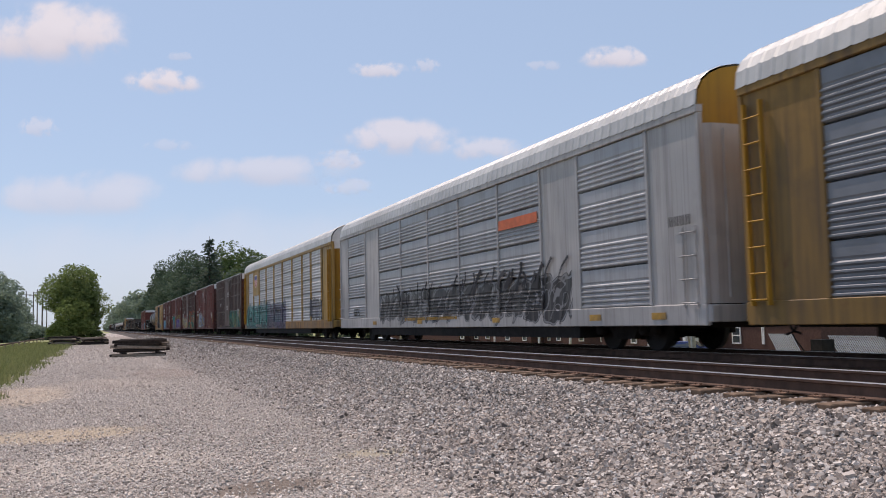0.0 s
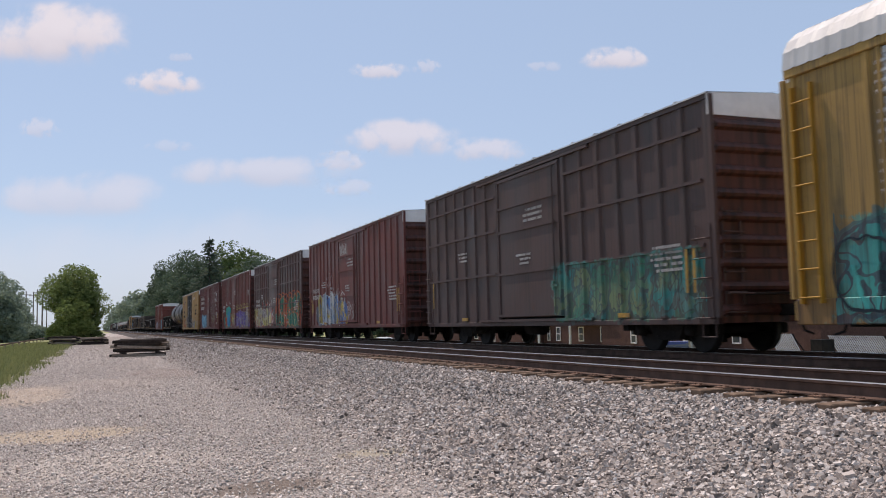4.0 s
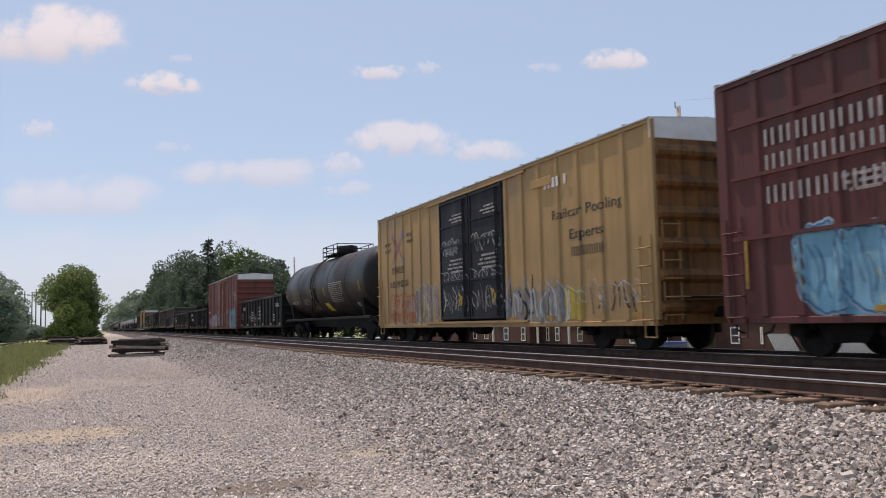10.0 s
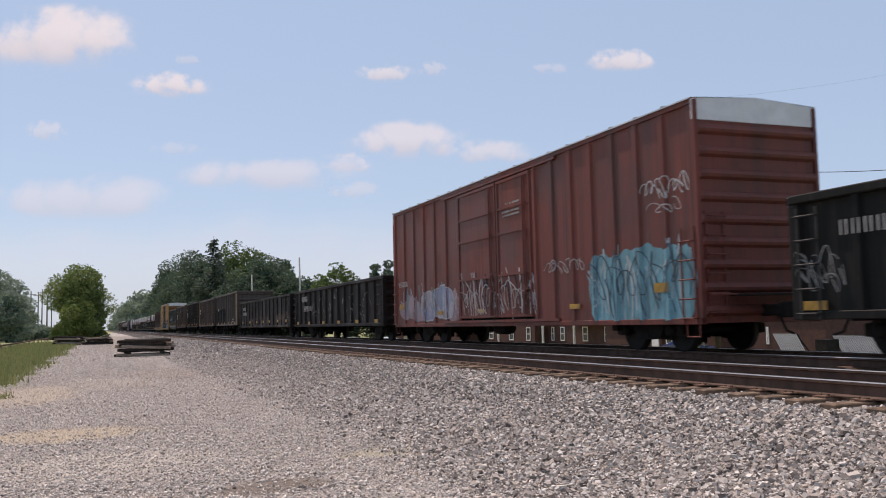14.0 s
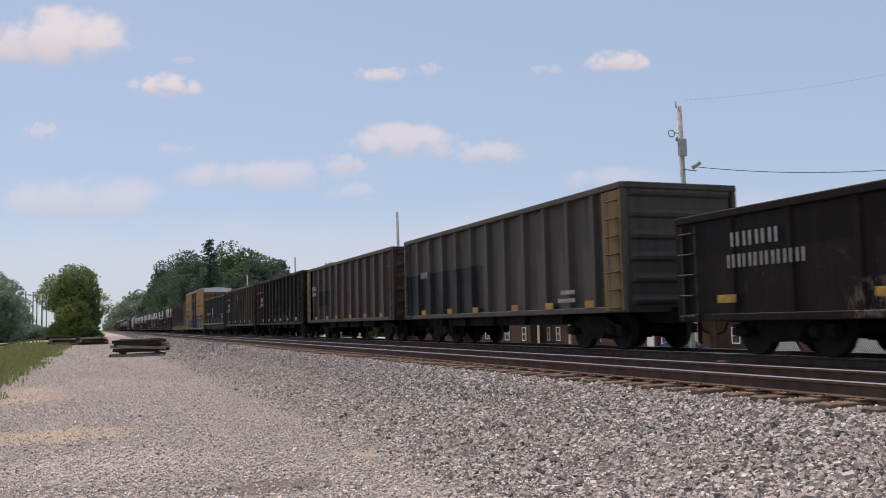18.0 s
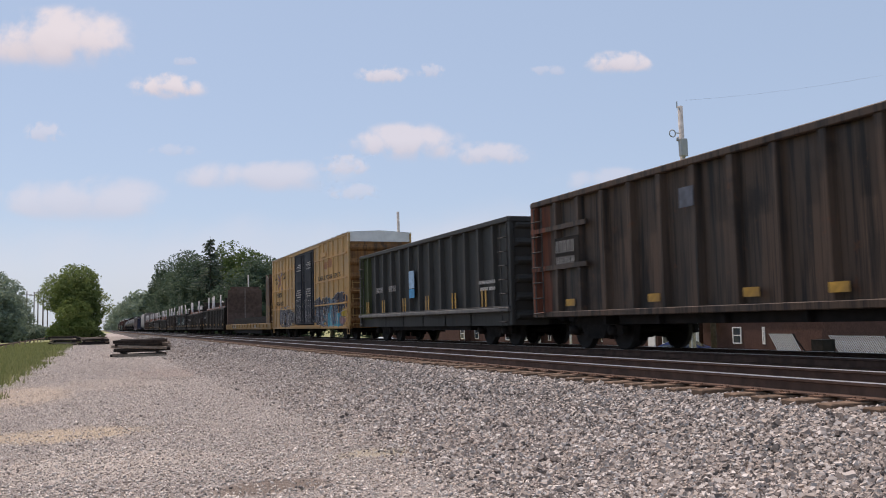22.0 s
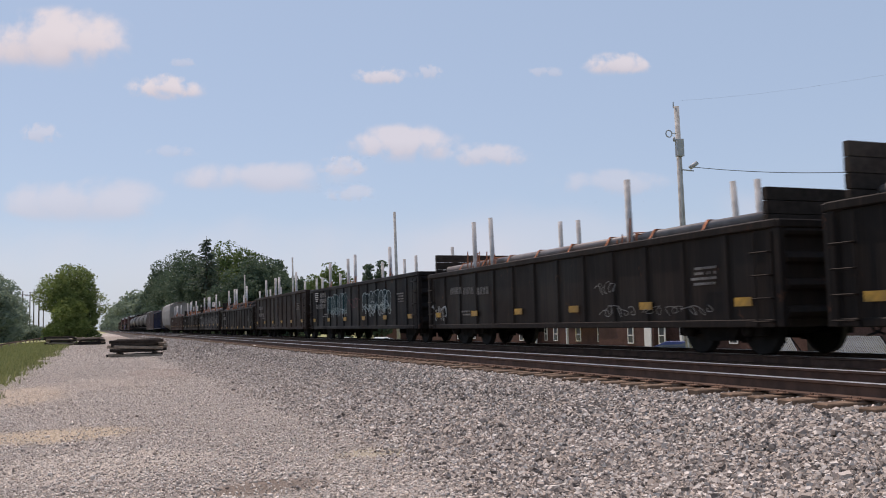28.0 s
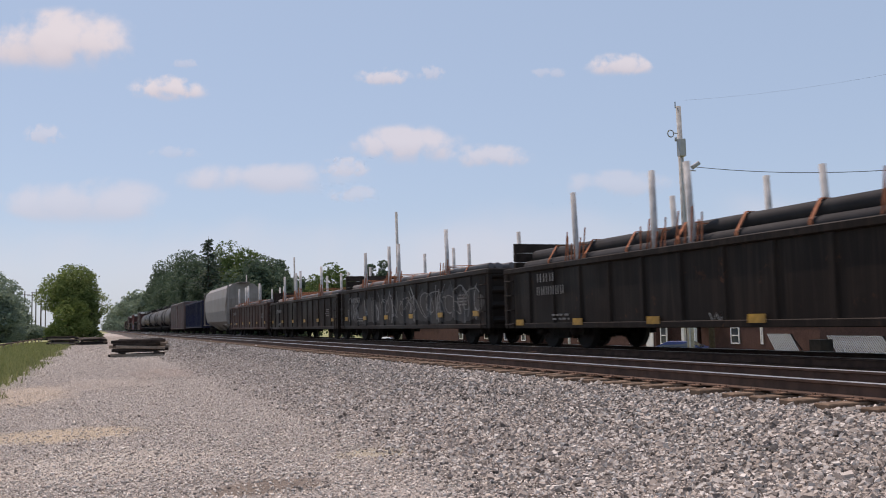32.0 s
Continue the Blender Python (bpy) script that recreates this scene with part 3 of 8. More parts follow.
def boxcar(front, rear, label, body, door_mat, doors, trim=None, roof=5.08, sill=0.70, posts=1.0, bars=(), end_top=True, deep=0.05, plug=True, ribs=9, lad=None, roof_mat=None,
           inset=2.3, flush=False, ends=None, depth=0.09):
    """A box car. doors: (y0, y1) of each door leaf from the middle; bars: heights of rails that run along the whole side."""
    car, L = car_base("box_car", front, rear, label, "box car", "cars of the freight train")
    W, h = 3.1, L / 2
    x = -W / 2
    trim = trim or body
    d0, d1 = min(a for a, b in doors), max(b for a, b in doors)
    for s in (-1, 1):
        wall = s * (W / 2 - deep)
        lo, hi = sorted((wall, wall - s * 0.06))
        each("side_wall", [(lo, hi, -h, d0, sill, roof - 0.1), (lo, hi, d1, h, sill, roof - 0.1)], body, car)
        boxes("side_sill", [(lo - 0.03, hi + 0.03, -h, h, sill - 0.12, sill)], body, car, "", 0.01)
        boxes("top_plate", [(min(lo, s * W / 2), max(hi, s * W / 2), -h, h, roof - 0.18, roof - 0.06)], trim, car)
        n1, n2 = max(2, round((d0 + h) / posts)), max(2, round((h - d1) / posts))
        wpost = 0.16 if flush else 0.11

        def post(bm):
            q = 0.035
            prof = [(0, -wpost), (deep, -wpost + q), (deep, wpost - q), (0, wpost)]
            v0 = [bm.verts.new((s * (px - deep), py, sill + 0.02)) for px, py in prof]
            v1 = [bm.verts.new((s * (px - deep), py, roof - 0.19)) for px, py in prof]
            for i in range(3):
                bm.faces.new((v0[i], v0[i + 1], v1[i + 1], v1[i]))
            bm.faces.new(v0)
            bm.faces.new(v1)
        me = shared(("side_post", s, body.name, round(deep, 3), wpost, sill, roof), post, body)
        ys = [-h + 0.12 + (d0 + h - 0.24) * i / n1 for i in range(n1 + 1)] + [d1 + 0.12 + (h - d1 - 0.24) * i / n2 for i in range(n2 + 1)]
        for y in ys:
            piece("side_post", me, car, pose(s * W / 2, y, 0))
        for zb in bars if s < 0 else ():
            for a, b in ((-h + 0.3, d0 - 0.15), (d1 + 0.15, h - 0.3)):
                boxes("side_rail", [(s * W / 2 - 0.02, s * W / 2 + 0.03, a, b, zb - 0.035, zb + 0.035)], trim, car)
        for a, b in doors:
            xo = s * (W / 2 - 0.0)
            dlo, dhi = sorted((xo - s * 0.06, xo))
            dr = boxes("door", [(dlo, dhi, a + 0.02, b - 0.02, sill + 0.12, roof - 0.28)], door_mat, car, "", 0.015)
            rails = []
            for zz in (sill + 0.18, sill + 1.35, (sill + roof) / 2 + 0.35, roof - 1.15, roof - 0.36):
                rails.append((dlo - 0.035, dhi + 0.035, a + 0.05, b - 0.05, zz - 0.035, zz + 0.035))
            for yy in (a + 0.05, b - 0.12):
                rails.append((dlo - 0.03, dhi + 0.03, yy, yy + 0.07, sill + 0.14, roof - 0.3))
            each("door_rail", rails if s < 0 else rails[:1], door_mat, dr)
            bm = bmesh.new()
            for yy in ((a + 0.3, a + 0.42) if plug else (a + 0.3,)):
                rod(bm, (xo + s * 0.06, yy, sill + 0.2), (xo + s * 0.06, yy, roof - 0.4), 0.022)
            part("lock_rod", bm, door_mat, dr)
            part("handle", _handle(xo + s * 0.07, a + 0.36, sill + 0.9), door_mat, dr)
        each("door_track", [(s * W / 2 - 0.03, s * W / 2 + 0.07, d0 - 1.4, d1 + 1.4, sill + 0.0, sill + 0.07),
                             (s * W / 2 - 0.03, s * W / 2 + 0.06, d0 - 1.4, d1 + 1.4, roof - 0.27, roof - 0.20)], trim, car)
    for y, turn in ((-h, 0), (h, 180)):
        bm = bmesh.new()
        corrugated_end(bm, W - 0.04, sill - 0.1, roof - (0.48 if end_top else 0.1), ribs, depth)
        e = part("end_wall", bm, ends or body, car)
        e.matrix_basis = pose(0, y, 0, 0, 0, turn)
        bm = bmesh.new()
        v = [bm.verts.new(p) for p in ((-W / 2, 0, roof - 0.5), (W / 2, 0, roof - 0.5), (W / 2, 0, roof - 0.08), (0, 0, roof + 0.02), (-W / 2, 0, roof - 0.08))]
        w = [bm.verts.new((p.co.x, 0.06, p.co.z)) for p in v]
        bm.faces.new(v)
        bm.faces.new(w[::-1])
        for i in range(5):
            bm.faces.new((v[i], w[i], w[(i + 1) % 5], v[(i + 1) % 5]))
        g = part("end_top", bm, M_WHITE if end_top else body, car, "white excess-height band" if end_top else "")
        g.matrix_basis = pose(0, y - (0.012 if turn == 0 else -0.012), 0, 0, 0, turn)
        posts_ = [(-W / 2 - 0.0, -W / 2 + 0.09, -0.05, 0.05, sill, roof - 0.1), (W / 2 - 0.09, W / 2, -0.05, 0.05, sill, roof - 0.1)]
        for c in each("corner_post", posts_, body, car, "", 0.01):
            c.location = (0, y, 0)
        boxes("end_platform", [(-0.9, 0.9, y + (-0.35 if turn == 0 else 0.05), y + (-0.05 if turn == 0 else 0.35), 1.12, 1.16)], M_DARK, car)
    roof_panels(car, L, W, roof, roof_mat or M_BOXROOF)
    boxes("underframe", [(-0.35, 0.35, -h + 0.05, h - 0.05, 0.62, 0.9), (-1.45, 1.45, -h + 0.1, h - 0.1, sill - 0.04, sill + 0.1), (-1.3, 1.3, -h + 3.4, -h + 3.6, 0.45, 0.7), (-1.3, 1.3, h - 3.6, h - 3.4, 0.45, 0.7)], M_DARK, car)
    bm = bmesh.new()
    lathe(bm, ((0.05, -0.45), (0.2, -0.42), (0.2, 0.42), (0.05, 0.45)), 10, 1, (-0.7, 1.2, 0.52))
    part("brake_reservoir", bm, M_DARK, car)
    lm = lad or body
    for y in (-h + 0.32, h - 0.32):
        ladder(car, x - 0.0, y, sill + 0.0, sill + 1.7 if y > 0 else sill + 1.7, material=lm)
    ladder(car, -W / 2 + 0.4, -h - 0.02, sill + 0.1, sill + 2.0, along="x", material=lm)
    bm = bmesh.new()
    rod(bm, (-1.5, -h - 0.28, 1.15), (1.5, -h - 0.28, 1.15), 0.018)
    rod(bm, (-1.45, h + 0.28, 1.15), (1.45, h + 0.28, 1.15), 0.018)
    part("grab_rail", bm, lm, car)
    for y in (-h + 0.3, h - 0.3):
        bm = bmesh.new()
        for a in (-0.2, 0.2):
            rod(bm, (x + 0.04, y + a, sill), (x + 0.04, y + a, sill - 0.36), 0.016)
        rod(bm, (x + 0.04, y - 0.2, sill - 0.36), (x + 0.04, y + 0.2, sill - 0.36), 0.016)
        part("stirrup", bm, lm, car)
    bogies(car, L, inset)
    couplers(car, L, 0.85)
    RELIEF[car.name] = (np.array(ys), wpost, deep, tuple(doors))
    return car


def _handle(x, y, z):
    bm = bmesh.new()
    box(bm, x - 0.02, x + 0.02, y - 0.2, y + 0.2, z - 0.03, z + 0.03)
    box(bm, x - 0.03, x + 0.03, y - 0.05, y + 0.05, z - 0.12, z + 0.12)
    return bm


def roof_panels(car, L, W, roof, material):
    """A low gabled sheet roof with raised seams."""
    bm = bmesh.new()
    n, e, prev = round(L / 1.02), W / 2 + 0.03, None
    for i in range(n):
        b = -L / 2 + L * (i + 1) / n
        for y, up in ((b - L / n, 0.0), (b - 0.095, 0.0), (b - 0.085, 0.035), (b - 0.01, 0.035), (b, 0.0)):
            ring = [bm.verts.new((px, y, pz)) for px, pz in ((-e, roof - 0.09), (-e, roof - 0.06 + up), (0, roof + 0.03 + up), (e, roof - 0.06 + up), (e, roof - 0.09))]
            if prev:
                for a in range(4):
                    bm.faces.new((prev[a], prev[a + 1], ring[a + 1], ring[a]))
            prev = ring
    return part("roof", bm, material, car)


def louvre_mesh(w, z0, z1, tiers, smooth, material, depth=0.036):
    """A screen panel: tiers of a flat perforated band and pressed horizontal ribs; it faces -x."""
    def build(bm):
        pts = []
        th = (z1 - z0) / tiers
        for i in range(tiers):
            a = z0 + i * th
            k = max(2, round((1 - smooth) * th / (0.115 if smooth > 0.3 else 0.14)))
            p = th * (1 - smooth) / k
            for j in range(k):
                b = a + j * p
                pts += [(0.0, b), (-depth, b + p * 0.25), (-depth, b + p * 0.5), (0.0, b + p * 0.75)]
            pts += [(0.0, a + th * (1 - smooth)), (-0.012, a + th * (1 - smooth * 0.9)), (-0.012, a + th * 0.955), (0.08, a + th * 0.96), (0.08, a + th * 0.985)]
        pts.append((0.0, z1))
        lo = [bm.verts.new((x, -w / 2, z)) for x, z in pts]
        hi = [bm.verts.new((x, w / 2, z)) for x, z in pts]
        for i in range(len(pts) - 1):
            bm.faces.new((lo[i], lo[i + 1], hi[i + 1], hi[i]))
    return shared(("screen_panel", round(w, 3), tiers, smooth, material.name), build, material)


def autorack(front, rear, label, frame_mat, panel_mat, end_mat, columns, tiers, smooth, solid=(), cap=None, rung_top=4.4, post_mat=None, sill_mat=None, paired=False):
    """A covered car carrier: sill, posts, screen panels between them, arched ribbed roof and end doors. columns: panel borders from the leading end."""
    car, L = car_base("autorack", front, rear, label, "autorack car", "cars of the freight train")
    W, h = 3.1, L / 2
    z0, z1 = 0.98, 4.72
    post_mat = post_mat or frame_mat
    for s in (-1, 1):
        lo, hi = sorted((s * W / 2, s * (W / 2 - 0.12)))
        boxes("side_sill", [(lo, hi, -h, h, 0.56, 0.98)], sill_mat or frame_mat, car, "", 0.015)
        boxes("top_rail", [(lo - 0.02, hi + 0.02, -h, h, 4.70, 4.86)], frame_mat, car, "", 0.015)
        # A dark sheet stands just inside the screen panels.
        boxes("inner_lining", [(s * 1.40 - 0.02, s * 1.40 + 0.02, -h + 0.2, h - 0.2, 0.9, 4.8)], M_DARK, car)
        for i, y in enumerate(columns):
            span = [(lo, hi, -h + y - 0.05, -h + y + 0.05, 0.98, 4.70)]
            if paired:
                mid_x = sorted((s * (W / 2 - 0.035), s * (W / 2 - 0.12)))
                span = [(lo, hi, -h + y - 0.17, -h + y - 0.07, 0.98, 4.70), (lo, hi, -h + y + 0.07, -h + y + 0.17, 0.98, 4.70), (*mid_x, -h + y - 0.07, -h + y + 0.07, 0.98, 4.70)]
            boxes("side_post", span, post_mat, car, "", 0.01)
        for i, (a, b) in enumerate(zip(columns, columns[1:])):
            w = b - a - 0.10
            y = -h + (a + b) / 2
            if i in solid:
                boxes("solid_panel", [(s * (W / 2 - 0.06) - 0.02, s * (W / 2 - 0.06) + 0.02, y - w / 2, y + w / 2, 0.98, 4.70)], frame_mat, car)
            else:
                me = louvre_mesh(w, z0, z1, tiers, smooth, panel_mat)
                piece("screen_panel", me, car, pose(s * (W / 2 - 0.05), y, 0, 0, 0, 0 if s < 0 else 180))
    roof = []
    for i in range(13):
        t = math.pi * i / 12
        roof.append((-(W / 2 + 0.03) * math.copysign(abs(math.cos(t)) ** 0.75, math.cos(t)), 4.84 + 0.92 * math.sin(t) ** 0.8))
    bm = bmesh.new()
    n = round(L / 0.34)
    prev = None
    for i in range(n + 1):
        for up, dy in ((0.0, 0.0), (0.012, 0.04), (0.012, 0.10), (0.0, 0.14)):
            y = -h + L * i / n + dy
            if y > h:
                continue
            ring = [bm.verts.new((x * (1 + up / 2), y, z + up)) for x, z in roof]
            if prev:
                for a in range(12):
                    bm.faces.new((prev[a], prev[a + 1], ring[a + 1], ring[a]))
            prev = ring
    part("roof", bm, M_ROOF, car)
    for y, turn in ((-h, 0), (h, 180)):
        bm = bmesh.new()
        v = [bm.verts.new((x * 0.97, 0.02, z - 0.03)) for x, z in roof] + [bm.verts.new((W / 2 - 0.05, 0.02, 4.5)), bm.verts.new((-W / 2 + 0.05, 0.02, 4.5))]
        bm.faces.new(v)
        w = [bm.verts.new((q.co.x, 0.1, q.co.z)) for q in v]
        for i in range(len(v)):
            bm.faces.new((v[i], v[(i + 1) % len(v)], w[(i + 1) % len(v)], w[i]))
        e = part("end_cap", bm, cap or M_WHITE, car, "arched roof end")
        e.matrix_basis = pose(0, y, 0, 0, 0, turn)
        for s in (-1, 1):
            bm = bmesh.new()
            prof = [(s * 0.01, -0.05), (s * 0.9, -0.05), (s * 1.25, -0.03), (s * 1.45, 0.06), (s * 1.49, 0.3), (s * 1.42, 0.3), (s * 1.2, 0.08), (s * 0.01, 0.03)]
            a = [bm.verts.new((px, py, 0.98)) for px, py in prof]
            b = [bm.verts.new((px, py, 4.5)) for px, py in prof]
            for i in range(8):
                bm.faces.new((a[i], a[(i + 1) % 8], b[(i + 1) % 8], b[i]))
            bm.faces.new(a)
            bm.faces.new(b)
            d = part("end_door", bm, end_mat, car)
            d.matrix_basis = pose(0, y, 0, 0, 0, turn)
            boxes("door_hinge", [(s * 0.5 - 0.04, s * 0.5 + 0.04, -0.09, -0.05, 1.1, 4.4), (s * 0.98 - 0.03, s * 0.98 + 0.03, -0.08, -0.04, 1.1, 4.4)], end_mat, d)
        boxes("end_sill", [(-1.5, 1.5, y - 0.1, y + 0.1, 0.62, 0.96)], frame_mat, car, "", 0.02)
    boxes("underframe", [(-0.4, 0.4, -h, h, 0.5, 0.9), (-1.45, 1.45, -h + 0.3, h - 0.3, 0.66, 0.76), (-1.48, 1.48, -h + 4.9, h - 4.9, 0.28, 0.56)], M_DARK, car)
    for y in (-h + 0.42, h - 0.42):
        ladder(car, -W / 2, y, 1.0, rung_top, 0.42, 0.46, end_mat, rails=rung_top > 3)
    RELIEF[car.name] = (np.array([-99.0]), 0.1, 0.0, ())
    bogies(car, L, 3.6)
    couplers(car, L, 0.75)
    return car


def gondola(front, rear, label, body, top, sill=0.64, spacing=1.15, deep=0.10, trim=None, tub=0.0, inset=2.2, category="gondola car", ledge=0.0, ends=True, lad=None, wpost=0.09):
    """An open car with outside posts, a top chord and pressed ends. tub: how low a belly hangs between the trucks."""
    car, L = car_base("gondola", front, rear, label, category, "cars of the freight train")
    W, h = 3.1, L / 2
    trim = trim or body
    floor = 1.05
    for s in (-1, 1):
        wall = s * (W / 2 - deep)
        lo, hi = sorted((wall, wall - s * 0.03))
        boxes("side_wall", [(lo, hi, -h, h, sill, top - 0.1)], body, car)
        chord = sorted((s * (W / 2 + 0.02), s * (W / 2 - deep - 0.06)))
        boxes("top_chord", [(chord[0], chord[1], -h, h, top - 0.15, top)], trim, car, "", 0.02)
        sl = sorted((s * (W / 2 + ledge), s * (W / 2 - deep - 0.04)))
        zz = sill + (0.42 if ledge else 0.0)
        boxes("side_sill", [(sl[0], sl[1], -h, h, zz, zz + 0.14)], trim, car, "", 0.015)
        n = max(4, round(L / spacing))

        def post(bm):
            prof = [(0, -wpost), (deep - 0.01, -wpost * 0.6), (deep - 0.01, wpost * 0.6), (0, wpost)]
            v0 = [bm.verts.new((s * (px - deep), py, sill + (0.5 if ledge else 0.1))) for px, py in prof]
            v1 = [bm.verts.new((s * (px - deep), py, top - 0.15)) for px, py in prof]
            for i in range(3):
                bm.faces.new((v0[i], v0[i + 1], v1[i + 1], v1[i]))
            bm.faces.new(v0)
            bm.faces.new(v1)
        me = shared(("side_post", s, body.name, deep, wpost, sill, top, "g"), post, body)
        for i in range(n + 1):
            piece("side_post", me, car, pose(s * W / 2, -h + 0.1 + (L - 0.2) * i / n, 0))
    for y, turn in ((-h, 0), (h, 180)):
        bm = bmesh.new()
        corrugated_end(bm, W - 2 * deep, sill, top, 6 if top > 3.3 else 4, 0.09)
        e = part("end_wall", bm, body, car)
        e.matrix_basis = pose(0, y, 0, 0, 0, turn)
        boxes("end_chord", [(-W / 2, W / 2, y - 0.09, y + 0.09, top - 0.16, top - 0.01)], trim, car, "", 0.02)
        each("corner_post", [(-W / 2, -W / 2 + 0.12, y - 0.07, y + 0.07, sill, top - 0.16), (W / 2 - 0.12, W / 2, y - 0.07, y + 0.07, sill, top - 0.16)], trim, car, "", 0.015)
    boxes("floor_plate", [(-W / 2 + deep + 0.03, W / 2 - deep - 0.03, -h + 0.05, h - 0.05, floor, floor + 0.05)], M_DARK, car)
    under, cross = [(-0.35, 0.35, -h, h, 0.6, 0.95)], []
    if tub:
        under.append((-1.25, 1.25, -h + 3.6, h - 3.6, tub, 0.95))
    for i in range(5):
        y = -h + 3.2 + (L - 6.4) * i / 4
        cross.append((-1.4, 1.4, y - 0.06, y + 0.06, 0.602, 1.0))
    each("cross_bearer", cross, M_DARK, car)
    each("underframe", under, M_DARK, car)
    for y in (-h + 0.35, h - 0.35):
        for s in (-1,):
            ladder(car, s * W / 2, y, sill + 0.1, min(top - 0.3, sill + 1.75 if top < 3.2 else top - 0.3), 0.42, 0.4, lad or M_LADDERDARK)
    bogies(car, L, inset)
    couplers(car, L, 0.55)
    RELIEF[car.name] = (np.array([-h + 0.1 + (L - 0.2) * i / n for i in range(n + 1)]), wpost, deep, ())
    return car


def tank_car(front, rear, label, shell_mat, R=1.55, zc=2.68, cat="tank car"):
    car, L = car_base("tank_car", front, rear, label, cat, "cars of the freight train")
    h = L / 2
    prof = [(0.02, -h + 0.55)]
    for i in range(1, 8):
        a = math.pi / 2 * i / 7
        prof.append((R * math.sin(a), -h + 0.55 + 0.75 * (1 - math.cos(a))))
    prof += [(R, -h * 0.5), (R, 0), (R, h * 0.5)]
    for i in range(7, 0, -1):
        a = math.pi / 2 * i / 7
        prof.append((R * math.sin(a), h - 0.55 - 0.75 * (1 - math.cos(a))))
    prof.append((0.02, h - 0.55))
    bm = bmesh.new()
    lathe(bm, prof, 48, 1, (0, 0, zc))
    part("shell", bm, shell_mat, car)
    for y in (-h * 0.55, -h * 0.2, h * 0.2, h * 0.55):
        bm = bmesh.new()
        lathe(bm, ((R + 0.004, y - 0.03), (R + 0.012, y), (R + 0.004, y + 0.03)), 48, 1, (0, 0, zc))
        part("weld_seam", bm, shell_mat, car)
    boxes("side_sill", [(-1.5, -1.38, -h + 0.6, h - 0.6, 0.98, 1.1), (1.38, 1.5, -h + 0.6, h - 0.6, 0.98, 1.1)], M_DARK, car, "", 0.015)
    boxes("underframe", [(-0.3, 0.3, -h, h, 0.62, 1.05), (-1.4, 1.4, -h + 0.1, -h + 2.6, 1.0, 1.06), (-1.4, 1.4, h - 2.6, h - 0.1, 1.0, 1.06)], M_DARK, car)
    for y in (-h + 2.0, h - 2.0):
        bm = bmesh.new()
        sweep(bm, ((-1.3, 1.0), (1.3, 1.0), (1.45, 1.9), (0.9, 1.35), (0, 1.2), (-0.9, 1.35), (-1.45, 1.9)), y - 0.15, y + 0.15)
        part("saddle", bm, M_DARK, car)
    top = zc + R
    bm = bmesh.new()
    lathe(bm, ((0.55, 0.0), (0.55, 0.5), (0.5, 0.56), (0.02, 0.6)), 18, 2, (0, 0, top - 0.05))
    dome = part("dome", bm, shell_mat, car)
    boxes("hinge", [(-0.1, 0.1, -0.72, -0.5, top + 0.3, top + 0.5)], M_DARK, dome)
    boxes("platform", [(-0.95, 0.95, -1.5, -0.65, top + 0.0, top + 0.05), (-0.95, 0.95, 0.65, 1.5, top + 0.0, top + 0.05), (-0.95, -0.62, -0.65, 0.65, top, top + 0.05), (0.62, 0.95, -0.65, 0.65, top, top + 0.05)], M_DARK, car)
    bm = bmesh.new()
    for x in (-0.95, 0.95):
        for y in (-1.5, -0.7, 0.7, 1.5):
            rod(bm, (x, y, top - 0.2), (x, y, top + 0.5), 0.022)
        for z in (top + 0.25, top + 0.5):
            rod(bm, (x, -1.5, z), (x, 1.5, z), 0.02)
    for y in (-1.5, 1.5):
        for z in (top + 0.25, top + 0.5):
            rod(bm, (-0.95, y, z), (0.95, y, z), 0.02)
    part("safety_rail", bm, M_DARK, car)
    for s in (-1, 1):
        bm = bmesh.new()
        last = None
        for i in range(15):
            a = radians(-14 + 6.2 * i)
            p = (s * (R + 0.12) * math.cos(a), zc + (R + 0.12) * math.sin(a))
            rod(bm, (p[0], 0.7, p[1]), (p[0], 1.2, p[1]), 0.016)
            if last:
                for y in (0.7, 1.2):
                    rod(bm, (last[0], y, last[1]), (p[0], y, p[1]), 0.02)
            last = p
        for y in (0.7, 1.2):
            rod(bm, (s * 1.62, y, 1.0), (s * 1.63, y, 2.3), 0.02)
        part("ladder", bm, M_DARK, car)
    bogies(car, L, 2.0)
    couplers(car, L, 0.5)
    return car


def on_shell(car, R, zc, y0, y1, a0, a1, material, name, label=""):
    """A patch that lies on the tank's near side between two angles above its middle."""
    bm = bmesh.new()
    k = 5
    rows = []
    for i in range(k + 1):
        a = radians(a0 + (a1 - a0) * i / k)
        rows.append([bm.verts.new((-(R + d) * math.cos(a), y, zc + (R + d) * math.sin(a))) for y, d in ((y0, 0.006), (y1, 0.006))])
    for p, q in zip(rows, rows[1:]):
        bm.faces.new((p[0], p[1], q[1], q[0]))
    return part(name, bm, material, car, label)


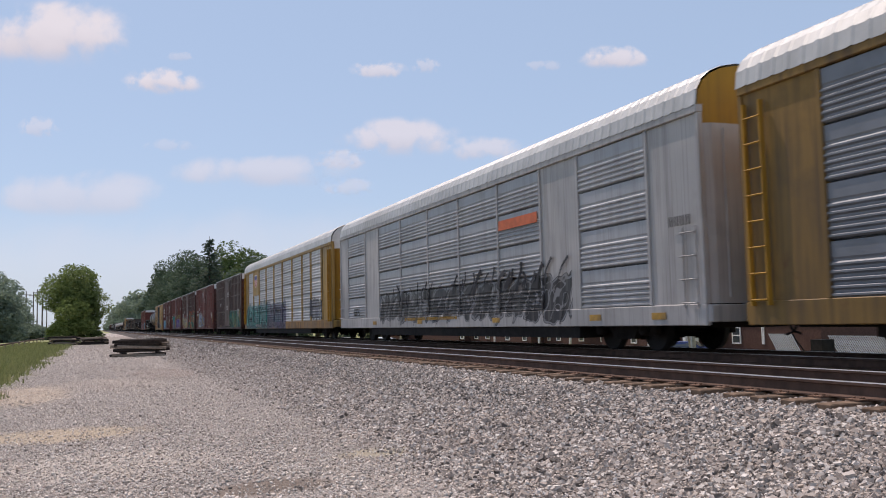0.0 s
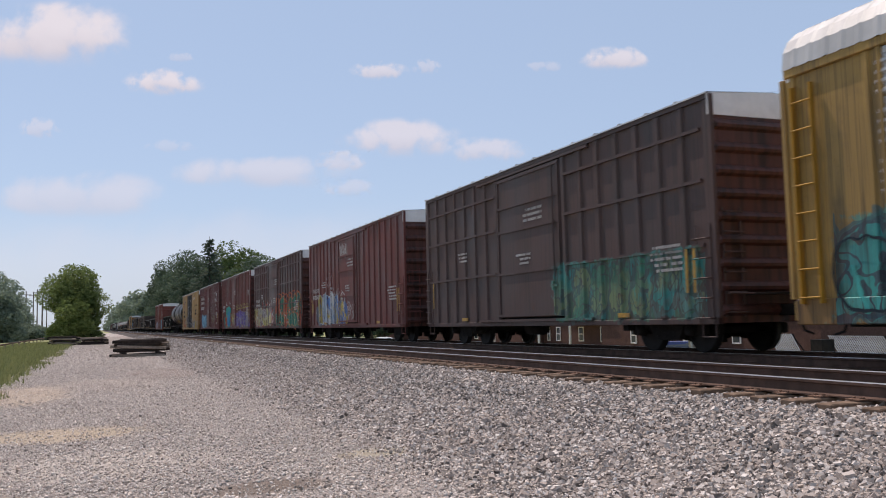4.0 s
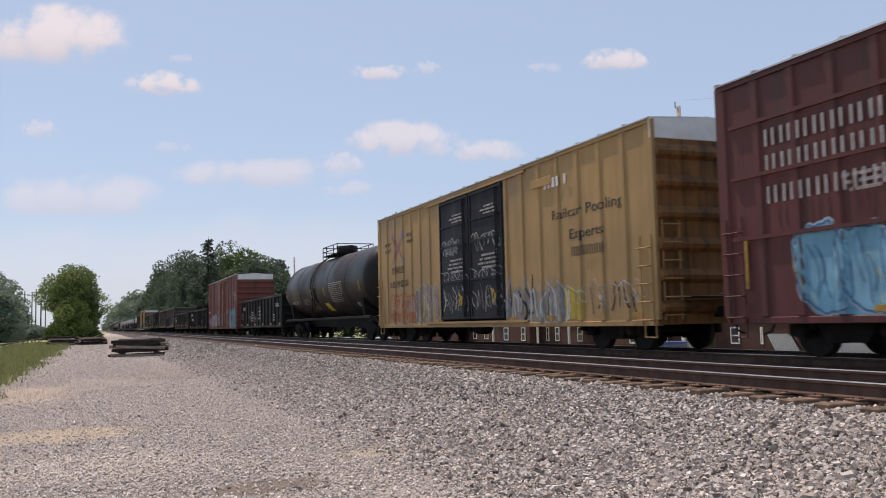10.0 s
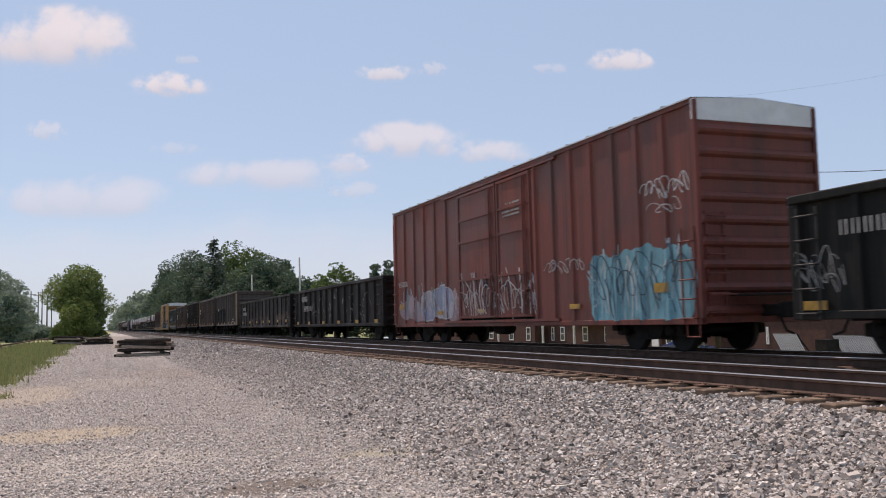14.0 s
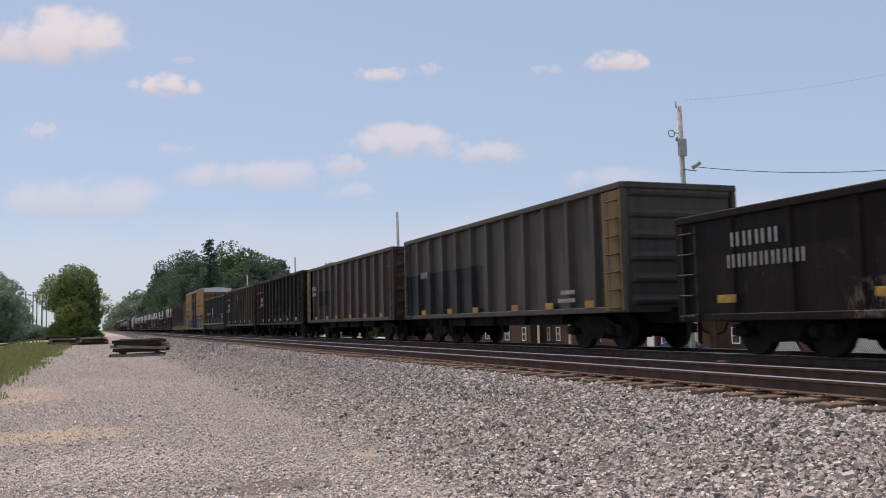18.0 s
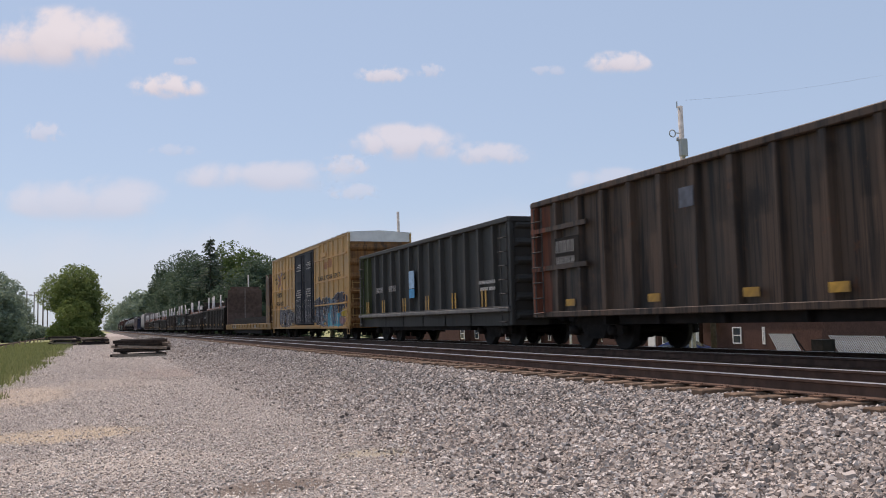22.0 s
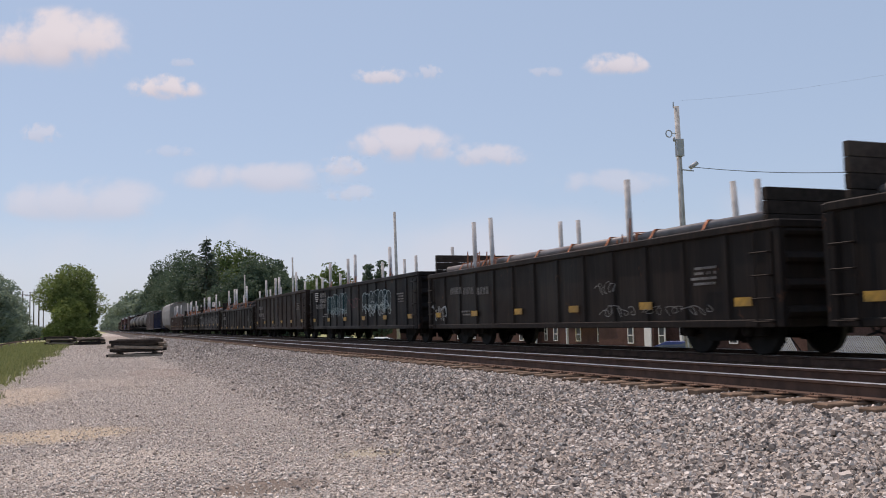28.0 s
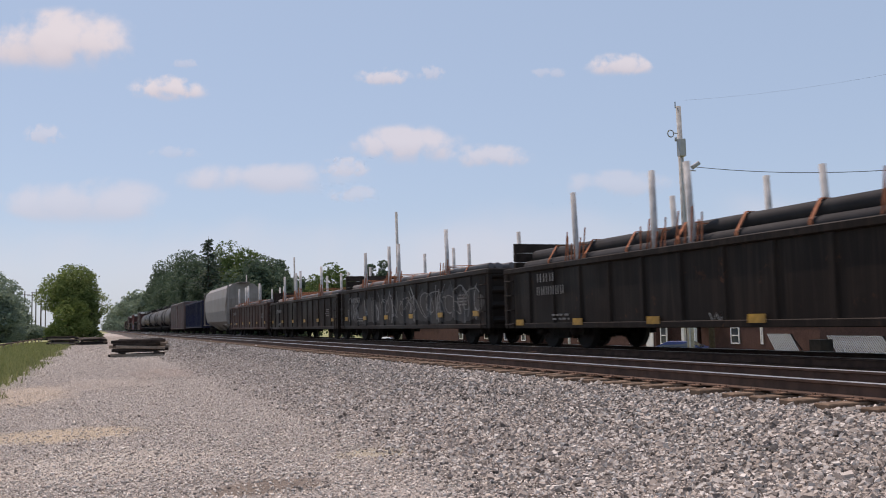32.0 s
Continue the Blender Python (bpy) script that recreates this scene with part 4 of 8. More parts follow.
def pipe_load(front, rear, label, z, y_in=0.6, n=7, r=0.16, layers=1, mat=None, boards=True):
    """Long pipes that lie in an open car; it travels with the car under it."""
    load, L = car_base("pipe_load", front, rear, label, "pipe load", "loads on the train")
    h = L / 2 - y_in
    me = shared(("pipe", round(h, 2), r, (mat or M_PIPE).name), lambda bm: rod(bm, (0, -h, 0), (0, h, 0), r, 12), mat or M_PIPE)
    rr = random.Random(int(front))
    for k in range(layers):
        m = n - (k % 2)
        for i in range(m):
            piece("pipe", me, load, pose((i - (m - 1) / 2) * 2 * r * 1.02, rr.uniform(-0.35, 0.35), z + r + k * r * 1.74))
    ny = max(2, round(L / 2.2))
    for i in range(ny):
        y = -h * 0.8 + 1.6 * h * i / (ny - 1)
        w, t = n * r * 1.04, z + 2 * r + (layers - 1) * r * 1.74
        bm = bmesh.new()
        u = w - (layers - 1) * r - r * 0.5
        for p, q in zip(((-w, z), (-w, z + r * 1.5), (-u, t), (u, t), (w, z + r * 1.5)), ((-w, z + r * 1.5), (-u, t), (u, t), (w, z + r * 1.5), (w, z))):
            sweep(bm, ((p[0], p[1]), (q[0], q[1]), (q[0], q[1] + 0.02), (p[0], p[1] + 0.02)) if p[0] != q[0] else ((p[0], p[1]), (q[0], q[1]), (q[0] * 1.015, q[1]), (p[0] * 1.015, p[1])), y - 0.04, y + 0.04)
        part("strap", bm, M_BAND, load, "rusty orange strap")
    return load


def stakes(front, rear, label, near, far, z0, top, seed, bar=True):
    """Pale posts that stand inside an open car's sides with rusty tie wires; near and far: places along the two sides."""
    load, L = car_base("stake_row", front, rear, label, "stakes", "loads on the train")
    r = random.Random(seed)
    for s, ys in ((-1, near), (1, far)):
        for y in ys:
            bm = bmesh.new()
            lean, k = r.uniform(0.02, 0.2), top + r.uniform(-0.05, 0.05) - (0.07 if s > 0 else 0)
            rod(bm, (s * 1.3, y - lean, z0), (s * 1.3, y, k), 0.078, 8, 0.07)
            part("stake", bm, M_WOODSTAKE, load)
            if s < 0 and bar:
                bm = bmesh.new()
                for i in range(6):
                    a = y - 0.45 + 0.16 * i + r.uniform(-0.04, 0.04)
                    rod(bm, (-1.40, a, z0 + 0.9), (-1.34, a + r.uniform(-0.1, 0.1), z0 + r.uniform(1.4, 1.85)), 0.018, 5)
                tagged(part("tie_wire", bm, M_BAND, load, "rusty orange tie wires"), kind="stuff")
    if bar:
        for y, q in zip(near, far):
            bm = bmesh.new()
            rod(bm, (-1.3, y, z0 + 1.52), (1.3, q, z0 + 1.6), 0.014)
            rod(bm, (-1.3, y - 0.3, z0 + 1.46), (1.3, q - 0.4, z0 + 1.52), 0.012)
            rod(bm, (1.3, q, z0 + 1.55), (1.3, q - 1.1, z0 + 1.62), 0.014)
            part("tie_wire", bm, M_BAND, load, "rusty orange tie wire")
    return load


def end_board(front, rear, at, z0, z1, label):
    """An upright timber bulkhead across the end of an open car."""
    ob, L = car_base("end_board", front, rear, label, "bulkhead", "loads on the train")
    k = round((z1 - z0) / 0.25)
    for i in range(k):
        a = z0 + (z1 - z0) * i / k
        boxes("plank", [(-1.4, 1.4, at - 0.06, at + 0.06, a, a + (z1 - z0) / k - 0.012)], M_TIMBER, ob, "", 0.006)
    boxes("brace", [(-0.7, -0.55, at + 0.06, at + 0.16, z0 - 0.9, z1), (0.55, 0.7, at + 0.06, at + 0.16, z0 - 0.9, z1)], M_TIMBER, ob)
    return ob

# ---- sprayed lettering, laid on the ribbed sides ----
SPRAYS = {}


def spray_paint(c):
    """Matt sprayed paint, uneven and a little dirty; one material for each colour."""
    k = tuple(round(v, 3) for v in c)
    if k not in SPRAYS:
        n = Nodes("sprayed paint", 0.75)
        n.b.inputs["Specular IOR Level"].default_value = 0.2
        col = n.mix(n.ramp(n.noise(1.7, 4.0), 0.3, 0.7), shade(c, 0.75), shade(c, 1.1))
        col = n.mix(n.ramp(n.noise((5.0, 5.0, 0.4), 5.0, (1, 2, 0)), 0.5, 0.75, 0, 0.5), col, (0.045, 0.034, 0.03))
        SPRAYS[k] = n.colour(col)
    return SPRAYS[k]


class Sprayed:
    """Graffiti on a car's near side: thin painted skins that follow its posts and doors. y runs from the leading end, so lettering reads towards -y."""

    def __init__(self, car, label, seed, name="graffiti"):
        self.car, self.label, self.name, self.r, self.seed, self.skins = car, label, name, random.Random(seed), seed, {}

    def x(self, y, z):
        posts, w, deep, doors = RELIEF[self.car.name]
        out = np.full(y.shape, -1.55 + deep)
        d = np.min(np.abs(y[:, None] - posts[None]), 1)
        out = np.where(d < w, -1.55 + deep * np.clip((d - w + 0.035) / 0.035, 0, 1), out)
        for a, b in doors:
            out = np.where((y > a) & (y < b), -1.552, out)
        return out

    def strip(self, a, b, colour, up):
        """A painted band between two rows of (y, z)."""
        v, f = self.skins.setdefault(tuple(colour), ([], []))
        rows = int(np.max(np.abs(a[:, 0] - b[:, 0])) / 0.06) + 1
        if rows > 1:
            for i in range(rows):
                self.strip_of(v, f, a + (b - a) * i / rows, a + (b - a) * (i + 1) / rows, up)
        else:
            self.strip_of(v, f, a, b, up)

    def strip_of(self, v, f, a, b, up):
        pts = np.concatenate((a, b))
        x = self.x(pts[:, 0], pts[:, 1]) - 0.005 - 0.0022 * up
        k, n = len(v), len(a)
        v += [(p, q, s) for p, (q, s) in zip(x.tolist(), pts.tolist())]
        f += [(k + i, k + i + 1, k + n + i + 1, k + n + i) for i in range(n - 1)]

    def line(self, path, w, colour, up=3):
        p = np.array(path, float)
        step = np.hypot(*np.diff(p, axis=0).T)
        s = np.concatenate(((0,), np.cumsum(step)))
        m = max(2, int(s[-1] / 0.055) + 1)
        u = np.linspace(0, s[-1], m)
        p = np.stack((np.interp(u, s, p[:, 0]), np.interp(u, s, p[:, 1])), 1)
        d = np.gradient(p, axis=0)
        d /= np.maximum(np.hypot(d[:, 0], d[:, 1]), 1e-6)[:, None]
        nrm = np.stack((-d[:, 1], d[:, 0]), 1) * (w / 2 * (0.8 + 0.2 * np.sin(u * 3 + self.seed)))[:, None]
        self.strip(p + nrm, p - nrm, colour, up)

    def wobble(self, n, amount, k=3.0):
        ph = [self.r.uniform(0, 6.28) for _ in range(4)]
        u = np.linspace(0, 1, n)
        return amount * (0.5 * np.sin(k * 2.1 * u + ph[0]) + 0.3 * np.sin(k * 5.3 * u + ph[1]) + 0.2 * np.sin(k * 11 * u + ph[2]))

    def haze(self, y1, y0, z0, z1, colour, up=0, rough=0.25):
        """A roughly sprayed ground with ragged upper and lower edges."""
        n = max(6, int((y1 - y0) / 0.06))
        y = np.linspace(y1, y0, n)
        edge = np.clip(np.minimum(np.linspace(0, 12, n), np.linspace(12, 0, n)), 0, 1) ** 0.5
        zm = (z0 + z1) / 2
        top = zm + (z1 - zm) * edge * (1 - rough + self.wobble(n, rough, (y1 - y0) * 1.3) + np.array([self.r.uniform(-0.1, 0.1) * rough for _ in range(n)]))
        low = zm - (zm - z0) * edge * (1 - rough * 0.4 + self.wobble(n, rough * 0.4, (y1 - y0)))
        self.strip(np.stack((y, top), 1), np.stack((y, low), 1), colour, up)

    def bubble(self, y1, y0, z0, z1, n, fills, edge, w=0.05, lean=0.15, halo=None, inner=2, square=3.0, hollow=False):
        """A row of swollen letters: fill in two tones, a rim, and strokes inside."""
        step = (y1 - y0) / n
        for i in range(n):
            yc, hw = y1 - step * (i + 0.5), step * self.r.uniform(0.56, 0.66)
            zt, zb = z1 - (z1 - z0) * self.r.uniform(0, 0.16), z0 + (z1 - z0) * self.r.uniform(0, 0.08)
            zc, hz = (zt + zb) / 2, (zt - zb) / 2
            m = max(10, int(2 * hw / 0.05))
            u = np.linspace(-1, 1, m)
            t = (1 - np.abs(u) ** square) ** (1 / square)
            top = zc + hz * t * (0.92 + self.wobble(m, 0.16))
            low = zc - hz * t * (0.95 + self.wobble(m, 0.10))
            def at(z, uu=u):
                return np.stack((yc - uu * hw + lean * (z - zc), z), 1)
            c1, c2 = self.r.choice(fills), self.r.choice(fills)
            base = (i % 2) * 0.8
            if halo:
                rim = np.concatenate((at(top), at(low)[::-1], at(top)[:1]))
                self.line(rim, w * 3.2, halo, base)
            if not hollow:
                cut = low + (top - low) * np.clip(self.r.uniform(0.3, 0.55) + self.wobble(m, 0.25), 0.05, 0.9)
                self.strip(at(top), at(cut), c1, 1 + base)
                self.strip(at(cut), at(low), c2, 1 + base)
                k0 = self.r.randrange(0, m // 2)
                k1 = min(m, k0 + m // 3)
                if k1 - k0 > 2:
                    mid = (cut + top) / 2 if self.r.random() < 0.5 else (cut + low) / 2
                    self.strip(at(mid + 0.1 * hz)[k0:k1], at(mid - 0.14 * hz)[k0:k1], self.r.choice(fills), 2 + base)
            self.line(np.concatenate((at(top), at(low)[::-1], at(top)[:1])), w, edge, 3 + base)
            for _ in range(inner):
                a, b = self.r.uniform(-0.7, 0.7), self.r.uniform(-0.35, 0.35)
                z = np.linspace(zb + hz * self.r.uniform(0.2, 0.7), zt - hz * self.r.uniform(0.15, 0.8), 9)
                y = yc - hw * (a + b * np.sin(np.linspace(0, 3.1, 9))) * 0.8 + lean * (z - zc)
                self.line(np.stack((y, z), 1), w * 0.9, edge, 3 + base)

    def arches(self, y1, y0, z0, z1, n, colour, w=0.05, fill=None):
        """Tall overlapping arches drawn as plain outlines, with a loose script across them."""
        step = (y1 - y0) / (n + 0.6)
        for i in range(n):
            yc, hw = y1 - step * (i + 0.8), step * self.r.uniform(0.6, 0.85)
            zt = z1 - (z1 - z0) * self.r.uniform(0, 0.14)
            u = np.linspace(0, math.pi, 16)
            arc = np.stack((yc + hw * np.cos(u), zt - hw * 0.8 + hw * 0.8 * np.sin(u)), 1)
            ends = [z0 + (z1 - z0) * self.r.uniform(0.0, 0.35) for _ in range(2)]
            if fill:
                m = arc[:, 1] * 0 + z0 + (z1 - z0) * 0.25
                self.strip(arc, np.stack((arc[:, 0], m), 1), fill, 0.5 * (i % 2))
            self.line(np.concatenate((((yc + hw * 1.05, ends[0]),), arc, ((yc - hw * 0.8, ends[1]),))), w, colour, 3 + 0.6 * (i % 2))
        self.scrawl(y1 - 0.2, y0 + 0.1, z0 + (z1 - z0) * 0.15, z0 + (z1 - z0) * 0.45, n * 2, colour, w * 0.8)

    def scrawl(self, y1, y0, z0, z1, loops, colour, w=0.03, lean=0.2):
        """Looped handwriting."""
        m = loops * 14
        u = np.linspace(0, 1, m)
        th = u * loops * 6.283
        a, b = self.wobble(m, 0.5, loops * 0.7), self.wobble(m, 1.0, loops * 0.9)
        zc, hz = (z0 + z1) / 2, (z1 - z0) / 2
        z = zc + hz * np.clip(np.sin(th + a * 2) * (0.65 + 0.5 * a) + 0.35 * b, -1, 1)
        y = y1 - (y1 - y0) * u + (y1 - y0) / loops * 0.55 * np.cos(th * 1.0 + b) + lean * (z - zc)
        k = 0
        while k < m - 6:
            e = min(m, k + self.r.randrange(16, 40))
            self.line(np.stack((y[k:e], z[k:e]), 1), w, colour, 5)
            k = e + (2 if self.r.random() < 0.6 else 0)

    def uprights(self, y1, y0, z0, z1, n, colours, w=0.06, lean=0.1):
        """Steep hurried strokes, hooked at the top, of uneven height."""
        for i in range(n):
            y = y1 - (y1 - y0) * (i + self.r.uniform(0.1, 0.9)) / n
            zb, zt = z0 + (z1 - z0) * self.r.uniform(0, 0.3), z1 - (z1 - z0) * self.r.uniform(0, 0.45)
            z = np.linspace(zb, zt, 10)
            bend, hook = self.r.uniform(-0.18, 0.18), self.r.uniform(-0.25, 0.3)
            yy = y + bend * np.sin(np.linspace(0, 3.1, 10)) + lean * (z - zb) + hook * np.clip(np.linspace(-2.2, 1, 10), 0, 1)
            self.line(np.stack((yy, z), 1), w * self.r.uniform(0.6, 1.5), self.r.choice(colours), 2 + (i % 4) * 0.7)

    def done(self):
        for colour, (v, f) in self.skins.items():
            me = bpy.data.meshes.new(self.name)
            me.from_pydata(v, [], f)
            me.materials.append(spray_paint(colour))
            tagged(piece(self.name, me, self.car, None, self.label), kind="stuff")


# ---- the cars, in the order in which they pass ----
BLACK = (0.02, 0.02, 0.022)
TEAL, PURPLE = (0.02, 0.30, 0.27), (0.13, 0.09, 0.32)
REDC, GREEN, GREY = (0.48, 0.07, 0.05), (0.05, 0.20, 0.12), (0.25, 0.25, 0.26)

P_YELLOW = paint("yellow car paint", (0.245, 0.145, 0.046), dirty=0.55, rust=0.5)
P_YELEND = paint("yellow end paint", (0.42, 0.215, 0.024), dirty=0.25, rust=0.25, seed=3)
P_SILVER = paint("pale grey car paint", (0.43, 0.41, 0.40), (0.18, 0.17, 0.16), 0.4, 0.08, 0.5, 0.15, 4,
                 ({"y": (-8.4, 7.3), "z": (0.70, 2.0), "c": (BLACK, (0.03, 0.03, 0.035), (0.024, 0.024, 0.028), BLACK), "o": (0.22, 0.22, 0.23), "n": 13, "t": 0.55, "k": 4.0, "warp": 0.8, "wear": 2, "bare": True, "lean": 0.5},))
P_SCREEN1 = paint("grey screen sheet", (0.37, 0.375, 0.39), (0.2, 0.19, 0.18), 0.3, 0.05, 0.45, 0.3, 5,
                  ({"y": (-8.4, 7.3), "z": (0.70, 2.0), "c": (BLACK, (0.03, 0.03, 0.035), (0.024, 0.024, 0.028), BLACK), "o": (0.22, 0.22, 0.23), "n": 13, "t": 0.55, "k": 4.0, "warp": 0.8, "wear": 2, "bare": True, "lean": 0.5},))
A2_ART = ({"y": (3.6, 12.9), "z": (0.57, 2.25), "c": (TEAL, (0.03, 0.36, 0.33), (0.02, 0.24, 0.24), TEAL), "o": (0.04, 0.06, 0.09), "h": (0.05, 0.12, 0.13), "n": 8, "wear": 2, "a": 0.8},
          {"y": (-2.2, 4.2), "z": (0.57, 2.2), "c": ((0.07, 0.05, 0.16), (0.04, 0.04, 0.09), (0.02, 0.14, 0.17), (0.20, 0.12, 0.13), BLACK), "o": (0.12, 0.12, 0.18), "h": (0.04, 0.035, 0.065), "wear": 2, "a": 0.85},
          {"y": (-11.6, -8.6), "z": (1.0, 2.2), "c": (GREY, (0.10, 0.10, 0.14), (0.2, 0.2, 0.24)), "o": BLACK, "bare": True})
P_SCREEN2 = paint("silver screen sheet", (0.52, 0.515, 0.52), (0.2, 0.19, 0.18), 0.25, 0.05, 0.45, 0.3, 6, A2_ART)
P_FRAME2 = paint("yellow carrier frame", (0.38, 0.235, 0.075), dirty=0.5, rust=0.3, seed=7, art=A2_ART)

P_SILL2 = paint("rusty carrier sill", (0.27, 0.15, 0.055), (0.045, 0.032, 0.026), 0.85, 0.5, seed=2, art=A2_ART)

autorack(-14.5, 12.7, "yellow autorack with silver louvred side panels", P_YELLOW, M_GALV, P_YELEND,
         (0.05, 2.0, 4.5, 6.9, 9.4, 12.2, 15.0, 17.8, 20.6, 23.2, 25.3, 27.15), 4, 0.35, (0, 10))
ar1 = autorack(13.85, 40.9, "pale grey autorack with black graffiti along its side", P_SILVER, P_SCREEN1, P_SILVER,
               (0.05, 1.8, 4.7, 6.65, 9.3, 12.3, 15.15, 18.15, 20.95, 22.9, 25.7, 27.0), 4, 0.38, (0, 2, 8, 10), P_YELEND, 2.4)
boxes("stripe", [(-1.566, -1.558, -6.75, -4.35, 3.32, 3.60)], M_RED, ar1, "orange red painted band")
signs(ar1, -1.555, -13.15, 2.75, 0.75, 0.2, 4, M_MARKDARK)
marks(ar1, -1.556, -1.0, 0.92, 7.0, 0.2, 1, M_REFLECT, 3)
reflectors(ar1, -1.555, (-12.0, -9.5, -4.0, 2.5, 8.0), 0.76, 0.5, 0.14)
ar2 = autorack(42.5, 70.0, "yellow autorack with silver louvred panels and teal graffiti", P_FRAME2, P_SCREEN2, P_YELEND,
               (0.05, 2.2, 4.7, 6.9, 9.65, 12.6, 15.4, 18.25, 20.95, 23.4, 25.7, 27.45), 5, 0.2, (0, 10), sill_mat=P_SILL2, paired=True)
boxes("emblem_panel", [(-1.575, -1.545, 7.25, 9.60, 2.95, 4.68)], P_FRAME2, ar2, "yellow sheet with a shield")
bm = bmesh.new()
prof = [(7.95, 4.38), (8.25, 4.46), (8.42, 4.42), (8.59, 4.46), (8.9, 4.38), (8.92, 3.9), (8.82, 3.68), (8.42, 3.52), (8.02, 3.68), (7.93, 3.9)]
f = [bm.verts.new((-1.582, y, z)) for y, z in prof]
bm.faces.new(f)
g = bmesh.ops.extrude_face_region(bm, geom=bm.faces[:])
bmesh.ops.translate(bm, verts=[v for v in g["geom"] if isinstance(v, bmesh.types.BMVert)], vec=(0.008, 0, 0))
part("shield", bm, M_WHITE, ar2, "white shield with red stripes and blue top")
boxes("shield_band", [(-1.588, -1.581, 7.96, 8.9, 4.08, 4.38)], plain("emblem blue", (0.06, 0.08, 0.25), 0.6), ar2)
boxes("shield_stripes", [(-1.588, -1.581, 8.02 + 0.17 * i, 8.10 + 0.17 * i, 3.62, 4.06) for i in range(5)], plain("emblem red", (0.40, 0.06, 0.05), 0.6), ar2)
signs(ar2, -1.556, 6.2, 0.90, 2.6, 0.2, 9, M_MARK)
for a in (ar1, ar2):
    marks(a, -1.556, 10.3, 1.4, 0.9, 0.35, 3, M_MARKDARK, 5)

for m in (P_SILVER, P_SCREEN1):
    bind(m, ar1)
for m in (P_SCREEN2, P_FRAME2, P_SILL2):
    bind(m, ar2)

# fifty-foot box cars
# Darker than the sides: end-wall shade is in the colour, with grime and rust.
P_ENDBROWN = paint("grimy shaded brown end paint", (0.105, 0.043, 0.036), (0.018, 0.015, 0.013), 0.75, 0.4, seed=8)
P_ENDYELLOW = paint("rusty shaded yellow end paint", (0.22, 0.10, 0.035), (0.035, 0.022, 0.015), 0.75, 0.5, seed=9)
P_B1 = paint("grey brown box car paint", (0.090, 0.056, 0.050), dirty=0.45, rust=0.5, seed=11,
             art=({"y": (-7.4, -1.4), "z": (0.7, 2.1), "c": (TEAL, GREEN, (0.10, 0.22, 0.20), (0.20, 0.25, 0.12)), "o": (0.08, 0.10, 0.09), "a": 0.7},))
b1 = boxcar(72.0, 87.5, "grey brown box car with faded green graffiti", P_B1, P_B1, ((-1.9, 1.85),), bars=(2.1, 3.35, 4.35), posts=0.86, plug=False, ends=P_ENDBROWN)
P_B2 = paint("red brown box car paint", (0.150, 0.045, 0.038), dirty=0.42, rust=0.3, seed=12)
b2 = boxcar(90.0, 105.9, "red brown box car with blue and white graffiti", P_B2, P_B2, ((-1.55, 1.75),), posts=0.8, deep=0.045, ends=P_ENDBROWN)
P_B3 = paint("dark brown box car paint", (0.098, 0.050, 0.045), dirty=0.4, rust=0.4, seed=13)
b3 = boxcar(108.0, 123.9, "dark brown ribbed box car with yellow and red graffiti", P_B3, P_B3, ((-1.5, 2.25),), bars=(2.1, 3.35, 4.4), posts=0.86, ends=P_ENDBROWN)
P_B4 = paint("red oxide box car paint", (0.150, 0.047, 0.040), dirty=0.42, rust=0.35, seed=14)
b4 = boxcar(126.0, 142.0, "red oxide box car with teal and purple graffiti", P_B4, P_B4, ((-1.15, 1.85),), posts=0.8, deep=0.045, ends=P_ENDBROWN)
P_CN = paint("maroon box car paint", (0.128, 0.040, 0.037), dirty=0.36, rust=0.25, seed=15)
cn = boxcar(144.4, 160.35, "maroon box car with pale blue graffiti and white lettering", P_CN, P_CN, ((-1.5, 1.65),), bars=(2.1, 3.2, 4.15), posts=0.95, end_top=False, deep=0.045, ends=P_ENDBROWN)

for m, c in ((P_B1, b1), (P_B2, b2), (P_B3, b3), (P_B4, b4), (P_CN, cn)):
    bind(m, c)

# the white band emblem of the maroon car: one bent band
a = Sprayed(cn, "white bent band emblem", 5, "emblem")
u = [radians(90 - 18 * i) for i in range(11)]
a.line([(-5.72, 4.14), (-5.4, 4.14)] + [(-5.4 + 0.33 * math.cos(t), 3.79 + 0.35 * math.sin(t)) for t in u] + [(-5.68, 3.44), (-5.80, 3.56), (-5.80, 4.02), (-5.92, 4.14), (-6.05, 4.10), (-6.48, 3.48), (-6.62, 3.44), (-6.72, 3.56), (-6.72, 4.2)], 0.165, (0.50, 0.48, 0.46))
a.done()
signs(cn, -1.555, -6.75, 3.35, 1.7, 0.2, 8, M_MARK)
marks(cn, -1.556, -2.6, 2.75, 1.1, 0.55, 3, M_CHALK, 47)
marks(cn, -1.556, -1.0, 2.2, 1.0, 0.6, 4, M_CHALK, 48)
marks(cn, -1.556, -6.3, 3.0, 0.9, 0.3, 2, M_MARK, 49)
for z, k in ((3.95, 8), (3.5, 8), (2.95, 8)):
    signs(cn, -1.555, 3.9, z, 3.0, 0.3, k, M_MARK)

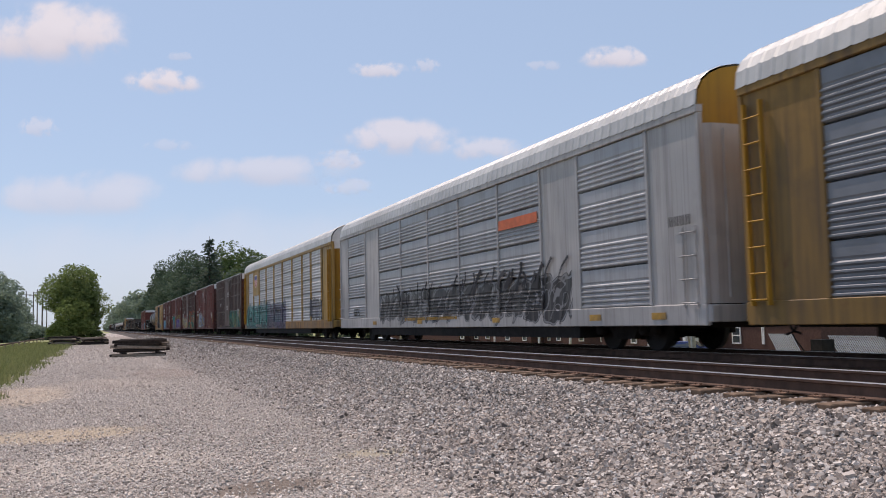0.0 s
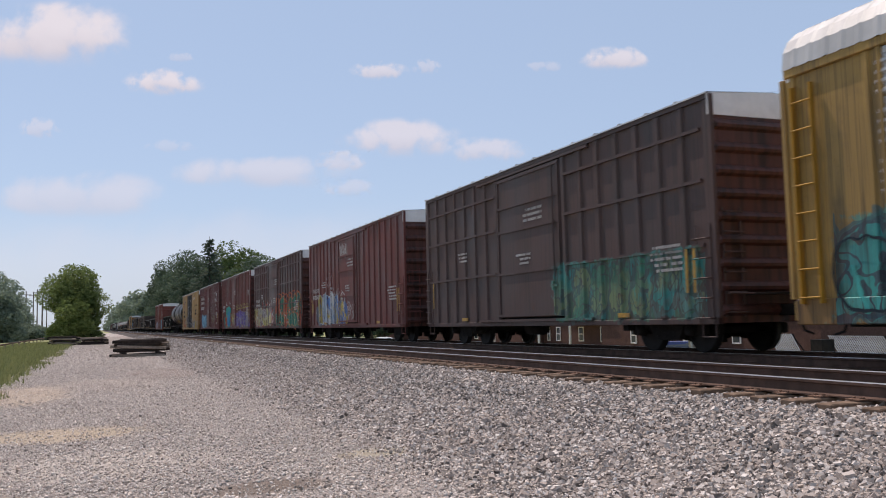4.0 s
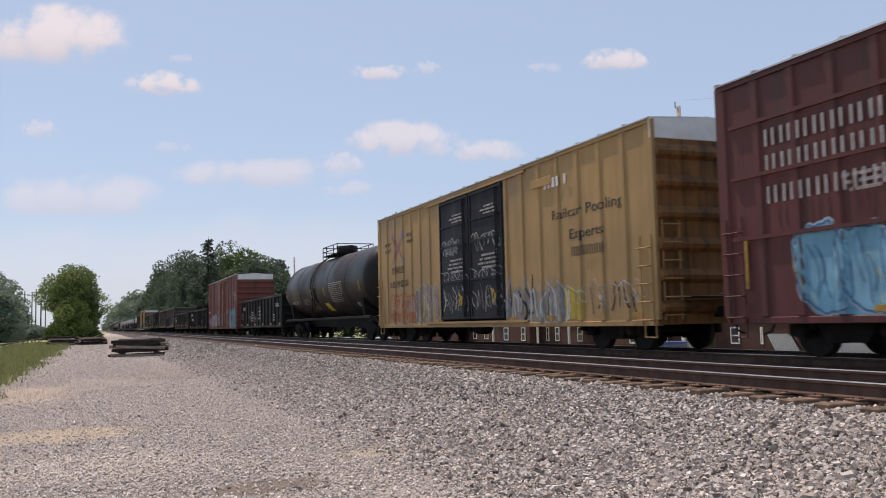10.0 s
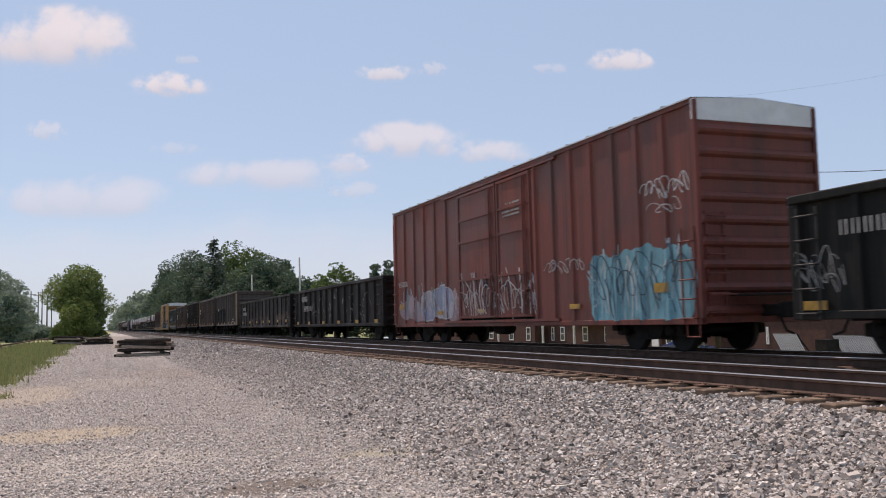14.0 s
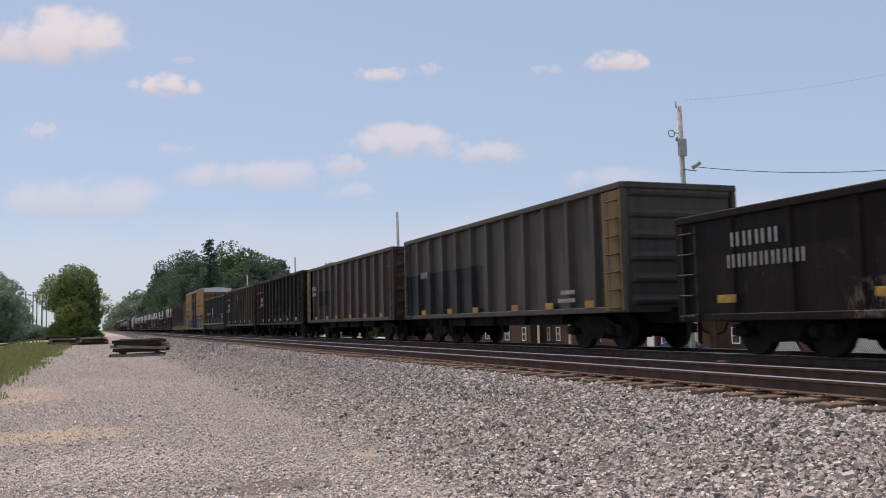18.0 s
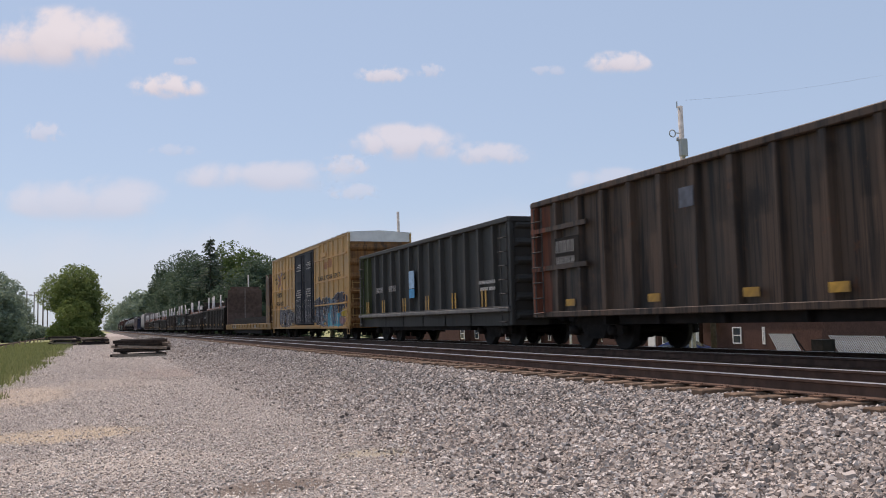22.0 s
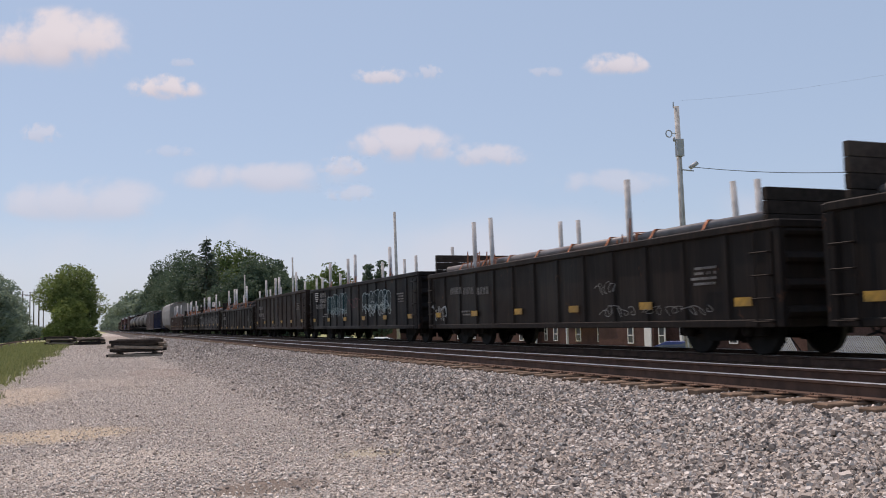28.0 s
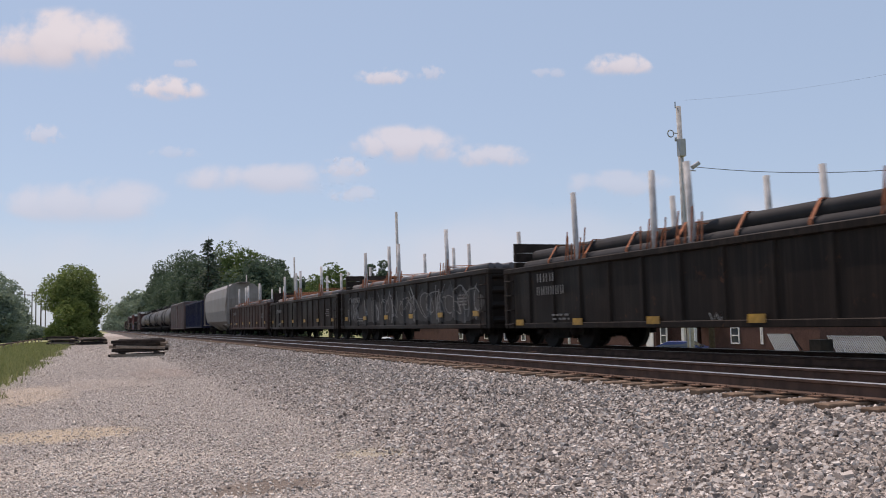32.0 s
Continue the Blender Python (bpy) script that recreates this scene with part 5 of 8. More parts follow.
# stencils on the box cars
for car, h, num in ((b1, 7.75, 0), (b2, 7.95, 7), (b3, 7.95, 6), (b4, 8.0, 4), (cn, 7.97, 0)):
    if num:
        signs(car, -1.556, h - 2.3, 2.62, 1.5, 0.22, 5, M_MARK)
        signs(car, -1.556, h - 2.3, 2.28, 1.5, 0.22, num, M_MARK)
    marks(car, -1.556, -0.9, 3.75, 1.3, 0.42, 3, M_MARK, 21 + num)
    marks(car, -1.556, -h + 1.0, 2.2, 1.1, 0.6, 5, M_MARK, 22 + num)
    marks(car, -1.556, -0.2, 2.55, 0.9, 0.35, 3, M_MARK, 23 + num)
    marks(car, -1.556, h - 3.6, 2.9, 0.8, 0.35, 3, M_MARK, 24 + num)
    reflectors(car, -1.556, (-h + 0.62, -h + 0.86, h - 0.62), 1.65, 0.075, 0.9)
    reflectors(car, -1.556, (-4.6, 4.4), 0.80, 0.45, 0.1)

# sprayed strokes on the grey autorack
a = Sprayed(ar1, "black graffiti strokes with pale outlines", 60)
for y1_, y0_, n in ((-0.6, -2.6, 5), (-3.0, -7.8, 11)):
    a.uprights(y1_, y0_, 1.5, 2.35, n, ((0.035, 0.035, 0.04), (0.06, 0.06, 0.065)), 0.17, -0.7)
a.uprights(7.2, 1.0, 1.3, 2.2, 12, ((0.03, 0.03, 0.035), (0.10, 0.10, 0.105)), 0.13, 0.05)
a.uprights(7.0, -8.0, 0.6, 1.8, 34, ((0.03, 0.03, 0.035), (0.03, 0.03, 0.035), (0.26, 0.26, 0.27)), 0.05, -0.3)
a.done()

# outlines of the lettering on the yellow autorack
a = Sprayed(ar2, "dark outlined teal and purple graffiti", 59)
a.bubble(12.8, 3.8, 0.62, 2.15, 7, (TEAL,), (0.02, 0.035, 0.045), 0.06, 0.1, None, 3, 2.6, True)
a.uprights(12.4, 4.2, 0.7, 2.0, 16, ((0.02, 0.035, 0.045), (0.05, 0.42, 0.38)), 0.05, 0.15)
a.bubble(3.8, -2.2, 0.62, 2.2, 4, (PURPLE,), (0.025, 0.025, 0.05), 0.06, 0.1, None, 3, 2.4, True)
a.uprights(3.6, -2.0, 0.7, 2.0, 14, ((0.025, 0.025, 0.05), (0.10, 0.09, 0.24), (0.24, 0.26, 0.32)), 0.06, 0.2)
a.done()

# sprayed pieces on the box cars
ASH, CREAM, INK, SKY = (0.50, 0.50, 0.49), (0.52, 0.47, 0.24), (0.03, 0.03, 0.04), (0.14, 0.36, 0.50)
a = Sprayed(b2, "pale blue, white and yellow graffiti", 61)
a.haze(6.5, 0.2, 0.62, 2.1, (0.16, 0.18, 0.21))
a.bubble(6.0, 1.6, 0.62, 2.45, 5, ((0.30, 0.38, 0.45), (0.10, 0.20, 0.42), (0.45, 0.46, 0.46), (0.30, 0.38, 0.45), (0.42, 0.33, 0.08)), (0.46, 0.50, 0.52), 0.05)
a.bubble(1.9, 0.2, 0.65, 1.85, 3, ((0.06, 0.13, 0.33), (0.07, 0.15, 0.36), (0.42, 0.31, 0.05)), (0.20, 0.17, 0.17), 0.03)
a.uprights(6.2, 0.4, 0.65, 2.2, 44, (ASH, (0.10, 0.17, 0.36), (0.20, 0.12, 0.11), (0.42, 0.34, 0.09), (0.34, 0.38, 0.42)), 0.05, 0.25)
a.uprights(3.4, 0.6, 1.7, 2.6, 14, (ASH, (0.36, 0.36, 0.36)), 0.05, 0.5)
a.scrawl(0.2, -1.2, 0.8, 1.9, 6, ASH, 0.035)
a.scrawl(1.4, 0.1, 3.85, 4.65, 9, ASH, 0.035)
a.scrawl(1.2, 0.3, 3.75, 4.35, 6, ASH, 0.03)
a.scrawl(4.2, 3.0, 2.5, 3.3, 4, (0.36, 0.30, 0.29), 0.025)
a.done()
reflectors(b2, -1.556, (7.02, 7.28), 1.6, 0.09, 0.5)
a = Sprayed(b3, "yellow and white graffiti with red flames", 62)
a.haze(8.0, 0.5, 0.62, 1.7, (0.34, 0.08, 0.05))
a.uprights(7.6, 0.9, 1.6, 2.65, 26, (REDC, (0.36, 0.10, 0.07), ASH), 0.07, 0.1)
a.bubble(7.8, 1.3, 0.64, 2.15, 6, (CREAM, (0.46, 0.40, 0.14), (0.50, 0.46, 0.34), CREAM, (0.28, 0.25, 0.27)), (0.50, 0.47, 0.42), 0.05, 0.1)
a.uprights(1.5, 0.6, 0.7, 2.1, 7, (REDC, ASH), 0.06, -0.2)
a.done()
a = Sprayed(b3, "tall red and green graffiti", 63)
a.haze(-0.6, -7.8, 0.6, 2.0, (0.05, 0.16, 0.12))
a.bubble(-0.3, -7.9, 0.58, 2.72, 6, ((0.05, 0.20, 0.15), (0.05, 0.24, 0.19), (0.42, 0.09, 0.05), (0.05, 0.17, 0.12)), (0.46, 0.30, 0.14), 0.045, 0.0, (0.42, 0.08, 0.05), 2, 2.2)
a.arches(-0.5, -7.7, 1.1, 2.85, 6, (0.45, 0.12, 0.06), 0.09)
a.uprights(-0.7, -7.5, 0.7, 1.9, 16, (CREAM, (0.42, 0.45, 0.42), (0.05, 0.24, 0.19)), 0.045, 0.3)
a.done()
a = Sprayed(b4, "teal, red and blue graffiti", 64)
a.haze(6.6, 1.6, 0.6, 1.8, (0.03, 0.24, 0.22))
a.haze(5.4, 1.9, 1.5, 2.6, (0.03, 0.30, 0.26), 0.6)
a.bubble(5.7, 4.3, 0.62, 2.0, 1, ((0.45, 0.10, 0.05), (0.40, 0.08, 0.05)), (0.05, 0.30, 0.28), 0.06, 0.0, None, 1, 2.2)
a.bubble(4.5, 2.6, 0.62, 2.35, 1, ((0.03, 0.20, 0.42), (0.04, 0.28, 0.45)), (0.06, 0.34, 0.33), 0.08, 0.0, None, 1, 2.2)
a.bubble(2.75, 1.6, 0.62, 2.1, 1, ((0.45, 0.10, 0.05), (0.42, 0.12, 0.06)), (0.05, 0.26, 0.24), 0.06, 0.15, None, 2)
a.scrawl(6.5, 5.6, 0.7, 1.7, 4, (0.04, 0.32, 0.28), 0.05)
a.done()
a = Sprayed(b4, "purple graffiti with yellow outlines", 65)
a.haze(1.2, -7.8, 0.6, 1.75, (0.20, 0.17, 0.14))
a.scrawl(1.7, -0.5, 0.9, 1.95, 9, (0.42, 0.38, 0.14), 0.05)
a.bubble(-0.1, -7.7, 0.62, 2.12, 8, (PURPLE, (0.17, 0.13, 0.40), (0.12, 0.09, 0.28), (0.15, 0.11, 0.36), (0.24, 0.21, 0.26)), (0.36, 0.34, 0.33), 0.045, 0.45, None, 3)
a.uprights(-0.3, -7.4, 0.7, 1.9, 14, ((0.30, 0.28, 0.36), INK, (0.30, 0.27, 0.18)), 0.06, 0.7)
a.line([(-0.9, 2.12), (-2.6, 2.24), (-4.5, 2.2), (-7.4, 2.3)], 0.06, (0.40, 0.34, 0.10), 5)
a.scrawl(-0.9, -7.6, 2.15, 2.6, 22, (0.40, 0.35, 0.14), 0.03)
a.scrawl(-6.9, -7.7, 3.05, 3.65, 6, (0.44, 0.42, 0.41), 0.03)
a.scrawl(2.9, 2.1, 2.5, 3.0, 5, (0.44, 0.42, 0.41), 0.03)
a.done()
a = Sprayed(cn, "pale blue graffiti and pale tags", 66)
a.haze(6.2, 1.4, 0.62, 2.1, SKY)
a.bubble(6.1, 1.6, 0.62, 2.25, 5, ((0.20, 0.44, 0.58), SKY, (0.24, 0.46, 0.56)), (0.07, 0.16, 0.30), 0.04, 0.2, (0.34, 0.46, 0.52), 3)
a.uprights(5.9, 2.0, 0.7, 1.9, 8, ((0.05, 0.14, 0.30), (0.45, 0.42, 0.15)), 0.04, 0.3)
a.scrawl(-1.9, -4.9, 1.1, 2.0, 12, (0.30, 0.26, 0.20), 0.025)
a.uprights(-2.0, -4.8, 1.0, 1.95, 24, ((0.32, 0.27, 0.11), (0.33, 0.30, 0.28), (0.26, 0.20, 0.10)), 0.03, 0.15)
a.scrawl(-5.3, -6.8, 1.35, 1.62, 9, (0.27, 0.21, 0.19), 0.02)
a.done()
for z in (2.6, 2.02, 1.2):
    marks(cn, -1.556, -6.95, z, 1.0, 0.2, 2, M_MARK, int(z * 10))

# long yellow box car with black doors
P_Y1 = paint("yellow box car paint", (0.40, 0.248, 0.107), (0.20, 0.12, 0.06), 0.18, rust=0.25, seed=16)
P_Y1DOOR = paint("black door paint", (0.025, 0.025, 0.03), (0.06, 0.055, 0.05), 0.3, 0.1, 0.55, 0, 17)
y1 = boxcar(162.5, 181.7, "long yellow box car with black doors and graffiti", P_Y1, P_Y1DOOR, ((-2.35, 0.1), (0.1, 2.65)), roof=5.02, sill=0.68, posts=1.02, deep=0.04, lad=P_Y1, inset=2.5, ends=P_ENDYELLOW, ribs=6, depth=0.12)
marks(y1, -1.556, -6.0, 4.35, 1.6, 0.5, 1, M_WHITE, 4)
lettering(y1, "Railcar Pooling", -5.15, 3.26, 0.25, 3.3, M_MARKDARK)
lettering(y1, "Experts", -6.0, 2.70, 0.25, 1.6, M_MARKDARK)
signs(y1, -1.556, -7.6, 2.5, 1.5, 0.24, 7, M_MARKDARK, "stencil")
P_Y2 = paint("ochre box car paint", (0.42, 0.25, 0.10), (0.24, 0.145, 0.06), 0.2, rust=0.2, seed=18)
P_Y2DOOR = paint("blue black door paint", (0.022, 0.024, 0.032), (0.06, 0.055, 0.05), 0.3, 0.1, 0.55, 0, 19)
y2 = boxcar(365.4, 384.4, "long ochre box car with blue black doors and graffiti", P_Y2, P_Y2DOOR, ((-2.5, -0.05), (-0.05, 2.35)), sill=0.66, posts=1.02, deep=0.05, bars=(1.75, 2.95, 4.1), lad=P_Y2, inset=2.5, ends=P_ENDYELLOW, ribs=6, depth=0.12)
lettering(y2, "RAILCAR POOLING EXPERTS", -3.5, 3.03, 0.23, 4.4, M_MARKDARK)
for m, c in ((P_Y1, y1), (P_Y1DOOR, y1), (P_Y2, y2), (P_Y2DOOR, y2)):
    bind(m, c)
for car, y0, z0, cols in ((y1, 6.45, 3.05, ((0.46, 0.17, 0.08), (0.25, 0.21, 0.24))), (y2, 6.35, 2.95, ((0.38, 0.17, 0.08), (0.20, 0.18, 0.24)))):
    a = Sprayed(car, "faded red and blue crossed bands", 3, "emblem")
    for p, q, up in (((0, 0), (1, 1), 0), ((1, 0), (0, 1), 1.5)):
        for w, c, k in ((0.32, 1, 0), (0.17, 0, 3)):
            cut = 0.0 if c else 0.16
            dy, dz = (q[0] - p[0]) * 1.42, 1.12
            a.line([(y0 + p[0] * 1.42 + dy * cut, z0 + dz * cut), (y0 + q[0] * 1.42 - dy * cut, z0 + dz - dz * cut)], w, cols[c], up + k)
    a.done()
    for word, y, z in (("next", y0 + 2.35, z0 + 0.72), ("load", y0 + 2.3, z0 + 0.46), ("any", y0 - 0.3, z0 + 0.92), ("road", y0 - 0.3, z0 + 0.66)):
        lettering(car, word, y, z, 0.19, 0.72, M_MARKDARK)
    signs(car, -1.556, y0 - 0.05, z0 - 0.15, 1.5, 0.27, 5, M_MARKDARK)
    signs(car, -1.556, y0 - 0.5, z0 - 0.7, 2.2, 0.25, 7, M_MARKDARK)
    for y in (-1.9, 0.6):
        marks(car, -1.566, y, 4.2, 1.25, 0.42, 4, M_MARK, 31)
        marks(car, -1.566, y, 2.75, 1.6, 0.5, 4, M_MARK, 32)
    reflectors(car, -1.556, (-8.9, -5.0, -2.8, 3.0, 6.0, 8.9), 0.80, 0.4, 0.1)
    each("placard_board", [(-1.585, -1.55, -5.3, -4.2, 4.2, 4.42)], P_Y2, car, "", 0.01)

# sprayed pieces on the long yellow cars
a = Sprayed(y1, "grey, red and white graffiti", 71)
a.haze(8.1, 2.8, 0.62, 1.5, (0.36, 0.25, 0.15))
a.arches(8.2, 5.2, 0.62, 1.9, 6, (0.45, 0.16, 0.08), 0.10)
a.bubble(7.9, 5.4, 0.62, 1.75, 5, ((0.40, 0.20, 0.11), (0.42, 0.32, 0.26), (0.45, 0.18, 0.08)), (0.44, 0.36, 0.28), 0.04, 0.1)
a.bubble(5.3, 2.9, 0.62, 2.2, 4, ((0.22, 0.18, 0.17), (0.30, 0.24, 0.21), (0.26, 0.20, 0.18)), (0.46, 0.38, 0.29), 0.05, 0.0, None, 2, 2.2)
a.uprights(7.8, 3.0, 0.65, 1.6, 16, ((0.48, 0.44, 0.38), (0.45, 0.34, 0.05)), 0.05)
a.haze(-2.3, -5.9, 0.62, 1.7, (0.25, 0.23, 0.20))
a.uprights(-2.3, -5.9, 0.62, 2.0, 34, (ASH, (0.34, 0.33, 0.32), INK, (0.30, 0.31, 0.33)), 0.07, 0.15)
a.haze(-5.7, -6.7, 0.64, 1.7, (0.42, 0.31, 0.06), 1)
a.scrawl(-6.0, -9.2, 1.0, 1.7, 9, (0.44, 0.42, 0.38), 0.035)
a.uprights(-7.0, -9.0, 0.8, 1.6, 10, ((0.40, 0.38, 0.35), INK), 0.04)
a.scrawl(2.3, 0.9, 3.05, 3.45, 7, ASH, 0.035)
a.scrawl(2.2, 1.1, 2.85, 3.2, 6, ASH, 0.035)
a.scrawl(-0.2, -2.1, 2.8, 3.5, 6, ASH, 0.03)
for y1_, y0_ in ((2.4, 0.3), (-0.1, -2.2)):
    a.uprights(y1_, y0_, 1.0, 1.9, 13, (ASH, (0.36, 0.36, 0.36)), 0.03, 0.1)
    a.scrawl(y1_, y0_, 1.95, 2.4, 7, ASH, 0.025)
    a.uprights(y0_ + 0.75, y0_ + 0.5, 1.2, 1.75, 2, ((0.46, 0.30, 0.03),), 0.08, 0.0)
a.done()
a = Sprayed(y2, "black, white and cyan graffiti", 72)
a.haze(7.0, 2.4, 0.60, 1.8, (0.10, 0.095, 0.095))
a.bubble(7.2, 5.0, 0.60, 2.1, 2, (INK, (0.07, 0.07, 0.09), (0.16, 0.17, 0.19)), (0.40, 0.40, 0.40), 0.035, 0.0, None, 4)
a.uprights(6.8, 2.4, 0.62, 2.1, 46, ((0.52, 0.52, 0.51), INK, (0.42, 0.42, 0.42), (0.08, 0.08, 0.11)), 0.05, 0.15)
a.scrawl(6.6, 2.6, 0.8, 1.9, 9, (0.40, 0.40, 0.40), 0.025)
a.haze(-2.4, -8.9, 0.60, 1.5, (0.10, 0.12, 0.14))
a.haze(-5.4, -7.9, 0.60, 1.35, (0.08, 0.34, 0.42), 0.6)
a.bubble(-2.5, -5.4, 0.60, 2.3, 2, ((0.035, 0.04, 0.05), (0.06, 0.065, 0.08), (0.09, 0.09, 0.12)), (0.42, 0.42, 0.42), 0.03, 0.0, None, 5, 2.3)
a.bubble(-5.2, -6.9, 0.62, 2.2, 2, ((0.06, 0.13, 0.20), (0.09, 0.13, 0.18), (0.08, 0.30, 0.38)), (0.24, 0.30, 0.33), 0.03, 0.1)
a.bubble(-6.5, -8.9, 1.25, 2.45, 1, (INK, (0.05, 0.05, 0.065)), (0.34, 0.34, 0.34), 0.035, -0.35, None, 3)
a.uprights(-2.7, -7.9, 0.65, 2.0, 44, ((0.50, 0.50, 0.50), (0.42, 0.43, 0.44), (0.10, 0.34, 0.42), (0.22, 0.17, 0.20)), 0.03, 0.25)
a.haze(-7.9, -9.0, 1.1, 1.55, (0.40, 0.28, 0.05), 1)
a.haze(-7.2, -8.8, 0.75, 1.15, (0.26, 0.16, 0.16), 1)
a.haze(-4.6, -6.3, 3.55, 4.05, (0.36, 0.17, 0.09), 0, 0.4)
a.scrawl(8.6, 8.0, 1.75, 2.2, 5, (0.10, 0.09, 0.08), 0.025)
for y1_, y0_ in ((2.2, 0.1), (-0.2, -2.4)):
    a.scrawl(y1_, y0_, 1.6, 2.3, 6, (0.36, 0.36, 0.37), 0.03)
    a.uprights(y1_, y0_, 0.9, 1.9, 12, ((0.36, 0.36, 0.38), (0.22, 0.22, 0.25)), 0.035)
    a.scrawl(y1_, y0_, 0.8, 1.4, 5, (0.30, 0.30, 0.32), 0.03)
a.done()

# tank car
P_OCHRE = paint("faded ochre paint", (0.20, 0.12, 0.04), dirty=0.5, rust=0.4, seed=34)
P_TANK = paint("black tank paint", (0.017, 0.014, 0.014), (0.032, 0.026, 0.023), 0.4, 0.2, 0.45, 0, 20)
P_TANK.node_tree.nodes["Principled BSDF"].inputs["Specular IOR Level"].default_value = 0.22
tk = tank_car(182.6, 201.5, "black tank car with yellow patches and a railed dome platform", P_TANK, 1.60, 2.74)
TR, TZ = 1.60, 2.74
on_shell(tk, TR, TZ, -1.15, -0.3, -54, -34, M_PATCH, "patch", "large yellow square")
on_shell(tk, TR, TZ, 1.2, 1.9, -50, -39, P_OCHRE, "patch", "faded yellow square")
on_shell(tk, TR, TZ, 0.66, 1.22, -31, -3, M_SOOT, "patch", "black square under the ladder")
for y in (8.02, 4.81, 1.76, -1.17, -4.56, -7.56):
    on_shell(tk, TR, TZ, y, y + 0.08, -20, -3, M_REFLECT, "stripe", "yellow reflective strip")
    on_shell(tk, TR, TZ, y + 0.2, y + 0.28, -20, -3, M_REFLECT, "stripe", "yellow reflective strip")
rk = random.Random(17)
for i in range(11):
    y = -2.1
    while y > -4.3 + 0.15 * (i % 3):
        c = rk.uniform(0.1, 0.3)
        on_shell(tk, TR, TZ, y - c, y, -3.4 * i, 1.3 - 3.4 * i, M_MARK, "stencil")
        y -= c + rk.uniform(0.06, 0.14)
for i in range(5):
    y = 4.0
    while y > 2.9:
        c = rk.uniform(0.1, 0.25)
        on_shell(tk, TR, TZ, y - c, y, -22 - 2.6 * i, -21 - 2.6 * i, M_MARK, "stencil")
        y -= c + 0.1
for i in range(9):
    for e in (0.0, 0.13):
        on_shell(tk, TR, TZ, 4.9 + 0.25 * i + e, 4.95 + 0.25 * i + e, -30, -23, M_MARK, "number_stroke")
for e in (0.0, 0.16, 0.3):
    on_shell(tk, TR, TZ, -6.4 + e, -6.32 + e, -48, -39, M_MARK, "number_stroke")

# gondolas and the red box car between them
P_G1 = paint("black green gondola paint", (0.016, 0.016, 0.015), dirty=0.3, rust=0.3, seed=21)
g1 = gondola(202.0, 218.3, "black green gondola with white stencils", P_G1, 2.72, spacing=1.25)
P_RB = paint("brick red box car paint", (0.19, 0.056, 0.043), dirty=0.42, rust=0.25, seed=22)
rb = boxcar(220.8, 239.9, "long brick red box car with pale blue and white graffiti", P_RB, P_RB, ((-2.5, -0.25), (-0.25, 2.75)), roof=5.12, posts=1.05, deep=0.05, inset=2.5)
signs(rb, -1.556, 7.9, 2.3, 1.1, 0.2, 5, M_MARK)
marks(rb, -1.566, -1.8, 4.1, 1.1, 0.45, 4, M_MARK, 41)
reflectors(rb, -1.556, (-8.3, 8.6), 1.35, 0.5, 0.2)
reflectors(rb, -1.556, (-4.7, 1.0, 4.5), 1.05, 0.5, 0.12)
P_G2 = paint("sooty gondola paint", (0.022, 0.018, 0.017), dirty=0.3, rust=0.3, seed=23,
             art=({"y": (-6.5, 5.3), "z": (0.8, 2.4), "c": ((0.28, 0.27, 0.26), (0.16, 0.13, 0.11), (0.2, 0.2, 0.2), (0.06, 0.05, 0.05)), "o": (0.34, 0.32, 0.30), "tag": True, "s": 0.8, "a": 0.7},))
g2 = gondola(241.5, 259.1, "sooty gondola with pale faded graffiti", P_G2, 2.72, spacing=1.3)
P_G3 = paint("rusty black gondola paint", (0.017, 0.0115, 0.010), (0.03, 0.025, 0.022), 0.4, 0.5, seed=24,
             art=({"y": (-10.0, -5.0), "z": (0.65, 1.6), "c": ((0.13, 0.07, 0.05), (0.32, 0.24, 0.20)), "o": (0.3, 0.24, 0.19), "scuff": True, "a": 0.8},
                  {"y": (1.5, 6.5), "z": (0.65, 1.35), "c": ((0.11, 0.06, 0.045), (0.28, 0.22, 0.19)), "o": (0.34, 0.28, 0.22), "scuff": True, "a": 0.7},
                  {"y": (-2.6, 1.2), "z": (0.65, 1.45), "c": ((0.12, 0.07, 0.05), (0.34, 0.27, 0.24)), "o": BLACK, "scuff": True, "a": 0.8}))
g3 = gondola(260.6, 281.15, "long rusty black gondola with yellow reflectors", P_G3, 2.70, spacing=1.45, deep=0.07)
for car, ys, z in ((g1, (-7.5, -4.55, -1.5, 1.65, 4.9, 7.7), 0.87), (g2, (7.9, 4.9, 1.6, -1.6, -4.9, -7.9), 0.85), (g3, (8.86, 5.26, 2.05, -0.8, -3.18, -6.26, -9.09), 1.05)):
    reflectors(car, -1.556, ys, z, 0.5, 0.15)
signs(g1, -1.556, -7.2, 2.2, 1.2, 0.24, 4, M_MARK)
signs(g1, -1.556, 6.0, 2.2, 1.2, 0.24, 5, M_MARK)
marks(g1, -1.556, -5.9, 1.5, 0.8, 0.5, 3, M_MARK, 44)
marks(g1, -1.556, -0.6, 2.1, 0.9, 1.0, 4, M_MARK, 45)
marks(g1, -1.556, 2.4, 1.8, 0.7, 0.8, 4, M_MARK, 46)
signs(g2, -1.556, 5.4, 2.35, 1.4, 0.3, 5, M_MARK)
signs(g2, -1.556, 4.2, 1.8, 2.2, 0.3, 6, M_MARK)
signs(g3, -1.556, 7.5, 2.25, 1.3, 0.26, 4, M_MARK)
signs(g3, -1.556, 6.9, 1.85, 2.0, 0.24, 7, M_MARK)

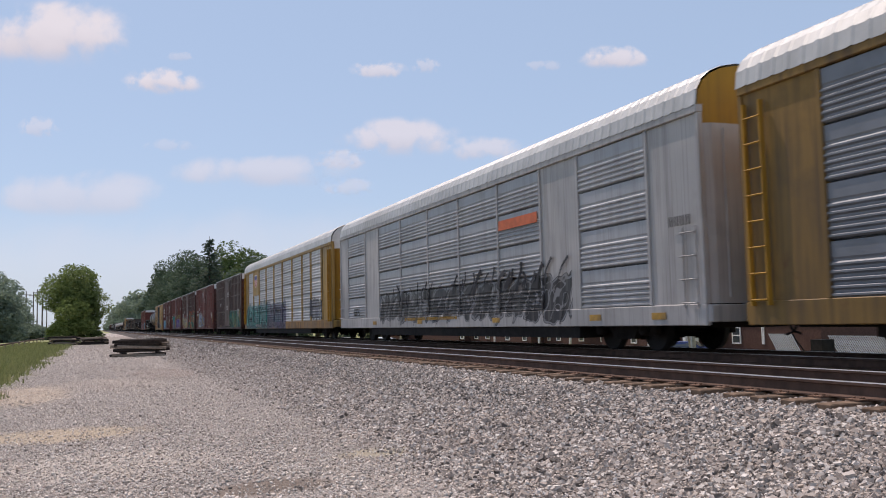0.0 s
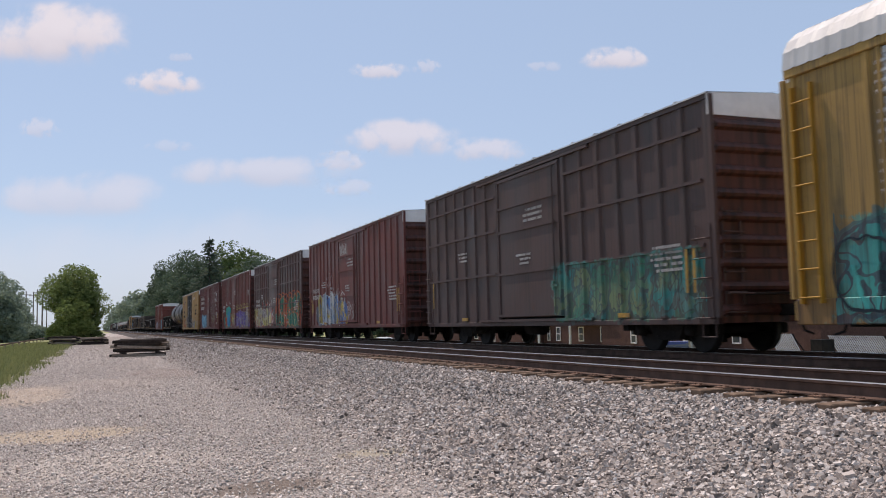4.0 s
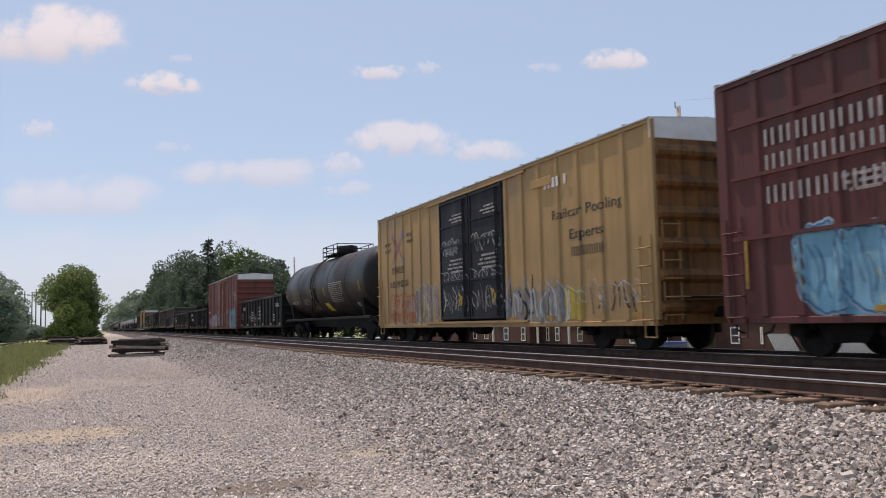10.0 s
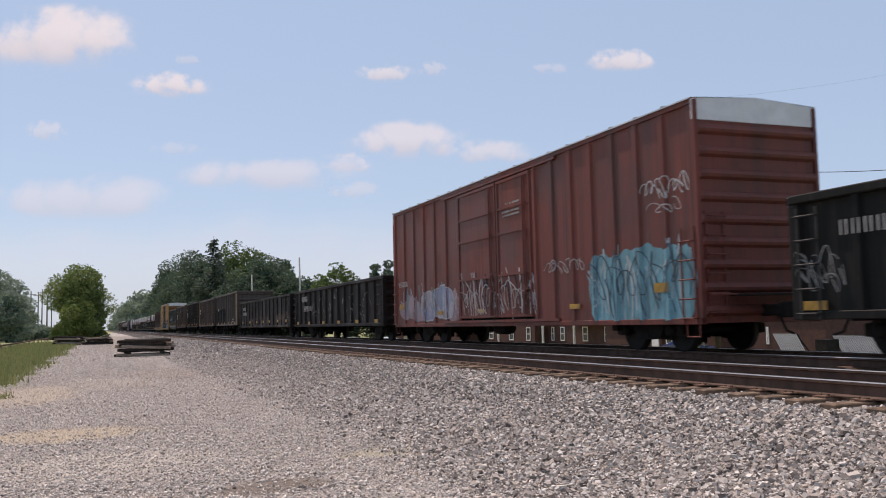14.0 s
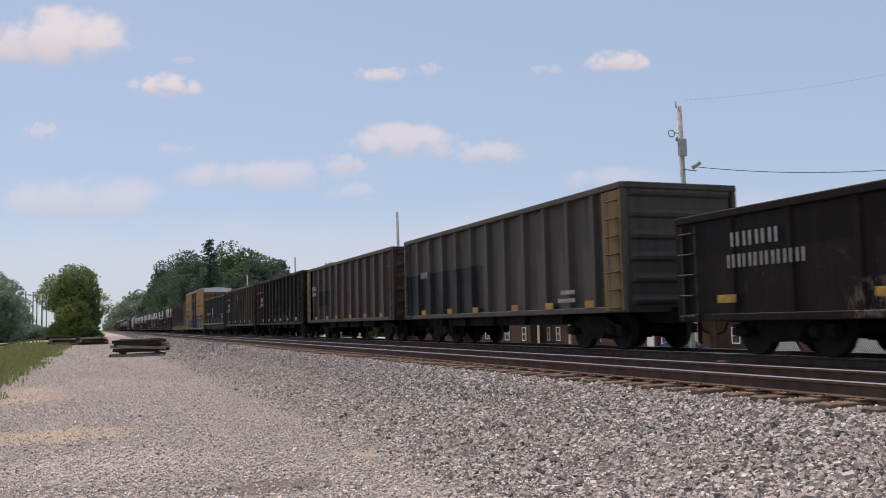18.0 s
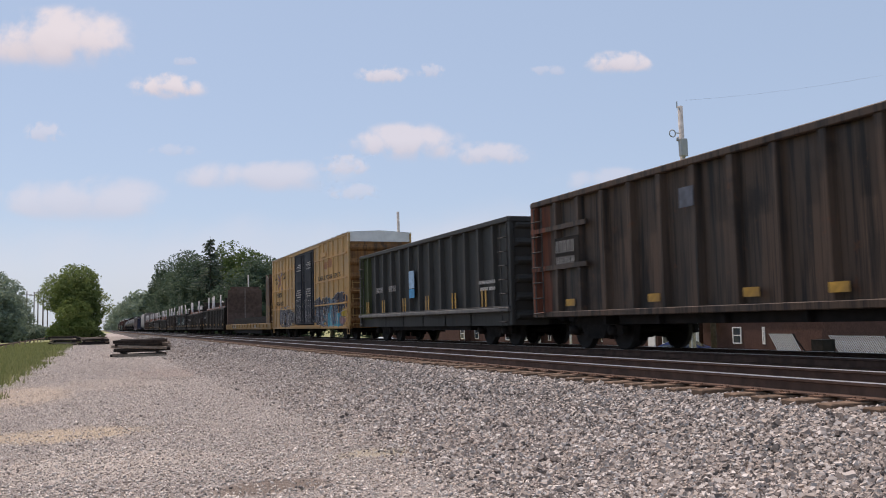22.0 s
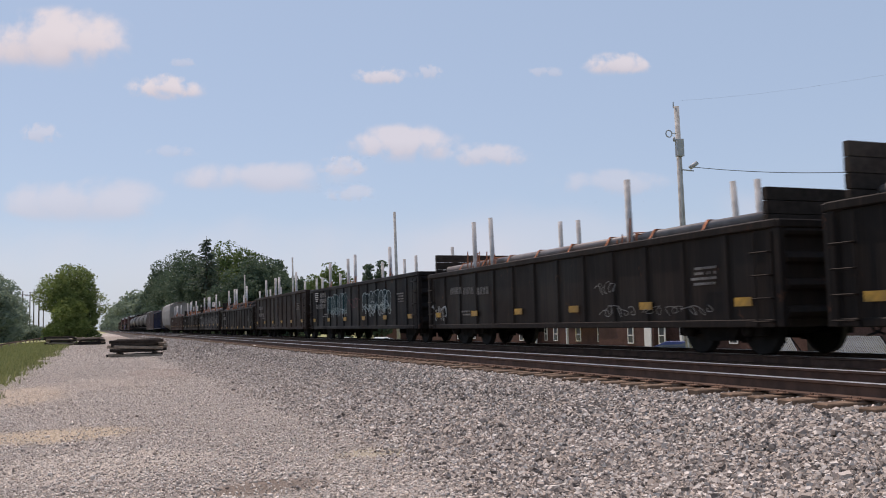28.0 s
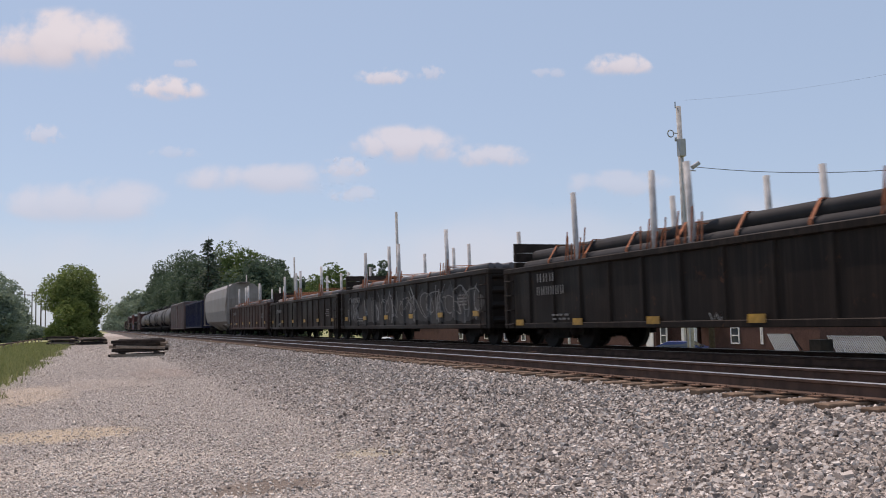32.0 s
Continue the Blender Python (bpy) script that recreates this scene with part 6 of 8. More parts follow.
a = Sprayed(rb, "pale teal graffiti and white tags", 73)
a.haze(-5.3, -9.5, 0.62, 2.35, (0.17, 0.36, 0.42), 0, 0.15)
a.uprights(-5.4, -9.4, 0.65, 2.4, 26, ((0.30, 0.44, 0.48), (0.08, 0.14, 0.17), (0.40, 0.46, 0.47)), 0.06, 0.1)
a.scrawl(-5.5, -9.3, 1.0, 2.2, 9, (0.07, 0.12, 0.15), 0.04)
a.haze(9.1, 2.6, 0.72, 1.9, (0.33, 0.25, 0.27), 0, 0.5)
a.bubble(6.4, 3.6, 0.75, 2.0, 2, ((0.28, 0.30, 0.40), (0.40, 0.38, 0.42)), (0.46, 0.44, 0.45), 0.05, 0.1)
a.uprights(8.8, 2.5, 0.75, 2.2, 26, ((0.44, 0.42, 0.42), (0.36, 0.34, 0.38), (0.14, 0.30, 0.32)), 0.06)
a.uprights(2.6, -2.7, 0.72, 2.3, 44, ((0.46, 0.44, 0.43), INK, (0.40, 0.38, 0.38), INK), 0.06, 0.1)
a.scrawl(2.4, -2.6, 0.9, 1.9, 12, (0.46, 0.44, 0.43), 0.04)
a.scrawl(-3.2, -5.1, 1.85, 2.3, 7, (0.42, 0.40, 0.39), 0.035)
a.scrawl(-7.7, -9.3, 3.15, 3.7, 8, (0.48, 0.46, 0.45), 0.04)
a.scrawl(-8.0, -9.0, 2.85, 3.2, 3, (0.44, 0.42, 0.41), 0.03)
a.done()
a = Sprayed(g1, "white handwritten tags", 74)
for y1_, y0_, z0_, z1_ in ((8.1, 7.2, 1.08, 1.88), (4.3, 3.5, 1.0, 1.7), (2.3, 1.6, 1.05, 1.72), (0.4, -0.5, 1.35, 2.1)):
    a.scrawl(y1_, y0_, z0_, z1_, 5, (0.34, 0.34, 0.33), 0.024)
    a.scrawl(y1_ - 0.1, y0_ + 0.1, z0_ - 0.1, z1_ - 0.3, 3, (0.30, 0.30, 0.29), 0.022)
a.done()

for m, c in ((P_G1, g1), (P_RB, rb), (P_G2, g2), (P_G3, g3)):
    bind(m, c)

# high coal gondolas
P_C1 = paint("grey brown coal car paint", (0.085, 0.067, 0.058), (0.04, 0.034, 0.03), 0.4, 0.2, seed=25, blocks=((0.5, 7.3, 1.0, 2.45, (0.014, 0.013, 0.013)),))
P_C2 = paint("faded coal car paint", (0.082, 0.052, 0.041), (0.042, 0.032, 0.028), 0.45, 0.2, seed=26, blocks=((2.9, 5.2, 1.7, 2.45, (0.018, 0.017, 0.017)),))
P_C3 = paint("dark coal car paint", (0.022, 0.017, 0.015), (0.03, 0.026, 0.024), 0.4, 0.35, seed=27, blocks=((5.9, 7.4, 0.9, 3.6, (0.075, 0.032, 0.025)),),
             art=({"y": (-6.5, 4.5), "z": (0.95, 2.1), "c": (BLACK,), "o": (0.30, 0.22, 0.19), "tag": True, "s": 1.8, "a": 0.5}, {"y": (-6.0, 3.0), "z": (0.9, 1.5), "c": ((0.10, 0.04, 0.03), (0.2, 0.12, 0.09)), "o": BLACK, "scuff": True, "a": 0.7}))
P_C4 = paint("rusty coal car paint", (0.080, 0.052, 0.037), (0.014, 0.012, 0.011), 0.95, 0.6, seed=28, blocks=((6.6, 7.4, 0.9, 3.7, (0.17, 0.05, 0.025)),))
c1 = gondola(283.1, 297.9, "high grey brown coal gondola with a yellow ladder end", P_C1, 3.78, 0.86, 1.25, 0.14, tub=0.6, category="coal gondola", wpost=0.13)
boxes("ladder_panel", [(-1.57, -1.55, -7.38, -6.6, 0.9, 3.6)], P_OCHRE, c1, "yellow ladder panel")
c2 = gondola(299.4, 314.35, "high faded brown coal gondola with a dark painted field", P_C2, 3.76, 0.86, 1.25, 0.14, tub=0.6, category="coal gondola", wpost=0.13)
boxes("end_panel", [(-1.565, -1.545, 6.75, 7.45, 0.9, 3.6)], P_OCHRE, c2, "ochre end panel")
c3 = gondola(315.6, 330.45, "high dark coal gondola with rusty red end panel", P_C3, 3.85, 0.80, 1.15, 0.14, tub=0.6, category="coal gondola", wpost=0.13)
c4 = gondola(332.1, 346.85, "high rusty coal gondola with an orange corner", P_C4, 3.86, 0.80, 1.15, 0.14, tub=0.6, category="coal gondola", wpost=0.13)
for car, ys, z in ((c1, (-5.9, -3.9, -1.9, 0.85, 2.95, 5.4), 1.08), (c2, (5.5, 3.1, 1.3, -1.2, -3.6, -5.9), 1.08), (c3, (5.2, 3.0, 1.0, -0.95, -3.2, -5.6), 1.12), (c4, (5.45, 1.95, -1.0, -3.0, -5.5), 1.15)):
    reflectors(car, -1.55, ys, z, 0.42, 0.17)
signs(c1, -1.556, 5.0, 2.5, 0.7, 0.22, 4, M_MARK)
marks(c1, -1.556, -5.2, 1.45, 0.9, 0.4, 2, M_MARK, 51)
signs(c2, -1.556, 5.4, 2.75, 0.95, 0.22, 5, M_MARK)
signs(c2, -1.556, 5.5, 2.42, 0.8, 0.16, 5, M_MARK)
for car in (c3, c4):
    signs(car, -1.556, 5.2, 2.7, 0.95, 0.3, 5, M_MARK)
    signs(car, -1.556, 5.2, 2.3, 0.95, 0.3, 5, M_MARK)
    boxes("corner_bar", [(-1.57, -1.50, 4.6, 7.42, 3.0, 3.12), (-1.57, -1.50, 4.6, 7.42, 2.0, 2.12)], P_C3 if car is c3 else P_C4, car)
marks(c3, -1.556, 0.1, 3.1, 0.35, 0.75, 6, M_CHALK, 57)
marks(c3, -1.556, -3.9, 1.75, 0.35, 0.6, 4, M_CHALK, 58)
boxes("number_panel", [(-1.553, -1.545, 4.95, 6.15, 2.02, 2.78)], M_SOOT, c4, "dark painted number field")
boxes("placard", [(-1.562, -1.55, 0.5, 0.95, 2.9, 3.3)], plain("worn placard", (0.08, 0.09, 0.115), 0.7, 0, 0.3, 5.0), c4, "worn blue placard")

for m, c in ((P_C1, c1), (P_C2, c2), (P_C3, c3), (P_C4, c4)):
    bind(m, c)
P_SW = paint("green black gondola paint", (0.058, 0.057, 0.054), (0.04, 0.037, 0.033), 0.35, 0.15, seed=29, blocks=((6.3, 7.6, 0.9, 3.6, (0.06, 0.075, 0.03)),))
P_SWS = paint("dusty sill paint", (0.16, 0.155, 0.145), dirty=0.4, rust=0.2, seed=30)
sw = gondola(348.3, 363.5, "green black tub gondola with a dusty ledge and yellow strips", P_SW, 3.70, 0.60, 1.05, 0.15, trim=None, tub=0.46, category="coal gondola", ledge=0.06, wpost=0.11)
boxes("ledge", [(-1.64, -1.38, -7.6, 7.6, 1.0, 1.12)], P_SWS, sw, "dusty pale steel ledge", 0.015)
for y in (6.4, 4.2, 1.6, -0.9, -3.4, -5.8):
    reflectors(sw, -1.556, (y - 0.13, y + 0.13), 1.42, 0.1, 0.5)
bind(P_SW, sw)
signs(sw, -1.556, 4.3, 2.2, 0.9, 0.22, 4, M_MARK)
signs(sw, -1.556, 2.6, 2.2, 0.9, 0.22, 4, M_MARK)
marks(sw, -1.556, -6.6, 1.95, 1.3, 0.4, 2, M_MARK, 53)
boxes("placard", [(-1.562, -1.545, 0.45, 1.0, 2.0, 2.65)], plain("white blue placard", (0.24, 0.38, 0.52), 0.6, 0, 0.2, 5.0), sw, "white and blue placard")
boxes("placard", [(-1.562, -1.545, 0.45, 1.0, 1.65, 1.98)], plain("bright blue placard", (0.03, 0.24, 0.46), 0.6), sw, "blue placard")


def flatcar(front, rear, label):
    """A flat car with tall plank bulkheads at both ends."""
    car, L = car_base("bulkhead_flat", front, rear, label, "flat car", "cars of the freight train")
    h = L / 2
    mat = paint("ochre flat car paint", (0.27, 0.16, 0.052), (0.035, 0.025, 0.018), 0.7, 0.55, seed=31)
    rust = paint("rusty bulkhead steel", (0.085, 0.048, 0.028), (0.03, 0.022, 0.018), 0.6, 0.5, seed=33, art=({"y": (-h, -h + 2.6), "z": (0.9, 2.3), "c": ((0.26, 0.15, 0.035), (0.34, 0.2, 0.04)), "o": BLACK, "scuff": True},))
    for s in (-1, 1):
        lo, hi = sorted((s * 1.55, s * 1.40))
        boxes("side_sill", [(lo, hi, -h, h, 0.51, 0.94)], mat, car, "", 0.02)
        me = shared(("stake_pocket", s), lambda bm: box(bm, min(0, s * 0.06), max(0, s * 0.06), -0.12, 0.12, -0.12, 0.12), mat, 0.01)
        for i in range(15):
            piece("stake_pocket", me, car, pose(s * 1.55, -h + 1.4 + (L - 2.8) * i / 14, 0.78))
    boxes("deck", [(-1.4, 1.4, -h, h, 0.82, 0.90)], M_TIMBER, car)
    boxes("underframe", [(-0.4, 0.4, -h, h, 0.5, 0.82), (-1.36, 1.36, -h + 4.2, h - 4.2, 0.22, 0.6)], M_DARK, car)
    pm = plain("weathered bulkhead plank", (0.105, 0.068, 0.055), 0.9, 0, 0.3, 5.0, 0.4, 0.01, (0.15, 0.105, 0.088), 0.4)
    for y, f in ((-h + 1.95, 1), (h - 1.0, -1)):
        deep = 1.4 if f > 0 else 0.5
        # plank wall towards the load, closed steel sides, sloped braces behind it
        k = -f                                        # the side away from the load
        b = boxes("bulkhead", [(-1.5, 1.5, min(y, y + k * 0.1), max(y, y + k * 0.1), 0.92, 1.2), (-1.3, 1.3, min(y, y + k * 0.1), max(y, y + k * 0.1), 4.2, 4.3)], rust, car)
        for i in range(13):
            z = 0.92 + i * 0.26
            w = 1.46 if z < 3.9 else 1.46 - (z + 0.2 - 3.9) * 0.6
            boxes("plank", [(-w, w, y - 0.05, y + 0.05, z, z + 0.2585)], pm, b, "", 0.003)
        boxes("centre_rod", [(-0.03, 0.03, y - k * 0.05 - 0.02, y - k * 0.05 + 0.02, 0.95, 4.2)], M_LADDER, b, "pale upright rod")
        for s in (-1, 1):
            bm = bmesh.new()
            lo, hi = sorted((s * 1.50, s * 1.46))
            prof_ = ((y, 0.92), (y + k * deep, 0.92), (y + k * deep * 0.95, 2.2), (y + k * deep * (0.75 if f > 0 else 0.4), 3.95 if f > 0 else 3.7), (y + k * 0.12, 4.25 if f > 0 else 3.86), (y, 4.2 if f > 0 else 3.88))
            p = [bm.verts.new((lo, *q)) for q in prof_]
            q_ = [bm.verts.new((hi, *q)) for q in prof_]
            for i in range(6):
                bm.faces.new((p[i], p[(i + 1) % 6], q_[(i + 1) % 6], q_[i]))
            bm.faces.new(p)
            bm.faces.new(q_[::-1])
            part("side_plate", bm, rust if f > 0 else pm, b, "rusty side plate with worn yellow paint")
            for x in (s * 1.3, s * 0.5):
                bm = bmesh.new()
                rod(bm, (x, y + k * deep * 1.2, 0.95), (x, y + k * 0.15, 3.6), 0.07)
                part("brace", bm, rust, b)
    bogies(car, L, 2.4)
    couplers(car, L, 0.6)
    signs(car, -1.556, -5.2, 0.86, 0.7, 0.22, 4, M_MARK)
    signs(car, -1.556, 5.0, 0.86, 2.2, 0.22, 9, M_MARK)
    return car


flatcar(385.2, 407.1, "ochre bulkhead flat car with plank ends")
load, _ = car_base("plate_load", 385.2, 407.1, "stack of dark steel plates on the flat car", "steel plates", "loads on the train")
for i in range(8):
    boxes("plate", [(-1.28 + 0.02 * i, 1.28, -9.0 + rng.uniform(0, 0.5), 8.6 - rng.uniform(0, 0.5), 0.93 + i * 0.065, 0.988 + i * 0.065)], M_SOOT, load)

# gondolas loaded with pipes, strapped between stakes
P_L = [paint("loaded gondola paint", c, (0.040, 0.029, 0.023), 0.5, 0.45, seed=40 + i) for i, c in enumerate((
    (0.014, 0.011, 0.010), (0.020, 0.015, 0.013), (0.014, 0.013, 0.014), (0.027, 0.017, 0.014), (0.018, 0.013, 0.011), (0.028, 0.023, 0.021), (0.022, 0.015, 0.012), (0.07, 0.04, 0.033)))]
LOADED = ((408.3, 426.0, 2.50, 0), (427.1, 443.9, 2.38, 1), (445.0, 461.8, 2.58, 2), (463.0, 479.1, 2.69, 3), (480.3, 497.6, 2.18, 4), (498.8, 515.5, 2.30, 5), (516.3, 533.6, 2.22, 6), (534.8, 552.6, 2.35, 7))
ROAD_MARKS = (((5.2, 1.9, 2.2, 8),), ((5.5, 1.84, 0.95, 4), (4.55, 1.8, 0.85, 4), (3.45, 1.76, 0.9, 4)), ((5.05, 2.34, 1.3, 3), (5.05, 2.05, 1.3, 6), (5.15, 1.78, 2.0, 8)), ((5.1, 2.08, 1.4, 4), (4.7, 1.62, 1.8, 8)),
              ((5.8, 1.94, 1.0, 3), (5.3, 1.6, 1.5, 6)), ((5.2, 1.9, 1.5, 6),), ((5.0, 1.75, 1.6, 6),), ((5.2, 1.9, 1.6, 6),))
lg = []
for a, b, top, i in LOADED:
    words = ("black gondola", "sooty black gondola", "blue black gondola with pale outline graffiti", "brown black gondola", "dark gondola", "grey gondola with pale graffiti", "dark grimy gondola", "rusty brown gondola")[i]
    g = gondola(a, b, words + " loaded with pipes", P_L[i], top, 0.52, 1.3, 0.06, lad=P_L[i])
    lg.append(g)
    bind(P_L[i], g)
    h = (b - a) / 2
    reflectors(g, -1.556, [(-h + 0.9) + (2 * h - 1.8) * k / 5 for k in range(6)], 0.98 if i != 4 else 0.68, 0.45, 0.16)
    for y, z, w, n in ROAD_MARKS[i]:
        signs(g, -1.556, y, z, w, 0.22, n, M_CHALK)
    marks(g, -1.556, -h + 1.6, top - 0.7, 0.8, 0.4, 4, M_CHALK, 60 + i)
    marks(g, -1.556, h - 3.6, top - 1.3, 0.9, 0.2, 2, M_CHALK, 70 + i)
    stakes(a, b, "pale wooden stakes standing in the gondola", *(((5.1, 1.75, 0.55, -4.5), (4.6, 1.2, -0.4, -4.8)) if i != 1 else ((4.95, 3.7, -3.6), (4.1, 3.0, -4.0, -4.8))), 1.1, 3.84, 80 + i)
    z = top - (0.75 if i in (2, 3) else 0.14)
    pipe_load(a, b, "strapped black pipes lying in the gondola" if i == 4 else "strapped grey pipes lying in the gondola", z, 0.7, *((8, 0.163, 2, M_PIPEDARK) if i == 4 else (13, 0.098, 2, M_PIPE)))
    if i in (0, 1, 4, 5, 6):
        end_board(a, b, h - 0.35 if i != 1 else h - 0.35, top - 0.6, (3.45, 3.05, 3.0, 0, 2.9, 3.0, 2.9)[i], "dark plank bulkhead at the gondola's end")
    if i in (0, 1):
        end_board(a, b, -h + 0.4, top - 0.6, (3.4, 3.0)[i], "dark plank bulkhead at the gondola's end")
each("emblem_stripe", [(-1.562, -1.55, 6.6 + 0.03 * k, 7.4 - 0.05 * k, 2.34 - 0.1 * k, 2.39 - 0.1 * k) for k in range(5)], M_MARK, lg[2], "white striped emblem")
a = Sprayed(lg[2], "pale outlined arch lettering on dark teal", 75)
a.arches(5.0, 1.3, 0.95, 2.22, 9, (0.36, 0.44, 0.45), 0.036, (0.018, 0.045, 0.05))
a.arches(-1.2, -5.2, 1.05, 2.15, 8, (0.36, 0.44, 0.45), 0.036, (0.02, 0.035, 0.04))
a.scrawl(-1.4, -5.0, 1.0, 1.7, 8, (0.40, 0.46, 0.46), 0.04)
a.scrawl(0.9, -0.9, 1.3, 2.0, 4, (0.16, 0.08, 0.09), 0.04)
a.done()
a = Sprayed(lg[1], "white handwritten tags", 76)
a.scrawl(8.1, 6.9, 0.75, 1.35, 7, (0.42, 0.42, 0.41), 0.04)
a.scrawl(-2.7, -4.0, 0.72, 1.05, 5, (0.26, 0.25, 0.24), 0.02)
a.scrawl(-4.4, -6.6, 0.75, 1.0, 8, (0.22, 0.21, 0.20), 0.018)
a.scrawl(-2.5, -3.3, 1.25, 1.6, 4, (0.22, 0.21, 0.20), 0.018)
a.done()
a = Sprayed(lg[5], "washed-out pale graffiti", 77)
a.haze(7.5, -8.0, 0.65, 2.0, (0.075, 0.07, 0.067), 0, 0.4)
a.uprights(7.4, -7.9, 0.7, 2.1, 60, ((0.17, 0.165, 0.16), (0.26, 0.255, 0.25), (0.07, 0.065, 0.06)), 0.09, 0.1)
a.scrawl(2.0, -7.6, 0.9, 1.9, 12, (0.22, 0.21, 0.2), 0.05)
a.done()
a = Sprayed(lg[3], "small white chalk marks", 78)
a.line([(1.36, 0.85), (1.25, 0.6), (1.13, 0.85), (1.02, 0.6), (0.91, 0.88)], 0.03, (0.4, 0.4, 0.39))
a.line([(8.0, 0.85), (7.93, 0.62), (7.86, 0.85), (7.79, 0.62)], 0.03, (0.4, 0.4, 0.39))
a.done()
a = Sprayed(lg[4], "small white chalk marks", 79)
a.line([(-0.2, 0.8), (-0.3, 0.6), (-0.4, 0.8), (-0.5, 0.6), (-0.6, 0.82)], 0.03, (0.32, 0.32, 0.31))
a.done()


def hopper(front, rear, label, body):
    """A covered hopper with curved sides, a flat roof walk and slope sheets."""
    car, L = car_base("covered_hopper", front, rear, label, "covered hopper", "cars of the freight train")
    h = L / 2
    bm = bmesh.new()
    prof = [(-1.0, 0.95), (-1.40, 1.25), (-1.54, 2.2), (-1.54, 3.4), (-1.40, 4.2), (-0.9, 4.6), (0.9, 4.6), (1.40, 4.2), (1.54, 3.4), (1.54, 2.2), (1.40, 1.25), (1.0, 0.95)]
    rings = []
    for y, up in ((-h + 0.9, 2.3), (-h + 1.5, 0.0), (h - 1.5, 0.0), (h - 0.9, 2.3)):
        rings.append([bm.verts.new((x, y, max(z, 0.95 + up))) for x, z in prof])
    for a, b in zip(rings, rings[1:]):
        for i in range(len(prof)):
            bm.faces.new((a[i], a[(i + 1) % 12], b[(i + 1) % 12], b[i]))
    bm.faces.new(rings[0])
    bm.faces.new(rings[-1])
    part("body", bm, body, car)
    boxes("roof_walk", [(-0.5, 0.5, -h + 0.4, h - 0.4, 4.66, 4.72)], M_LADDER, car)
    for k in range(3):
        y = -h * 0.5 + k * h * 0.5
        bm = bmesh.new()
        v = [bm.verts.new(p) for p in ((-1.1, y - 1.9, 1.0), (1.1, y - 1.9, 1.0), (1.1, y + 1.9, 1.0), (-1.1, y + 1.9, 1.0), (-0.4, y - 0.5, 0.4), (0.4, y - 0.5, 0.4), (0.4, y + 0.5, 0.4), (-0.4, y + 0.5, 0.4))]
        for f in ((0, 1, 2, 3), (4, 5, 6, 7), (0, 1, 5, 4), (1, 2, 6, 5), (2, 3, 7, 6), (3, 0, 4, 7)):
            bm.faces.new([v[i] for i in f])
        part("outlet", bm, body, car)
    boxes("end_frame", [(-1.5, -1.4, -h, -h + 0.12, 0.9, 4.4), (1.4, 1.5, -h, -h + 0.12, 0.9, 4.4), (-1.5, 1.5, -h, -h + 1.6, 0.9, 1.0), (-1.5, -1.4, h - 0.12, h, 0.9, 4.4), (1.4, 1.5, h - 0.12, h, 0.9, 4.4), (-1.5, 1.5, h - 1.6, h, 0.9, 1.0)], body, car)
    boxes("underframe", [(-0.3, 0.3, -h, h, 0.62, 0.92)], M_DARK, car)
    for y in (-h + 0.25, h - 0.25):
        ladder(car, -1.5, y, 1.0, 4.2)
    bogies(car, L, 2.0)
    couplers(car, L, 0.5)
    return car


P_HOP = paint("pale grey hopper paint", (0.28, 0.26, 0.245), (0.16, 0.14, 0.12), 0.35, 0.15, seed=50)
hopper(554.2, 572.0, "pale grey covered hopper with rounded sides", P_HOP)
P_NAVY = paint("navy box car paint", (0.03, 0.035, 0.07), dirty=0.3, rust=0.2, seed=51)
gondola(574.0, 592.5, "navy blue high gondola", P_NAVY, 3.7, 0.7, 1.3, 0.12)
P_LUM = paint("white and red wrapped bundle", (0.13, 0.115, 0.11), (0.2, 0.06, 0.05), 0.8, 0.2, seed=52)
boxcar(594.5, 616.0, "dark open-sided car with pale patches", P_LUM, P_B3, ((-1.5, 1.5),), posts=1.1, roof=4.2, end_top=False)
P_TANK2 = paint("grey tank paint", (0.10, 0.092, 0.088), (0.07, 0.06, 0.055), 0.4, 0.25, seed=53)
t2 = tank_car(618.0, 635.0, "grey tank car seen far down the line", P_TANK2)
FAR = [(t2, 637.0), (t2, 656.0), (tk, 674.4), (t2, 694.5), (b1, 714.0), (g3, 732.0), (b4, 753.0), (g2, 771.0), (b3, 790.0), (c4, 808.0), (c2, 826.0)]
for src, start in FAR:
    L = {t2: 17.0, tk: 18.9, b1: 15.5, g3: 20.5, b4: 16.0, g2: 17.6, b3: 15.9, c4: 14.75, y1: 19.2, c2: 14.95, b2: 15.9, g1: 16.3}[src]
    ob = copy_thing(src, pose(TRACK_X, start + L / 2, 0))
    CARS.append((ob, start + L / 2))

# ---- ground and tracks ----
LOT_Z = -0.72


def ground_z(x, y):
    """Height of the ground: the level lot, the low bank under the tracks and the lower land behind them."""
    pts = ((-900, -0.8), (-12, -0.8), (-3, -0.74), (4.2, LOT_Z), (5.2, -0.60), (7.0, -0.33), (14.2, -0.33), (17.5, -1.7), (20.5, -2.55), (900, -2.9))
    for (a, za), (b, zb) in zip(pts, pts[1:]):
        if a <= x <= b:
            return za + (zb - za) * (x - a) / (b - a)
    return pts[0][1] if x < 0 else pts[-1][1]


